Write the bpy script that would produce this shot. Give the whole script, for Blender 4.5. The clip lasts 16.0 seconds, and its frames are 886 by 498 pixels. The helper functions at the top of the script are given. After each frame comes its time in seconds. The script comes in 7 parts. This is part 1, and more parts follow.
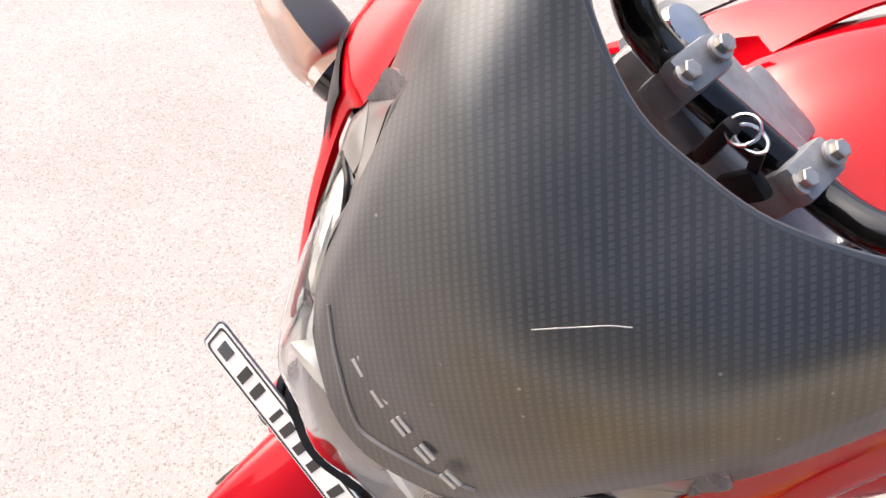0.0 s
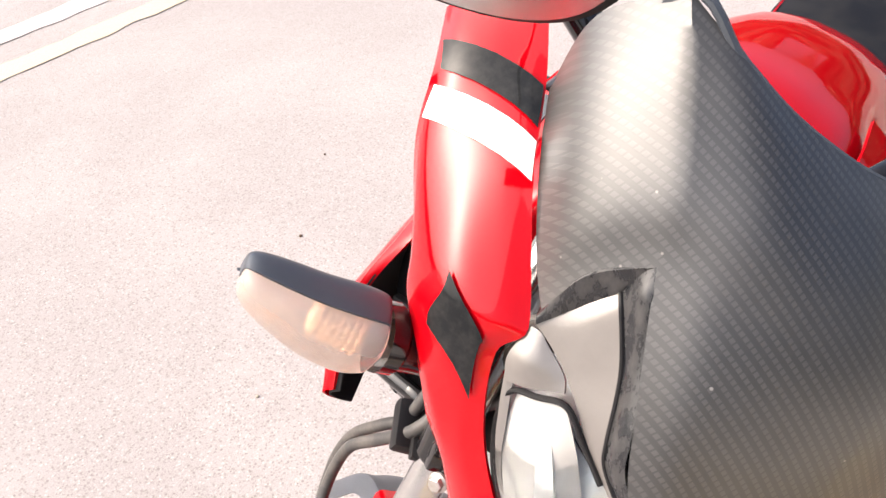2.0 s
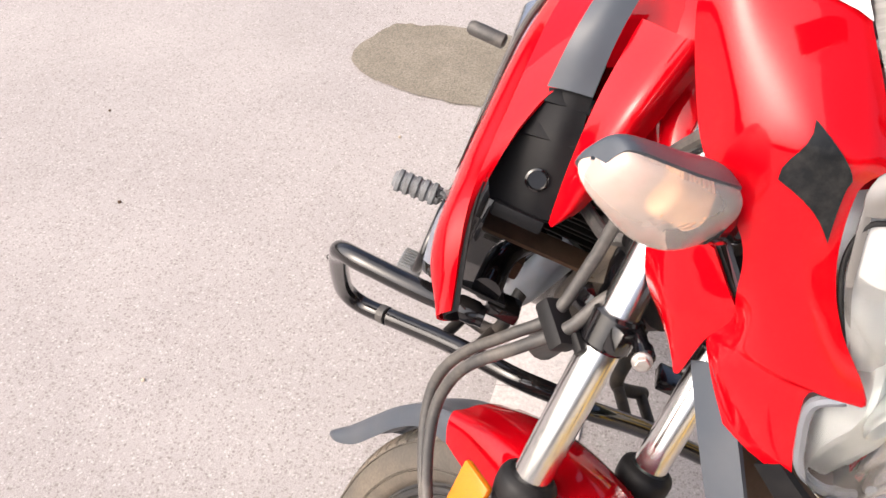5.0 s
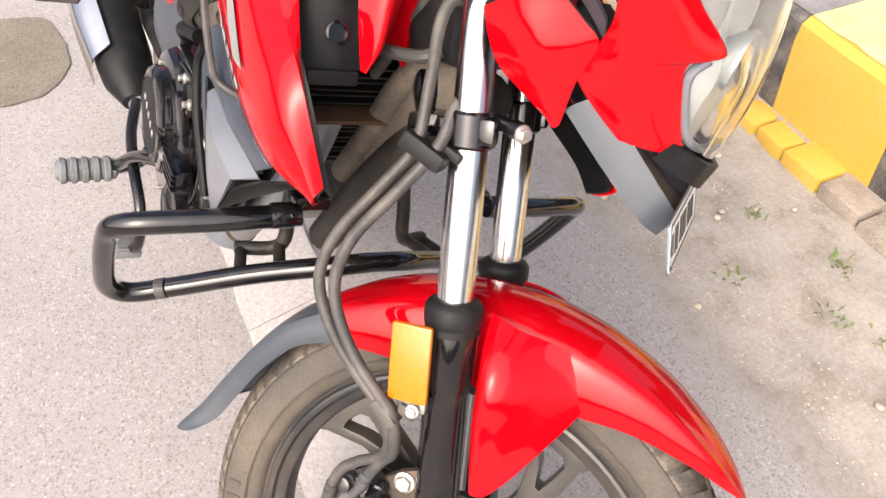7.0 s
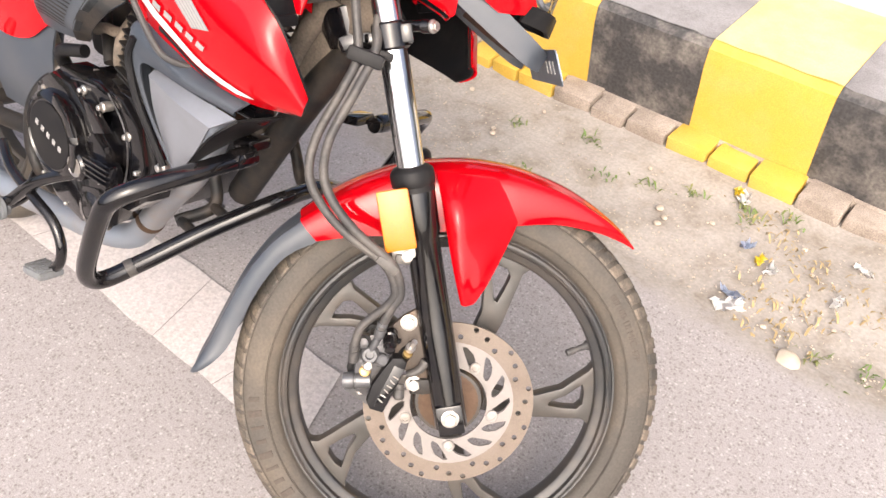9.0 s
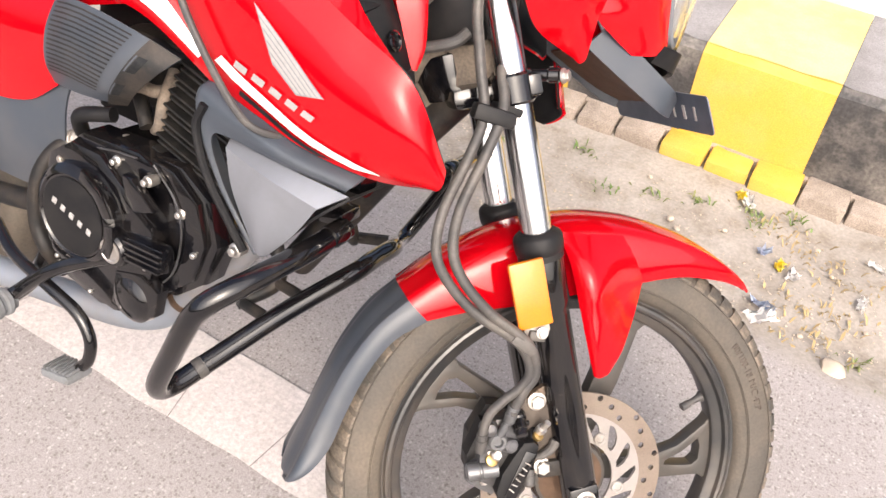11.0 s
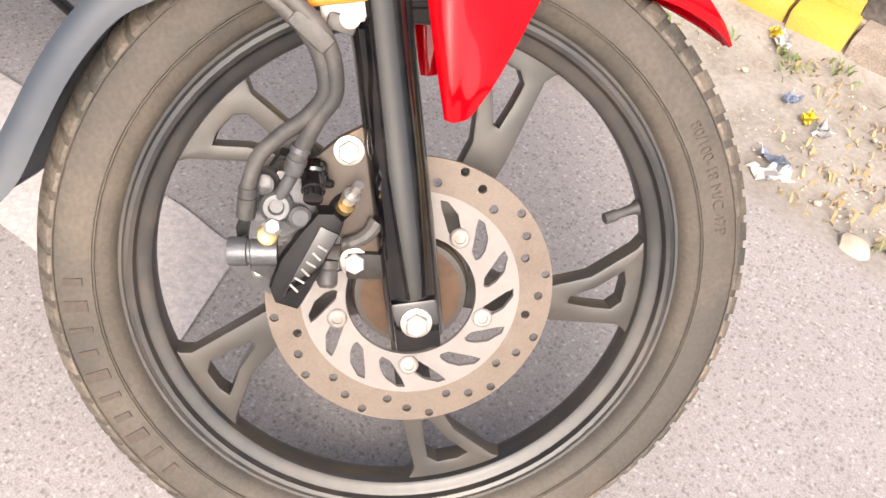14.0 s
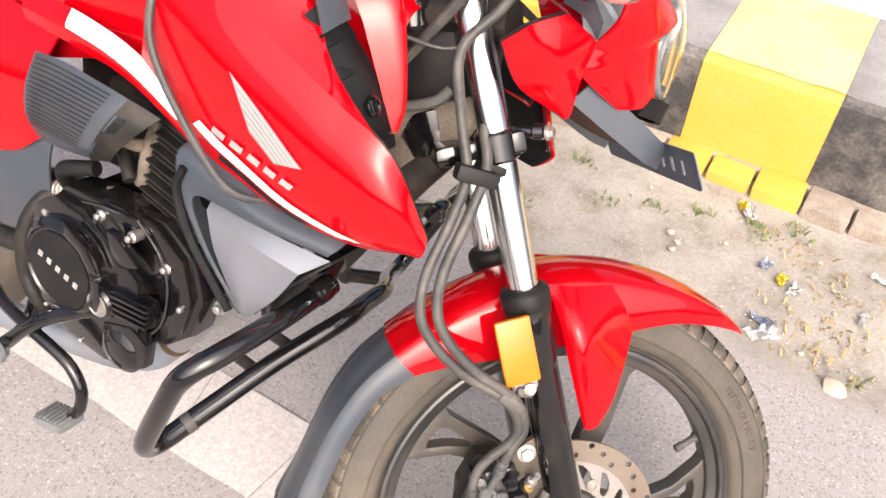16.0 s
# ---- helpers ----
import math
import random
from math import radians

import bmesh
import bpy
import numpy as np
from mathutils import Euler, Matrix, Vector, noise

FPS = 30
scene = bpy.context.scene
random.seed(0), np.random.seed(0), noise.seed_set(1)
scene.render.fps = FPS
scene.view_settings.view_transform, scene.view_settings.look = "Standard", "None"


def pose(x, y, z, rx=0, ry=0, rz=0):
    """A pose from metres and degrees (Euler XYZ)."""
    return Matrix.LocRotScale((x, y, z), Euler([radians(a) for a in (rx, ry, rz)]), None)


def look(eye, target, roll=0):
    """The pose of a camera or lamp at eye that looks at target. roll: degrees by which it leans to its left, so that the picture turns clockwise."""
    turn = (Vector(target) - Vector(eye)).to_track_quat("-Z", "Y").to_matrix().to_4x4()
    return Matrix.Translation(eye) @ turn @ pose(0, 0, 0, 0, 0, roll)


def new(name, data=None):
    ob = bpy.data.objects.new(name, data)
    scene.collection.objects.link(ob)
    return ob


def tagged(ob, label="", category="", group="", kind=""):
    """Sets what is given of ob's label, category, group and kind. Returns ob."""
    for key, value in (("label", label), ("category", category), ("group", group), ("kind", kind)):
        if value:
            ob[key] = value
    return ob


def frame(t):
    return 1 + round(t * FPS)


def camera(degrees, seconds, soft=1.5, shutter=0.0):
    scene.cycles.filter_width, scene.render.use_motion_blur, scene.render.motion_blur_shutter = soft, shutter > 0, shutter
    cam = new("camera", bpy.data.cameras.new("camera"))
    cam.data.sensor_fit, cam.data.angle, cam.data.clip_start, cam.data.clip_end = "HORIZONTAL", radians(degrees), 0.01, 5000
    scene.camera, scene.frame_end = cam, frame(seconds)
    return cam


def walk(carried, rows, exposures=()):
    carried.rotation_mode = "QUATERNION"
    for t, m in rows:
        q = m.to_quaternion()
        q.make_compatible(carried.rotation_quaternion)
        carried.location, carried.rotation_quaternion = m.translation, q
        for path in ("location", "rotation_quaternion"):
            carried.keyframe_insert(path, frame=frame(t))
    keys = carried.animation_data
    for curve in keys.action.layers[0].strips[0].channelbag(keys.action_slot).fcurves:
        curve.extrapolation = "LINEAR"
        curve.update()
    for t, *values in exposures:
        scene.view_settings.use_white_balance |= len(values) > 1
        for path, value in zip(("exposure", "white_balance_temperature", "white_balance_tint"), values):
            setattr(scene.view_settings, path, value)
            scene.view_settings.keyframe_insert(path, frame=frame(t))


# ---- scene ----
cam = camera(56.2, 16.0)
PATH = [
    (0, (-0.127, 0.589, 1.259), (-0.229, -0.811, -0.166), -0.3),
    (0.3, (-0.09, 0.53, 1.227), (-0.272, -0.86, -0.201), -2.2),
    (0.6, (-0.049, 0.439, 1.181), (-0.39, -0.89, -0.27), -3.6),
    (0.8, (-0.05, 0.392, 1.157), (-0.47, -0.922, -0.293), -4.9),
    (1, (-0.056, 0.357, 1.148), (-0.608, -0.905, -0.302), -4.5),
    (1.2, (-0.048, 0.344, 1.149), (-0.779, -0.866, -0.268), -2.8),
    (1.5, (-0.006, 0.349, 1.187), (-0.933, -0.776, -0.183), -4.8),
    (2, (0.142, 0.414, 1.3), (-1.006, -0.689, 0.089), -7.6),
    (2.5, (0.246, 0.387, 1.287), (-0.912, -0.7, 0.072), -4.8),
    (3, (0.228, 0.281, 1.248), (-0.919, -0.705, -0.061), -9.1),
    (3.2, (0.147, 0.209, 1.249), (-1.01, -0.57, -0.19), -9.5),
    (5.3, (0.362, 0.088, 1.285), (-1.064, -0.277, -0.07), 0.2),
    (5.5, (0.387, 0.071, 1.276), (-1.063, -0.202, -0.074), 1.6),
    (6, (0.354, -0.029, 1.23), (-1.131, -0.091, -0.109), 1.9),
    (6.5, (0.303, -0.089, 1.221), (-1.078, 0.08, -0.216), -1.7),
    (7, (0.363, -0.176, 1.221), (-0.901, 0.381, -0.225), 0.4),
    (7.5, (0.439, -0.316, 1.214), (-0.707, 0.371, -0.274), 0.7),
    (8, (0.542, -0.368, 1.232), (-0.551, 0.403, -0.255), -3.0),
    (8.5, (0.567, -0.474, 1.254), (-0.485, 0.424, -0.191), -1.6),
    (8.7, (0.531, -0.543, 1.273), (-0.474, 0.475, -0.125), 0.1),
    (10.8, (0.161, -0.636, 1.259), (-0.507, 0.639, -0.13), 4.7),
    (11, (0.128, -0.618, 1.255), (-0.536, 0.642, -0.149), 4.4),
    (11.5, (0.113, -0.593, 1.247), (-0.543, 0.639, -0.186), 2.9),
    (12, (0.138, -0.628, 1.262), (-0.471, 0.625, -0.172), 1.4),
    (12.5, (0.169, -0.724, 1.244), (-0.405, 0.581, -0.159), 6.4),
    (13, (0.244, -0.661, 1.12), (-0.393, 0.638, -0.26), 6.2),
    (13.5, (0.27, -0.501, 0.987), (-0.446, 0.718, -0.428), 6.8),
    (14, (0.257, -0.374, 0.871), (-0.391, 0.714, -0.677), 9.2),
    (14.5, (0.242, -0.331, 0.861), (-0.349, 0.676, -0.763), 10.0),
    (15, (0.296, -0.403, 1.056), (-0.349, 0.606, -0.545), 3.3),
    (15.5, (0.258, -0.488, 1.25), (-0.423, 0.608, -0.278), 0.8),
    (16, (0.114, -0.544, 1.311), (-0.551, 0.67, -0.132), 3.0),
]
walk(cam, [(t, look(*row)) for t, *row in PATH], [(0, 1.50), (3.2, 1.38), (5.3, 1.22), (16, 1.24)])

FRONT = Matrix(((0.79988, -0.57773, -0.16251, 0), (0.56807, 0.64148, 0.51556, 0), (-0.19361, -0.50471, 0.8413, 0.28), (0, 0, 0, 1)))
BODY = Matrix.Translation((0, -0.1214, 0)) @ Matrix.Rotation(radians(-18), 4, "X")
FLAT = Matrix.Identity(4)

# ---------------------------------------------------------------- world and light
world = bpy.data.worlds.new("sky")
scene.world = world
world.use_nodes = True
wn = world.node_tree.nodes
sky = wn.new("ShaderNodeTexSky")
sky.sky_type = "NISHITA"
sky.sun_disc = False
sky.sun_elevation, sky.sun_rotation = radians(42), radians(141.8)
sky.air_density, sky.dust_density, sky.ozone_density = 0.6, 9.0, 1.0
world.node_tree.links.new(sky.outputs[0], wn["Background"].inputs[0])
wn["Background"].inputs[1].default_value = 0.15
sun = new("sun", bpy.data.lights.new("sun", "SUN"))
sun.data.energy, sun.data.angle, sun.data.color = 1.1, radians(110), (1.0, 0.965, 0.945)
sun.matrix_world = look((1.0, -1.27, 1.46), (0, 0, 0))


# ---------------------------------------------------------------- materials
def material(name, color, rough=0.5, metal=0.0, coat=0.0, dark=None, scale=30.0, amount=0.5, fine=0.0, fine_scale=300.0,
             bump=0.0, bump_scale=200.0, rough_var=0.0, transmission=0.0, ior=1.45, stretch=(1, 1, 1), detail=4.0, spec=0.5):
    """A surface of one base colour with stains of a second one, fine grain and relief."""
    m = bpy.data.materials.new(name)
    m.use_nodes = True
    nt = m.node_tree
    b = nt.nodes["Principled BSDF"]
    b.inputs["Base Color"].default_value = (*color, 1)
    b.inputs["Roughness"].default_value = rough
    b.inputs["Metallic"].default_value = metal
    b.inputs["Coat Weight"].default_value = coat
    b.inputs["Coat Roughness"].default_value = 0.03
    b.inputs["Specular IOR Level"].default_value = spec
    b.inputs["Transmission Weight"].default_value = transmission
    b.inputs["IOR"].default_value = ior
    tc = nt.nodes.new("ShaderNodeTexCoord")
    mp = nt.nodes.new("ShaderNodeMapping")
    mp.inputs["Scale"].default_value = stretch
    nt.links.new(tc.outputs["Object"], mp.inputs[0])
    out = None
    if dark is not None:
        n = nt.nodes.new("ShaderNodeTexNoise")
        n.inputs["Scale"].default_value, n.inputs["Detail"].default_value, n.inputs["Roughness"].default_value = scale, detail, 0.65
        nt.links.new(mp.outputs[0], n.inputs["Vector"])
        r = nt.nodes.new("ShaderNodeMapRange")
        r.inputs["From Min"].default_value, r.inputs["From Max"].default_value = 0.42, 0.68
        r.inputs["To Max"].default_value = amount
        nt.links.new(n.outputs["Fac"], r.inputs["Value"])
        mix = nt.nodes.new("ShaderNodeMix")
        mix.data_type = "RGBA"
        mix.inputs["A"].default_value, mix.inputs["B"].default_value = (*color, 1), (*dark, 1)
        nt.links.new(r.outputs[0], mix.inputs["Factor"])
        out = mix.outputs["Result"]
        if rough_var:
            rr = nt.nodes.new("ShaderNodeMapRange")
            rr.inputs["To Min"].default_value, rr.inputs["To Max"].default_value = rough, min(1.0, rough + rough_var)
            nt.links.new(n.outputs["Fac"], rr.inputs["Value"])
            nt.links.new(rr.outputs[0], b.inputs["Roughness"])
    if fine:
        n2 = nt.nodes.new("ShaderNodeTexNoise")
        n2.inputs["Scale"].default_value, n2.inputs["Detail"].default_value = fine_scale, 3
        nt.links.new(mp.outputs[0], n2.inputs["Vector"])
        r2 = nt.nodes.new("ShaderNodeMapRange")
        r2.inputs["From Min"].default_value, r2.inputs["From Max"].default_value = 0.3, 0.7
        r2.inputs["To Min"].default_value, r2.inputs["To Max"].default_value = 1 - fine, 1 + fine
        nt.links.new(n2.outputs["Fac"], r2.inputs["Value"])
        mul = nt.nodes.new("ShaderNodeMix")
        mul.data_type, mul.blend_type = "RGBA", "MULTIPLY"
        mul.inputs["Factor"].default_value = 1.0
        if out is None:
            mul.inputs["A"].default_value = (*color, 1)
        else:
            nt.links.new(out, mul.inputs["A"])
        nt.links.new(r2.outputs[0], mul.inputs["B"])
        out = mul.outputs["Result"]
    if out is not None:
        nt.links.new(out, b.inputs["Base Color"])
    if bump:
        n3 = nt.nodes.new("ShaderNodeTexNoise")
        n3.inputs["Scale"].default_value, n3.inputs["Detail"].default_value = bump_scale, 4
        nt.links.new(mp.outputs[0], n3.inputs["Vector"])
        bp = nt.nodes.new("ShaderNodeBump")
        bp.inputs["Strength"].default_value, bp.inputs["Distance"].default_value = bump, 0.004
        nt.links.new(n3.outputs["Fac"], bp.inputs["Height"])
        nt.links.new(bp.outputs[0], b.inputs["Normal"])
    return m


red = material("red_paint", (0.42, 0.001, 0.005), 0.3, coat=0.75, dark=(0.37, 0.001, 0.005), scale=6, amount=0.6, spec=0.0)
white_decal = material("white_decal", (0.8, 0.78, 0.76), 0.35, coat=0.3, fine=0.05)
black_decal = material("black_decal", (0.008, 0.009, 0.010), 0.4, coat=0.25, spec=0.1, dark=(0.10, 0.092, 0.085), scale=90, amount=0.15, detail=6)
silver_decal = material("silver_decal", (0.42, 0.41, 0.40), 0.35, metal=0.4, fine=0.08)
grey_plastic = material("grey_plastic", (0.042, 0.050, 0.063), 0.30, dark=(0.085, 0.085, 0.088), scale=12, amount=0.35, rough_var=0.15, bump=0.03, bump_scale=900)
side_grey = material("satin_grey_plate", (0.21, 0.196, 0.184), 0.34, metal=0.5, coat=0.5, dark=(0.25, 0.235, 0.22), scale=25, amount=0.6, bump=0.03, bump_scale=700)
silver_plastic = material("silver_plastic", (0.20, 0.21, 0.235), 0.32, metal=0.35, dark=(0.16, 0.165, 0.18), scale=18, amount=0.5)
black_plastic = material("black_plastic", (0.007, 0.007, 0.008), 0.38, spec=0.25, dark=(0.026, 0.024, 0.022), scale=20, amount=0.5, rough_var=0.25)
scuffed_black = material("scuffed_black_foil", (0.012, 0.013, 0.015), 0.20, coat=0.25, dark=(0.3, 0.28, 0.26), scale=60, amount=0.16, rough_var=0.15, stretch=(1, 2.0, 1), detail=8)
black_gloss = material("black_gloss_paint", (0.003, 0.003, 0.004), 0.14, coat=1.0, spec=0.15, dark=(0.034, 0.028, 0.023), scale=40, amount=0.3, rough_var=0.2, detail=6)
dusty_black = material("dusty_black_metal", (0.012, 0.012, 0.012), 0.36, metal=0.1, spec=0.35, dark=(0.07, 0.054, 0.042), scale=22, amount=0.5, rough_var=0.3, bump=0.1, bump_scale=250)
road_grime = material("road_grime", (0.105, 0.088, 0.072), 0.75, dark=(0.21, 0.165, 0.125), scale=18, amount=0.8, fine=0.2, bump=0.2, bump_scale=200)
duct_black = material("duct_black", (0.006, 0.006, 0.007), 0.55, spec=0.15, dark=(0.018, 0.017, 0.016), scale=20, amount=0.5)
rust = material("rusty_brown_metal", (0.10, 0.06, 0.037), 0.7, metal=0.3, dark=(0.06, 0.035, 0.02), scale=30, amount=0.9, bump=0.15, bump_scale=200)
chrome = material("chrome", (0.66, 0.65, 0.645), 0.12, metal=1.0, dark=(0.5, 0.48, 0.46), scale=30, amount=0.3, rough_var=0.15)
steel = material("zinc_steel", (0.55, 0.53, 0.5), 0.32, metal=0.9, dark=(0.36, 0.3, 0.24), scale=60, amount=0.7, rough_var=0.2)
disc_steel = material("brake_steel", (0.150, 0.119, 0.095), 0.45, spec=0.4, dark=(0.118, 0.090, 0.070), scale=25, amount=0.7, fine=0.08, fine_scale=500)
disc_white = material("machined_steel", (0.205, 0.186, 0.174), 0.5, spec=0.4, dark=(0.265, 0.238, 0.22), scale=30, amount=0.5)
alloy = material("dark_alloy_paint", (0.044, 0.041, 0.037), 0.26, spec=0.5, dark=(0.075, 0.060, 0.048), scale=14, amount=0.65, rough_var=0.2, bump=0.03, bump_scale=400)
rim_paint = material("rim_paint", (0.020, 0.0205, 0.021), 0.27, coat=0.3, spec=0.5, dark=(0.075, 0.060, 0.047), scale=11, amount=0.6, rough_var=0.25, bump=0.02, bump_scale=400)
rubber = material("tyre_rubber", (0.058, 0.051, 0.043), 0.7, dark=(0.125, 0.101, 0.075), scale=5, amount=0.85, fine=0.15, fine_scale=260, bump=0.12, bump_scale=260)
tread_rubber = material("tread_rubber", (0.058, 0.053, 0.046), 0.8, dark=(0.20, 0.160, 0.122), scale=14, amount=0.9, fine=0.25, bump=0.15, bump_scale=300)
letter_rubber = material("raised_rubber", (0.062, 0.048, 0.038), 0.7, fine=0.2)
hose = material("hose_rubber", (0.042, 0.040, 0.039), 0.5, dark=(0.13, 0.115, 0.10), scale=25, amount=0.6, fine=0.1, bump=0.05, bump_scale=500)
dusty_aluminium = material("dusty_aluminium", (0.33, 0.31, 0.29), 0.5, metal=0.5, dark=(0.16, 0.13, 0.105), scale=40, amount=0.8, bump=0.1, bump_scale=300)
caliper_grey = material("caliper_casting", (0.085, 0.085, 0.09), 0.45, metal=0.1, spec=0.35, dark=(0.055, 0.05, 0.046), scale=50, amount=0.7, bump=0.15, bump_scale=250)
clamp_grey = material("clamp_alloy", (0.30, 0.31, 0.325), 0.42, metal=0.4, dark=(0.17, 0.17, 0.175), scale=60, amount=0.6, bump=0.05, bump_scale=400)
caliper_alloy = material("caliper_alloy", (0.135, 0.137, 0.142), 0.34, metal=0.5, dark=(0.075, 0.072, 0.070), scale=70, amount=0.7, bump=0.12, bump_scale=300)
dark_casting = material("dark_casting", (0.075, 0.075, 0.08), 0.32, metal=0.5, dark=(0.05, 0.043, 0.036), scale=45, amount=0.8, bump=0.25, bump_scale=220)
fin_metal = material("grimy_fin_metal", (0.010, 0.010, 0.010), 0.42, metal=0.2, dark=(0.035, 0.031, 0.027), scale=70, amount=0.6, bump=0.15, bump_scale=250)
exhaust_metal = material("exhaust_metal", (0.26, 0.29, 0.33), 0.4, metal=0.6, dark=(0.34, 0.24, 0.16), scale=9, amount=0.35, rough_var=0.2)
brass = material("dull_brass", (0.5, 0.34, 0.13), 0.35, metal=0.9, dark=(0.25, 0.16, 0.07), scale=60, amount=0.7)
amber = material("amber_reflector", (0.60, 0.165, 0.005), 0.18, coat=0.4, dark=(0.5, 0.115, 0.003), scale=700, amount=0.5, bump=0.2, bump_scale=900)
bulb_amber = material("amber_bulb", (0.62, 0.40, 0.24), 0.3, dark=(0.5, 0.3, 0.16), scale=80, amount=0.5)
smoke = material("indicator_lens", (0.88, 0.78, 0.72), 0.08, transmission=0.72, ior=1.25, dark=(0.93, 0.86, 0.81), scale=45, amount=0.7, bump=0.05, bump_scale=120)
lens_inner = material("indicator_bowl", (0.74, 0.60, 0.52), 0.25, metal=0.3, dark=(0.80, 0.72, 0.66), scale=90, amount=0.6)
clear = material("clear_plastic", (0.97, 0.98, 0.97), 0.03, transmission=1.0, ior=1.45)
reflector = material("lamp_reflector", (0.74, 0.76, 0.75), 0.42, metal=0.7, dark=(0.45, 0.48, 0.48), scale=40, amount=0.4, bump=0.1, bump_scale=60)
lamp_white = material("lamp_white_plastic", (0.42, 0.415, 0.40), 0.25, coat=0.4, dark=(0.32, 0.31, 0.29), scale=20, amount=0.4)
plate_white = material("plate_white", (0.9, 0.9, 0.88), 0.35, dark=(0.75, 0.73, 0.7), scale=30, amount=0.5)
plate_black = material("plate_black", (0.02, 0.02, 0.022), 0.4)
plate_back = material("plate_back", (0.08, 0.1, 0.13), 0.35, metal=0.5, dark=(0.14, 0.16, 0.19), scale=30, amount=0.5)
peg_rubber = material("footrest_rubber", (0.15, 0.158, 0.165), 0.65, dark=(0.09, 0.085, 0.08), scale=60, amount=0.7)


def carbon_material():
    """Carbon-look foil: slanting rows of raised blocks, dusty and scuffed."""
    m = bpy.data.materials.new("carbon_foil")
    m.use_nodes = True
    nt = m.node_tree
    b = nt.nodes["Principled BSDF"]
    tc = nt.nodes.new("ShaderNodeTexCoord")

    def wave(vec, lo, hi):
        d = nt.nodes.new("ShaderNodeVectorMath")
        d.operation = "DOT_PRODUCT"
        d.inputs[1].default_value = vec
        nt.links.new(tc.outputs["UV"], d.inputs[0])
        s = nt.nodes.new("ShaderNodeMath")
        s.operation = "SINE"
        nt.links.new(d.outputs["Value"], s.inputs[0])
        r = nt.nodes.new("ShaderNodeMapRange")
        r.interpolation_type = "SMOOTHSTEP"
        r.inputs["From Min"].default_value, r.inputs["From Max"].default_value = lo, hi
        nt.links.new(s.outputs[0], r.inputs["Value"])
        return r.outputs[0]

    k = 2 * math.pi / 0.0044
    rows = wave((-0.61 * k, 0.79 * k, 0), -0.15, 0.35)
    g = 2 * math.pi / 0.0030
    gaps = wave((0.90 * g, 0.44 * g, 0), 0.95, 0.35)
    block = nt.nodes.new("ShaderNodeMath")
    block.operation = "MULTIPLY"
    nt.links.new(rows, block.inputs[0])
    nt.links.new(gaps, block.inputs[1])
    mix = nt.nodes.new("ShaderNodeMix")
    mix.data_type = "RGBA"
    mix.inputs["A"].default_value, mix.inputs["B"].default_value = CARBON_LOW, CARBON_HIGH
    nt.links.new(block.outputs[0], mix.inputs["Factor"])
    dust = nt.nodes.new("ShaderNodeTexNoise")
    dust.inputs["Scale"].default_value, dust.inputs["Detail"].default_value = 14, 6
    nt.links.new(tc.outputs["Object"], dust.inputs["Vector"])
    dr = nt.nodes.new("ShaderNodeMapRange")
    dr.inputs["From Min"].default_value, dr.inputs["From Max"].default_value, dr.inputs["To Max"].default_value = 0.42, 0.75, 0.08
    nt.links.new(dust.outputs["Fac"], dr.inputs["Value"])
    specks = nt.nodes.new("ShaderNodeTexVoronoi")
    specks.inputs["Scale"].default_value = 55
    nt.links.new(tc.outputs["Object"], specks.inputs["Vector"])
    sr = nt.nodes.new("ShaderNodeMapRange")
    sr.inputs["From Min"].default_value, sr.inputs["From Max"].default_value, sr.inputs["To Min"].default_value, sr.inputs["To Max"].default_value = 0.03, 0.06, 0.8, 0.0
    nt.links.new(specks.outputs["Distance"], sr.inputs["Value"])
    worn = nt.nodes.new("ShaderNodeMath")
    worn.operation = "MAXIMUM"
    nt.links.new(dr.outputs[0], worn.inputs[0])
    nt.links.new(sr.outputs[0], worn.inputs[1])
    mix2 = nt.nodes.new("ShaderNodeMix")
    mix2.data_type = "RGBA"
    mix2.inputs["B"].default_value = (0.22, 0.205, 0.19, 1)
    nt.links.new(worn.outputs[0], mix2.inputs["Factor"])
    nt.links.new(mix.outputs["Result"], mix2.inputs["A"])
    nt.links.new(mix2.outputs["Result"], b.inputs["Base Color"])
    b.inputs["Specular IOR Level"].default_value = 0.2
    b.inputs["Coat Weight"].default_value, b.inputs["Coat Roughness"].default_value, b.inputs["Coat IOR"].default_value = 1.0, 0.42, 1.65
    rg = nt.nodes.new("ShaderNodeMapRange")
    rg.inputs["To Min"].default_value, rg.inputs["To Max"].default_value = 0.38, 0.36
    nt.links.new(block.outputs[0], rg.inputs["Value"])
    nt.links.new(rg.outputs[0], b.inputs["Roughness"])
    bp = nt.nodes.new("ShaderNodeBump")
    bp.inputs["Strength"].default_value, bp.inputs["Distance"].default_value = 0.2, 0.0004
    nt.links.new(block.outputs[0], bp.inputs["Height"])
    nt.links.new(bp.outputs[0], b.inputs["Normal"])
    return m


CARBON_LOW, CARBON_HIGH = (0.012, 0.0122, 0.0125, 1), (0.034, 0.0335, 0.033, 1)
carbon = carbon_material()


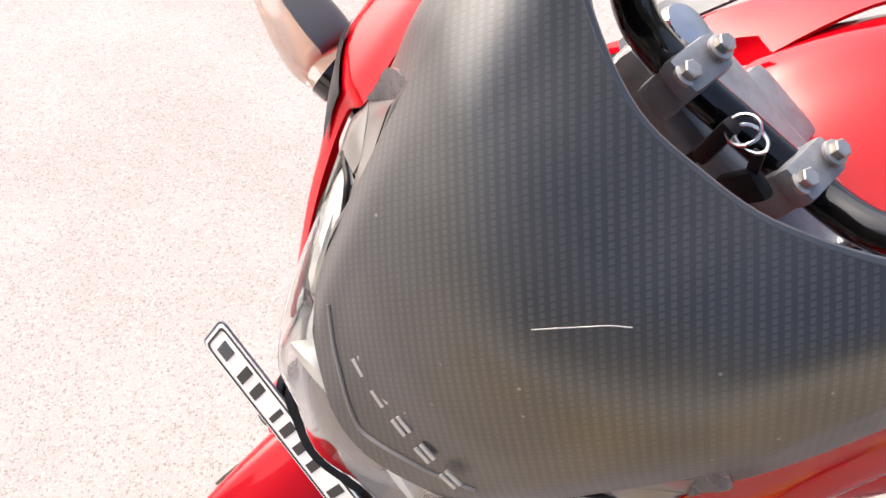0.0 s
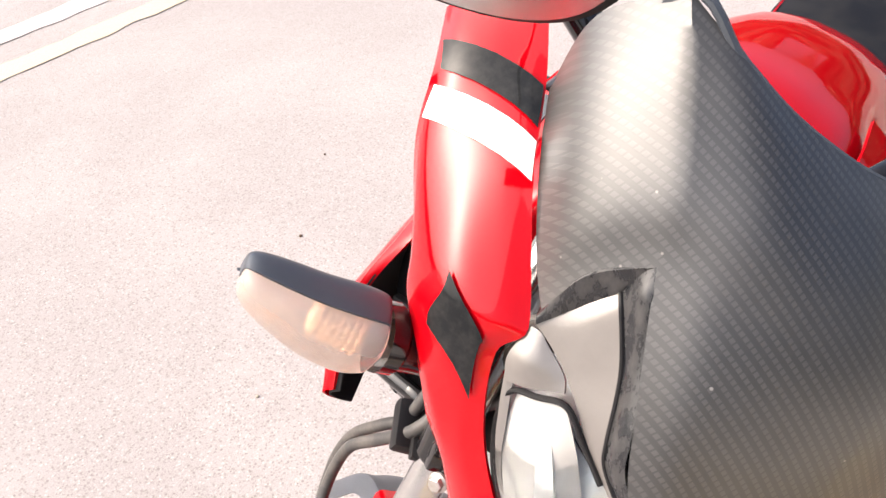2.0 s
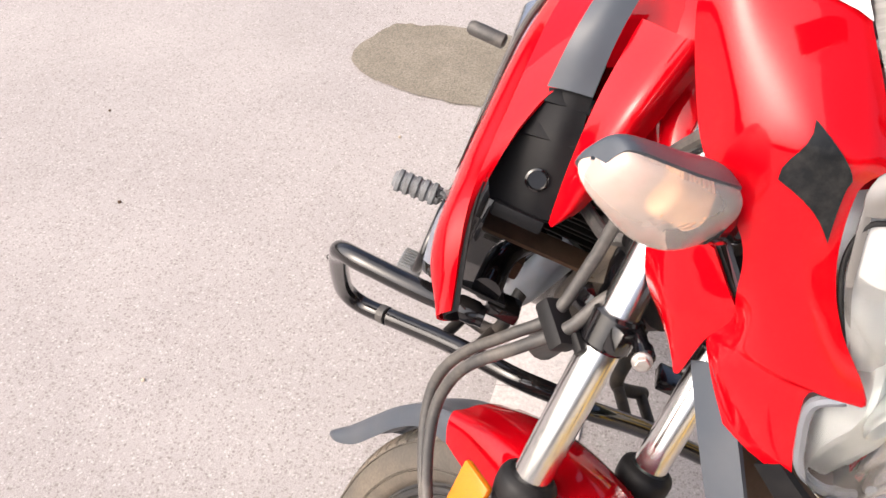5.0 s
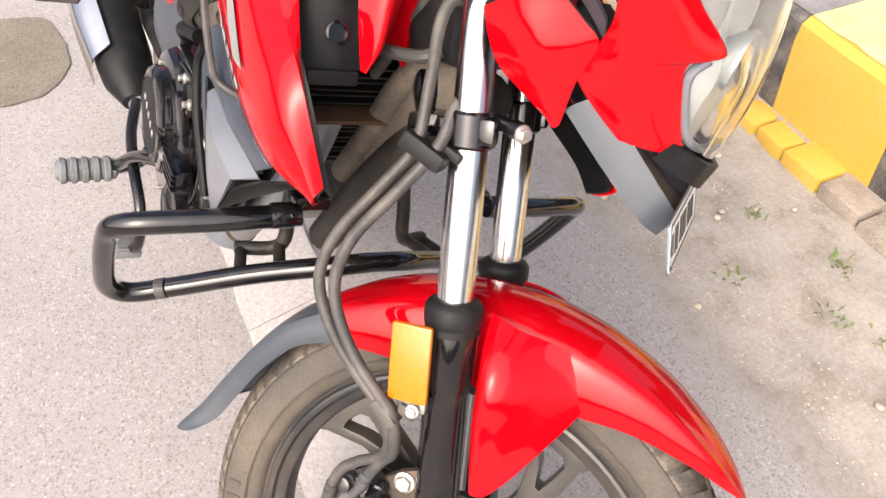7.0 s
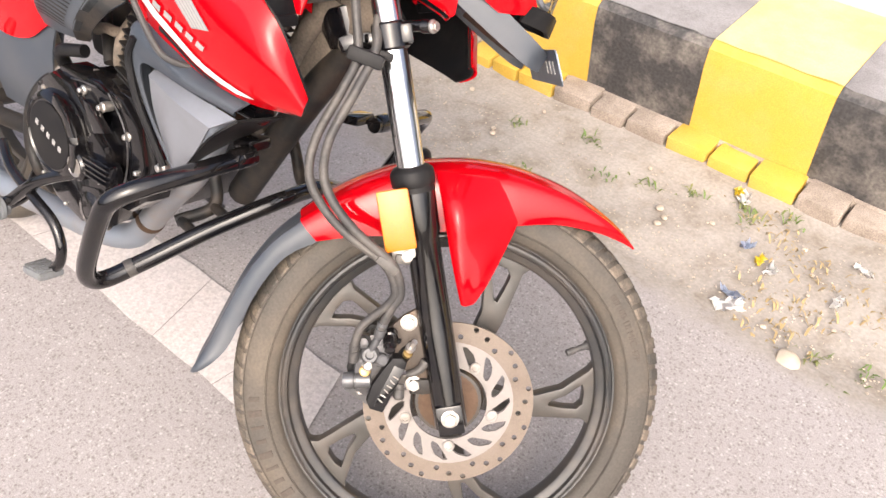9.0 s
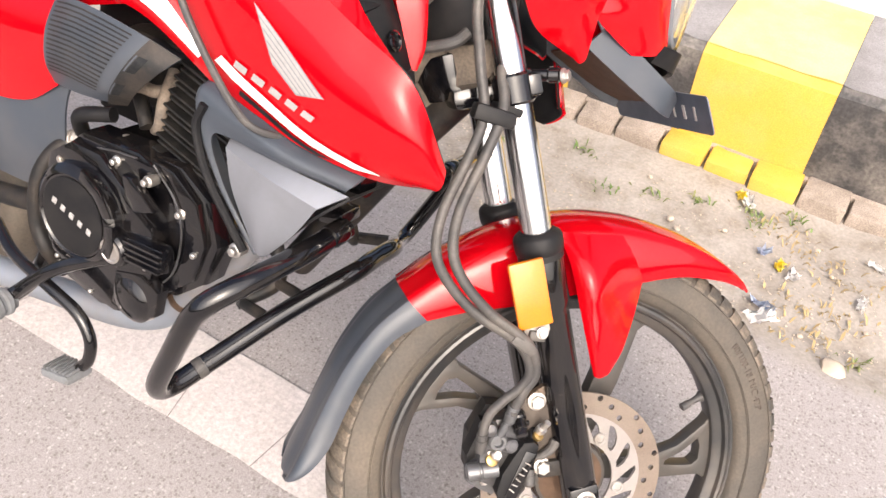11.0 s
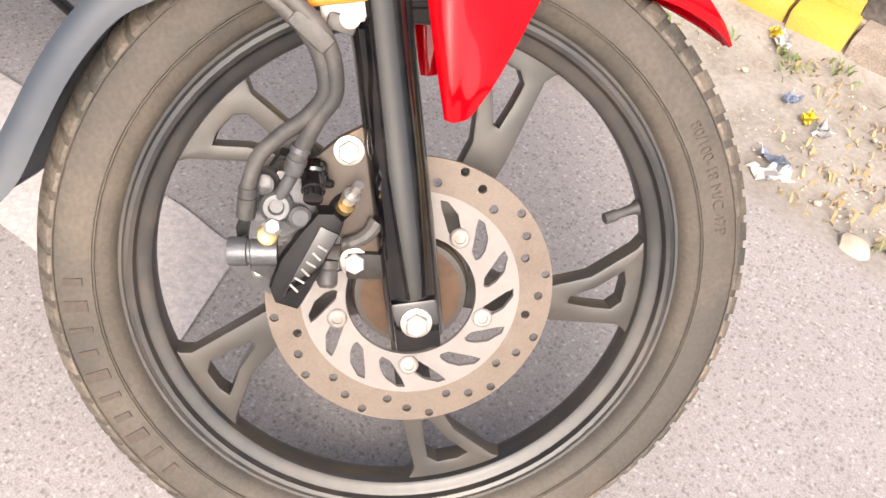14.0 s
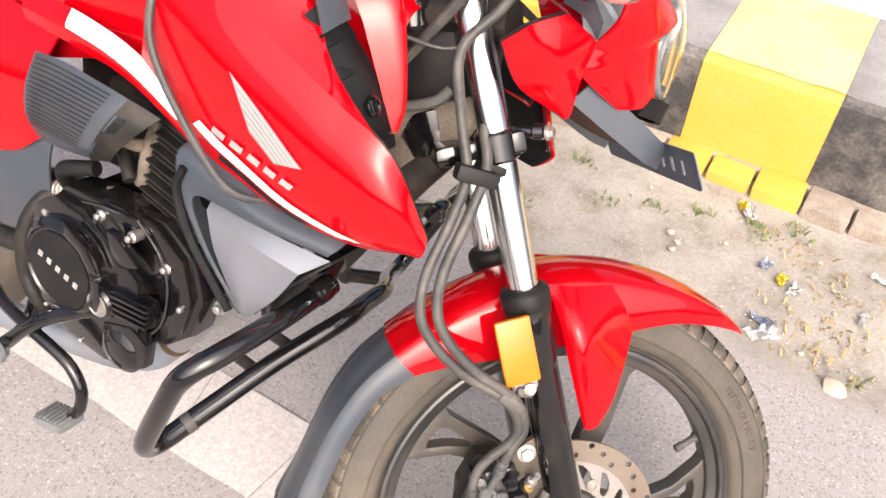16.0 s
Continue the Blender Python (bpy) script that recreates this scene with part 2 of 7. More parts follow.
def asphalt_material():
    """Dust-filled asphalt: pale and dark chippings in a fine matrix, sparse dark specks, faint wear."""
    m = material("dusty_asphalt", (0.274, 0.251, 0.246), 0.95, spec=0.2, dark=(0.325, 0.300, 0.293), scale=1.6, amount=0.8, fine=0.2, fine_scale=420, detail=6)
    nt = m.node_tree
    b = nt.nodes["Principled BSDF"]
    tone = b.inputs["Base Color"].links[0].from_socket
    tc = nt.nodes.new("ShaderNodeTexCoord")
    warp = nt.nodes.new("ShaderNodeTexNoise")
    warp.inputs["Scale"].default_value, warp.inputs["Detail"].default_value = 60, 3
    nt.links.new(tc.outputs["Object"], warp.inputs["Vector"])
    shift = nt.nodes.new("ShaderNodeVectorMath")
    shift.operation = "MULTIPLY_ADD"
    shift.inputs[1].default_value = (0.012, 0.012, 0.012)
    nt.links.new(warp.outputs["Color"], shift.inputs[0])
    nt.links.new(tc.outputs["Object"], shift.inputs[2])

    def spots(scale, lo, hi, near, far, seed):
        vor = nt.nodes.new("ShaderNodeTexVoronoi")
        vor.inputs["Scale"].default_value, vor.inputs["Randomness"].default_value = scale, 1.0
        nt.links.new(shift.outputs[0], vor.inputs["Vector"])
        sep = nt.nodes.new("ShaderNodeSeparateColor")
        nt.links.new(vor.outputs["Color"], sep.inputs[0])
        size = nt.nodes.new("ShaderNodeMapRange")
        size.inputs["From Min"].default_value, size.inputs["From Max"].default_value = lo, hi
        nt.links.new(sep.outputs[seed], size.inputs["Value"])
        inside = nt.nodes.new("ShaderNodeMapRange")
        inside.inputs["From Min"].default_value, inside.inputs["From Max"].default_value = near, far
        inside.inputs["To Min"].default_value, inside.inputs["To Max"].default_value = 1, 0
        nt.links.new(vor.outputs["Distance"], inside.inputs["Value"])
        both = nt.nodes.new("ShaderNodeMath")
        both.operation = "MULTIPLY"
        nt.links.new(size.outputs[0], both.inputs[0])
        nt.links.new(inside.outputs[0], both.inputs[1])
        return both.outputs[0]

    for amount, colour in ((spots(170, 0.3, 1.0, 0.25, 0.6, 0), (0.14, 0.125, 0.115, 1)), (spots(150, 0.5, 1.0, 0.2, 0.5, 1), (0.44, 0.41, 0.395, 1)), (spots(34, 0.62, 0.8, 0.10, 0.2, 2), (0.075, 0.062, 0.055, 1))):
        scaled = nt.nodes.new("ShaderNodeMath")
        scaled.operation = "MULTIPLY"
        scaled.inputs[1].default_value = 0.75
        nt.links.new(amount, scaled.inputs[0])
        mix = nt.nodes.new("ShaderNodeMix")
        mix.data_type = "RGBA"
        mix.inputs["B"].default_value = colour
        nt.links.new(scaled.outputs[0], mix.inputs["Factor"])
        nt.links.new(tone, mix.inputs["A"])
        tone = mix.outputs["Result"]
    nt.links.new(tone, b.inputs["Base Color"])
    grit = nt.nodes.new("ShaderNodeTexNoise")
    grit.inputs["Scale"].default_value, grit.inputs["Detail"].default_value = 420, 3
    nt.links.new(tc.outputs["Object"], grit.inputs["Vector"])
    bp = nt.nodes.new("ShaderNodeBump")
    bp.inputs["Strength"].default_value, bp.inputs["Distance"].default_value = 0.25, 0.002
    nt.links.new(grit.outputs["Fac"], bp.inputs["Height"])
    nt.links.new(bp.outputs[0], b.inputs["Normal"])
    return m


asphalt = asphalt_material()
road_white = material("road_paint_white", (0.45, 0.415, 0.40), 0.8, dark=(0.42, 0.385, 0.36), scale=7, amount=0.75, fine=0.16, fine_scale=140, bump=0.35, bump_scale=160)
road_yellow = material("road_paint_yellow", (0.46, 0.39, 0.27), 0.8, dark=(0.34, 0.31, 0.28), scale=8, amount=0.7, fine=0.16)
darker_asphalt = material("darker_patch_asphalt", (0.15, 0.13, 0.1), 0.75, dark=(0.2, 0.175, 0.14), scale=8, amount=0.7, fine=0.3, fine_scale=170, bump=0.5, bump_scale=190)
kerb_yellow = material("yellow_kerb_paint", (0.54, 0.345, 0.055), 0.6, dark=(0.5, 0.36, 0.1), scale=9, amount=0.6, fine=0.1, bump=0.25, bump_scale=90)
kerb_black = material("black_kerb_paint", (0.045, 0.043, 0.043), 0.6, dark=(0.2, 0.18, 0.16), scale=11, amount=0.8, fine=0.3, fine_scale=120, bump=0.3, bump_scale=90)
# Paler copies for the kerb top: fading plus bright toplight put into the colour.
kerb_yellow_top = material("faded_lit_yellow_paint", (0.66, 0.53, 0.26), 0.8, dark=(0.56, 0.43, 0.14), scale=6, amount=0.6, fine=0.1, bump=0.25, bump_scale=90)
kerb_grey_top = material("faded_lit_black_paint", (0.27, 0.255, 0.25), 0.8, dark=(0.15, 0.14, 0.135), scale=7, amount=0.8, fine=0.2, bump=0.3, bump_scale=90)
bracket_tan = material("dusty_bracket", (0.055, 0.043, 0.034), 0.5, metal=0.3, dark=(0.13, 0.085, 0.052), scale=30, amount=0.6, bump=0.1, bump_scale=200)
kerb_bare = material("bare_kerb_stone", (0.34, 0.285, 0.24), 0.9, dark=(0.2, 0.165, 0.135), scale=10, amount=0.9, fine=0.25, bump=0.5, bump_scale=80)
kerb_joint = material("kerb_joint", (0.06, 0.05, 0.04), 0.9, fine=0.2)
leaf_green = material("weed_green", (0.10, 0.16, 0.035), 0.6, dark=(0.26, 0.22, 0.09), scale=9, amount=0.8)
straw = material("dry_straw", (0.36, 0.27, 0.13), 0.8, dark=(0.2, 0.14, 0.07), scale=8, amount=0.7)
paper = material("litter_paper", (0.78, 0.77, 0.76), 0.5, dark=(0.55, 0.5, 0.45), scale=40, amount=0.5)
yellow_foil = material("yellow_wrapper", (0.8, 0.62, 0.03), 0.3, dark=(0.85, 0.8, 0.6), scale=40, amount=0.6)
blue_foil = material("blue_wrapper", (0.3, 0.36, 0.5), 0.3, dark=(0.7, 0.7, 0.72), scale=40, amount=0.7)
stone_mat = material("pale_stone", (0.45, 0.38, 0.3), 0.85, dark=(0.3, 0.25, 0.2), scale=25, amount=0.7, bump=0.4, bump_scale=60)
median_pale = material("pale_paving", (0.5, 0.47, 0.43), 0.9, dark=(0.36, 0.33, 0.29), scale=4, amount=0.7, fine=0.15, bump=0.3, bump_scale=60)
backdrop_dark = material("dark_backdrop_leaves", (0.035, 0.045, 0.022), 0.8, dark=(0.012, 0.016, 0.008), scale=3, amount=0.9, fine=0.4, fine_scale=20, bump=1.0, bump_scale=8)


# ---------------------------------------------------------------- mesh helpers
def part(name, bm, mat, parent=None, label="", at=FLAT, sharp=32, uv=False):
    """Links a bmesh as one mesh object, under a thing or a part; at: the frame that its numbers are in."""
    bm.transform(at)
    bmesh.ops.recalc_face_normals(bm, faces=bm.faces)
    bm.normal_update()
    limit = radians(sharp)
    for f in bm.faces:
        f.smooth = True
    for e in bm.edges:
        if len(e.link_faces) == 2 and e.calc_face_angle(0) > limit:
            e.smooth = False
    me = bpy.data.meshes.new(name)
    bm.to_mesh(me)
    bm.free()
    me.materials.append(mat)
    ob = new(name, me)
    if parent is not None:
        ob.parent = parent
    if label:
        tagged(ob, label)
    return ob


def thing(name, label, category, group="", kind=""):
    """An empty at the base of a thing that its parts hang under."""
    return tagged(new(name), label, category, group, kind)


def spline(pts, n):
    """n points on a smooth curve through pts, its tangents kept short where pts lie close."""
    p = [Vector(q) for q in pts]
    last = len(p) - 1
    tan = []
    for k in range(last + 1):
        if k in (0, last):
            tan.append(p[1] - p[0] if k == 0 else p[-1] - p[-2])
            continue
        t = 0.5 * (p[k + 1] - p[k - 1])
        short = min((p[k + 1] - p[k]).length, (p[k] - p[k - 1]).length)
        tan.append(t * min(1.0, 1.25 * short / max(t.length, 1e-9)))
    out = []
    for i in range(n):
        u = i / (n - 1) * last
        k = min(int(u), last - 1)
        t = u - k
        t2, t3 = t * t, t * t * t
        out.append(p[k] * (2 * t3 - 3 * t2 + 1) + tan[k] * (t3 - 2 * t2 + t) + p[k + 1] * (3 * t2 - 2 * t3) + tan[k + 1] * (t3 - t2))
    return out


def tube(bm, pts, r, n=0, seg=12, caps=True):
    """A round bar along a smooth curve; r: one radius or a list along it."""
    path = spline(pts, n) if n else [Vector(q) for q in pts]
    rings, side = [], None
    for i, q in enumerate(path):
        d = (path[min(i + 1, len(path) - 1)] - path[max(i - 1, 0)]).normalized()
        if side is None:
            side = d.orthogonal().normalized()
        side = (side - d * side.dot(d)).normalized()
        up = d.cross(side)
        rad = r if isinstance(r, (int, float)) else r[min(len(r) - 1, round(i / max(1, len(path) - 1) * (len(r) - 1)))]
        rings.append([bm.verts.new(q + rad * (math.cos(a) * side + math.sin(a) * up)) for a in (2 * math.pi * j / seg for j in range(seg))])
    for a, b in zip(rings, rings[1:]):
        for j in range(seg):
            bm.faces.new((a[j], a[(j + 1) % seg], b[(j + 1) % seg], b[j]))
    if caps:
        bm.faces.new(rings[0][::-1])
        bm.faces.new(rings[-1])
    return bm


def lathe(bm, profile, axis0, axis1, seg=32, closed=False):
    """Turns a profile of (distance along the axis, radius) about the line from axis0 to axis1."""
    a0 = Vector(axis0)
    d = (Vector(axis1) - a0).normalized()
    u = d.orthogonal().normalized()
    v = d.cross(u)
    rings = []
    for s, r in profile:
        rings.append([bm.verts.new(a0 + d * s + max(r, 1e-4) * (math.cos(2 * math.pi * j / seg) * u + math.sin(2 * math.pi * j / seg) * v)) for j in range(seg)])
    pairs = list(zip(rings, rings[1:])) + ([(rings[-1], rings[0])] if closed else [])
    for a, b in pairs:
        for j in range(seg):
            bm.faces.new((a[j], a[(j + 1) % seg], b[(j + 1) % seg], b[j]))
    if not closed:
        bm.faces.new(rings[0][::-1])
        bm.faces.new(rings[-1])
    return bm


def thicken(bm, faces, thick):
    """Gives an open skin its thickness on the inner side, with a closed rim."""
    bmesh.ops.recalc_face_normals(bm, faces=faces)
    bm.normal_update()
    verts = list({v for f in faces for v in f.verts})
    rim = [e for e in {e for f in faces for e in f.edges} if len(e.link_faces) == 1]
    back = {v: bm.verts.new(v.co - v.normal * thick) for v in verts}
    for f in faces:
        bm.faces.new([back[v] for v in reversed(f.verts)])
    for e in rim:
        a, b = e.verts
        bm.faces.new((a, b, back[b], back[a]))
    return bm


def sheet(bm, sections, nu=12, nv=12, thick=0.003):
    """A smooth skin over rows of points, with thickness."""
    rows = [spline(s, nu) for s in sections]
    cols = [spline([r[i] for r in rows], nv) for i in range(nu)]
    grid = [[bm.verts.new(cols[i][j]) for j in range(nv)] for i in range(nu)]
    faces = []
    for i in range(nu - 1):
        for j in range(nv - 1):
            faces.append(bm.faces.new((grid[i][j], grid[i + 1][j], grid[i + 1][j + 1], grid[i][j + 1])))
    if thick:
        thicken(bm, faces, thick)
    return bm


def box(bm, center, size, rot=None, bevel=0.003, seg=2):
    """A block with rounded edges; rot: a 3x3 matrix."""
    made = bmesh.ops.create_cube(bm, size=1.0)["verts"]
    m = Matrix.Translation(center) @ (rot.to_4x4() if rot else Matrix.Identity(4)) @ Matrix.Diagonal((*size, 1))
    bmesh.ops.transform(bm, matrix=m, verts=made)
    if bevel:
        edges = list({e for v in made for e in v.link_edges})
        bmesh.ops.bevel(bm, geom=edges, offset=bevel, segments=seg, affect="EDGES", profile=0.6)
    return bm


def slab(bm, outline, thick, holes=(), frame_at=FLAT, bevel=0.0):
    """A flat plate from an outline (x, y) with holes, lifted to thick along z, laid into frame_at."""
    verts_new = []
    loops = []
    for loop in (outline, *holes):
        vs = [bm.verts.new((x, y, 0)) for x, y in loop]
        verts_new += vs
        loops += [bm.edges.new((vs[i], vs[(i + 1) % len(vs)])) for i in range(len(vs))]
    if holes:
        faces = [g for g in bmesh.ops.triangle_fill(bm, use_beauty=True, use_dissolve=False, edges=loops)["geom"] if isinstance(g, bmesh.types.BMFace)]
    else:
        faces = [bm.faces.new(verts_new)]
    ext = bmesh.ops.extrude_face_region(bm, geom=faces)["geom"]
    top = [g for g in ext if isinstance(g, bmesh.types.BMVert)]
    bmesh.ops.translate(bm, verts=top, vec=(0, 0, thick))
    bmesh.ops.transform(bm, matrix=frame_at, verts=verts_new + top)
    if bevel and not holes:
        rim = [e for e in bm.edges if e.is_valid and all(v in set(top) for v in e.verts)]
        bmesh.ops.bevel(bm, geom=rim, offset=bevel, segments=2, affect="EDGES", profile=0.6)
    return bm


def ring_points(r, n, cx=0.0, cy=0.0, a0=0.0):
    return [(cx + r * math.cos(a0 + 2 * math.pi * i / n), cy + r * math.sin(a0 + 2 * math.pi * i / n)) for i in range(n)]


def axes(origin, x_dir, y_dir):
    """A frame at origin whose x and y lie along the given directions."""
    x = Vector(x_dir).normalized()
    z = x.cross(Vector(y_dir)).normalized()
    y = z.cross(x)
    m = Matrix((x, y, z)).transposed().to_4x4()
    m.translation = origin
    return m


def bolt(bm, at, direction, r=0.006, h=0.006, washer=True):
    """A hexagon head on a flange."""
    d = Vector(direction).normalized()
    p = Vector(at)
    if washer:
        lathe(bm, [(0, r * 1.35), (h * 0.3, r * 1.35), (h * 0.36, r * 1.2)], p, p + d, seg=18)
    lathe(bm, [(h * 0.3, r), (h * 0.92, r), (h, r * 0.86)], p, p + d, seg=6)
    return bm


def mirrored(rows):
    return [[(x, -y, z) for x, y, z in row] for row in rows]


def B():
    return bmesh.new()


# ---------------------------------------------------------------- road, verge and kerb
def ground_sheet():
    bm = B()
    n = 150
    xs = [-60, -25, -12, -7] + [-4.5 + 7.5 * i / n for i in range(n + 1)] + [6, 12, 25, 60]
    ys = [-60, -25, -12, -6.5] + [-4.5 + 4.4 * i / 40 for i in range(41)] + [0.0 + 1.35 * i / 54 for i in range(55)] + [2.2, 5, 12, 25, 60]
    grid = {}
    for i, x in enumerate(xs):
        for j, y in enumerate(ys):
            edge = 0.63 + 0.035 * noise.noise((x * 2.3, 1.7, 0)) + 0.02 * noise.noise((x * 9, 4.1, 0))
            z = 0.0
            if y > edge and y < 1.3:
                k = min(1.0, (y - edge) / 0.08)
                z = -0.018 * k + 0.012 * k * noise.noise((x * 6, y * 6, 2)) + 0.006 * k * noise.noise((x * 22, y * 22, 5))
            elif y < edge and abs(x) < 5 and y > -4.4:
                z = 0.0015 * noise.noise((x * 14, y * 14, 9))
            grid[i, j] = bm.verts.new((x, y, z))
    for i in range(len(xs) - 1):
        for j in range(len(ys) - 1):
            bm.faces.new((grid[i, j], grid[i + 1, j], grid[i + 1, j + 1], grid[i, j + 1]))
    return bm


def ground_material():
    """Asphalt up to the ragged road edge, dry dirt beyond it."""
    m = asphalt.copy()
    m.name = "road_and_verge"
    nt = m.node_tree
    b = nt.nodes["Principled BSDF"]
    road = b.inputs["Base Color"].links[0].from_socket
    tc = nt.nodes.new("ShaderNodeTexCoord")
    sep = nt.nodes.new("ShaderNodeSeparateXYZ")
    nt.links.new(tc.outputs["Object"], sep.inputs[0])
    big = nt.nodes.new("ShaderNodeTexNoise")
    big.inputs["Scale"].default_value, big.inputs["Detail"].default_value, big.inputs["Roughness"].default_value = 3.5, 7, 0.7
    nt.links.new(tc.outputs["Object"], big.inputs["Vector"])
    off = nt.nodes.new("ShaderNodeMath")
    off.operation = "MULTIPLY_ADD"
    off.inputs[1].default_value = 0.22
    nt.links.new(big.outputs["Fac"], off.inputs[0])
    nt.links.new(sep.outputs["Y"], off.inputs[2])
    mask = nt.nodes.new("ShaderNodeMapRange")
    mask.inputs["From Min"].default_value, mask.inputs["From Max"].default_value = 0.71, 0.78
    nt.links.new(off.outputs[0], mask.inputs["Value"])
    patch = nt.nodes.new("ShaderNodeTexNoise")
    patch.inputs["Scale"].default_value, patch.inputs["Detail"].default_value, patch.inputs["Roughness"].default_value = 9, 7, 0.7
    nt.links.new(tc.outputs["Object"], patch.inputs["Vector"])
    ramp = nt.nodes.new("ShaderNodeValToRGB")
    ramp.color_ramp.elements[0].position, ramp.color_ramp.elements[0].color = 0.34, (0.235, 0.203, 0.170, 1)
    ramp.color_ramp.elements[1].position, ramp.color_ramp.elements[1].color = 0.66, (0.345, 0.313, 0.282, 1)
    mid = ramp.color_ramp.elements.new(0.48)
    mid.color = (0.305, 0.275, 0.243, 1)
    nt.links.new(patch.outputs["Fac"], ramp.inputs[0])
    grit = nt.nodes.new("ShaderNodeTexNoise")
    grit.inputs["Scale"].default_value, grit.inputs["Detail"].default_value = 130, 3
    nt.links.new(tc.outputs["Object"], grit.inputs["Vector"])
    gr = nt.nodes.new("ShaderNodeMapRange")
    gr.inputs["From Min"].default_value, gr.inputs["From Max"].default_value = 0.3, 0.7
    gr.inputs["To Min"].default_value, gr.inputs["To Max"].default_value = 0.86, 1.12
    nt.links.new(grit.outputs["Fac"], gr.inputs["Value"])
    soil = nt.nodes.new("ShaderNodeMix")
    soil.data_type, soil.blend_type = "RGBA", "MULTIPLY"
    soil.inputs["Factor"].default_value = 1.0
    nt.links.new(ramp.outputs[0], soil.inputs["A"])
    nt.links.new(gr.outputs[0], soil.inputs["B"])
    mix = nt.nodes.new("ShaderNodeMix")
    mix.data_type = "RGBA"
    nt.links.new(mask.outputs[0], mix.inputs["Factor"])
    nt.links.new(road, mix.inputs["A"])
    nt.links.new(soil.outputs["Result"], mix.inputs["B"])
    nt.links.new(mix.outputs["Result"], b.inputs["Base Color"])
    return m


ground = part("ground", ground_sheet(), ground_material())
tagged(ground, "dusty pale asphalt road running into a dry dirt verge", "ground", kind="structure")


def flat_strip(bm, x0, x1, y0, y1, z, ragged=0.012, seed=0.0, step=0.05):
    """A thin painted strip with worn edges."""
    n = max(2, int((x1 - x0) / step))
    lower, upper = [], []
    for i in range(n + 1):
        x = x0 + (x1 - x0) * i / n
        lower.append(bm.verts.new((x, y0 + ragged * noise.noise((x * 7, seed, 1)), z)))
        upper.append(bm.verts.new((x, y1 + ragged * noise.noise((x * 7, seed, 7)), z)))
    for i in range(n):
        bm.faces.new((lower[i], lower[i + 1], upper[i + 1], upper[i]))
    return bm


def white_line():
    """Lengths of worn paint with fine cracks between them."""
    bm = B()
    cuts = [(-4.4, 0.0), (-3.2, 0.03), (-2.35, -0.02), (-1.62, 0.015), (-1.06, -0.03), (-0.668, 0.018), (-0.455, -0.012), (-0.27, 0.03)]
    for k, ((a, lean_a), (b, lean_b)) in enumerate(zip(cuts, cuts[1:])):
        n = max(4, int((b - a) / 0.03))
        lo, hi = [], []
        for i in range(n + 1):
            t = i / n
            x = a + 0.0012 + (b - a - 0.0024) * t
            lean = lean_a * (1 - t) + lean_b * t
            wob = 0.006 * noise.noise((x * 9, 3, k))
            lo.append(bm.verts.new((x + lean, -0.122 + wob, 0.004)))
            hi.append(bm.verts.new((x - lean, 0.052 - wob, 0.004)))
        for i in range(n):
            bm.faces.new((lo[i], lo[i + 1], hi[i + 1], hi[i]))
    return bm


tagged(part("road_line", white_line(), road_white), "worn cracked white edge line on the asphalt", "road line", kind="structure")
far1 = flat_strip(B(), -7, 6, -3.56, -3.39, 0.004, 0.03)
tagged(part("road_line", far1, road_white), "faded white lane line on the asphalt", "road line", kind="structure")
far2 = flat_strip(B(), -7, 6, -3.16, -3.00, 0.004, 0.03, seed=5)
tagged(part("road_line", far2, road_yellow), "faded yellow lane line on the asphalt", "road line", kind="structure")


def dark_patch():
    """An oblong darker patch with a ragged edge."""
    bm = B()
    corners = [Vector(c) for c in ((-1.56, -0.40), (-1.62, -0.34), (-1.78, -0.33), (-1.93, -0.36), (-1.98, -0.50), (-1.96, -0.68), (-1.92, -0.81), (-1.77, -0.86), (-1.67, -0.82), (-1.60, -0.71), (-1.56, -0.54))]
    loop = spline([(c.x, c.y, 0) for c in corners + corners[:1]], 97)[:-1]
    vs = []
    for k, q in enumerate(loop):
        w = 0.02 * noise.noise((q.x * 9, q.y * 9, 0.5)) + 0.012 * noise.noise((q.x * 40, q.y * 40, 2))
        vs.append(bm.verts.new((q.x + w, q.y + w * 0.7, 0.004)))
    bm.faces.new(vs)
    return bm


tagged(part("dark_patch", dark_patch(), darker_asphalt), "dark oblong patch on the dusty asphalt", "stain", kind="structure")


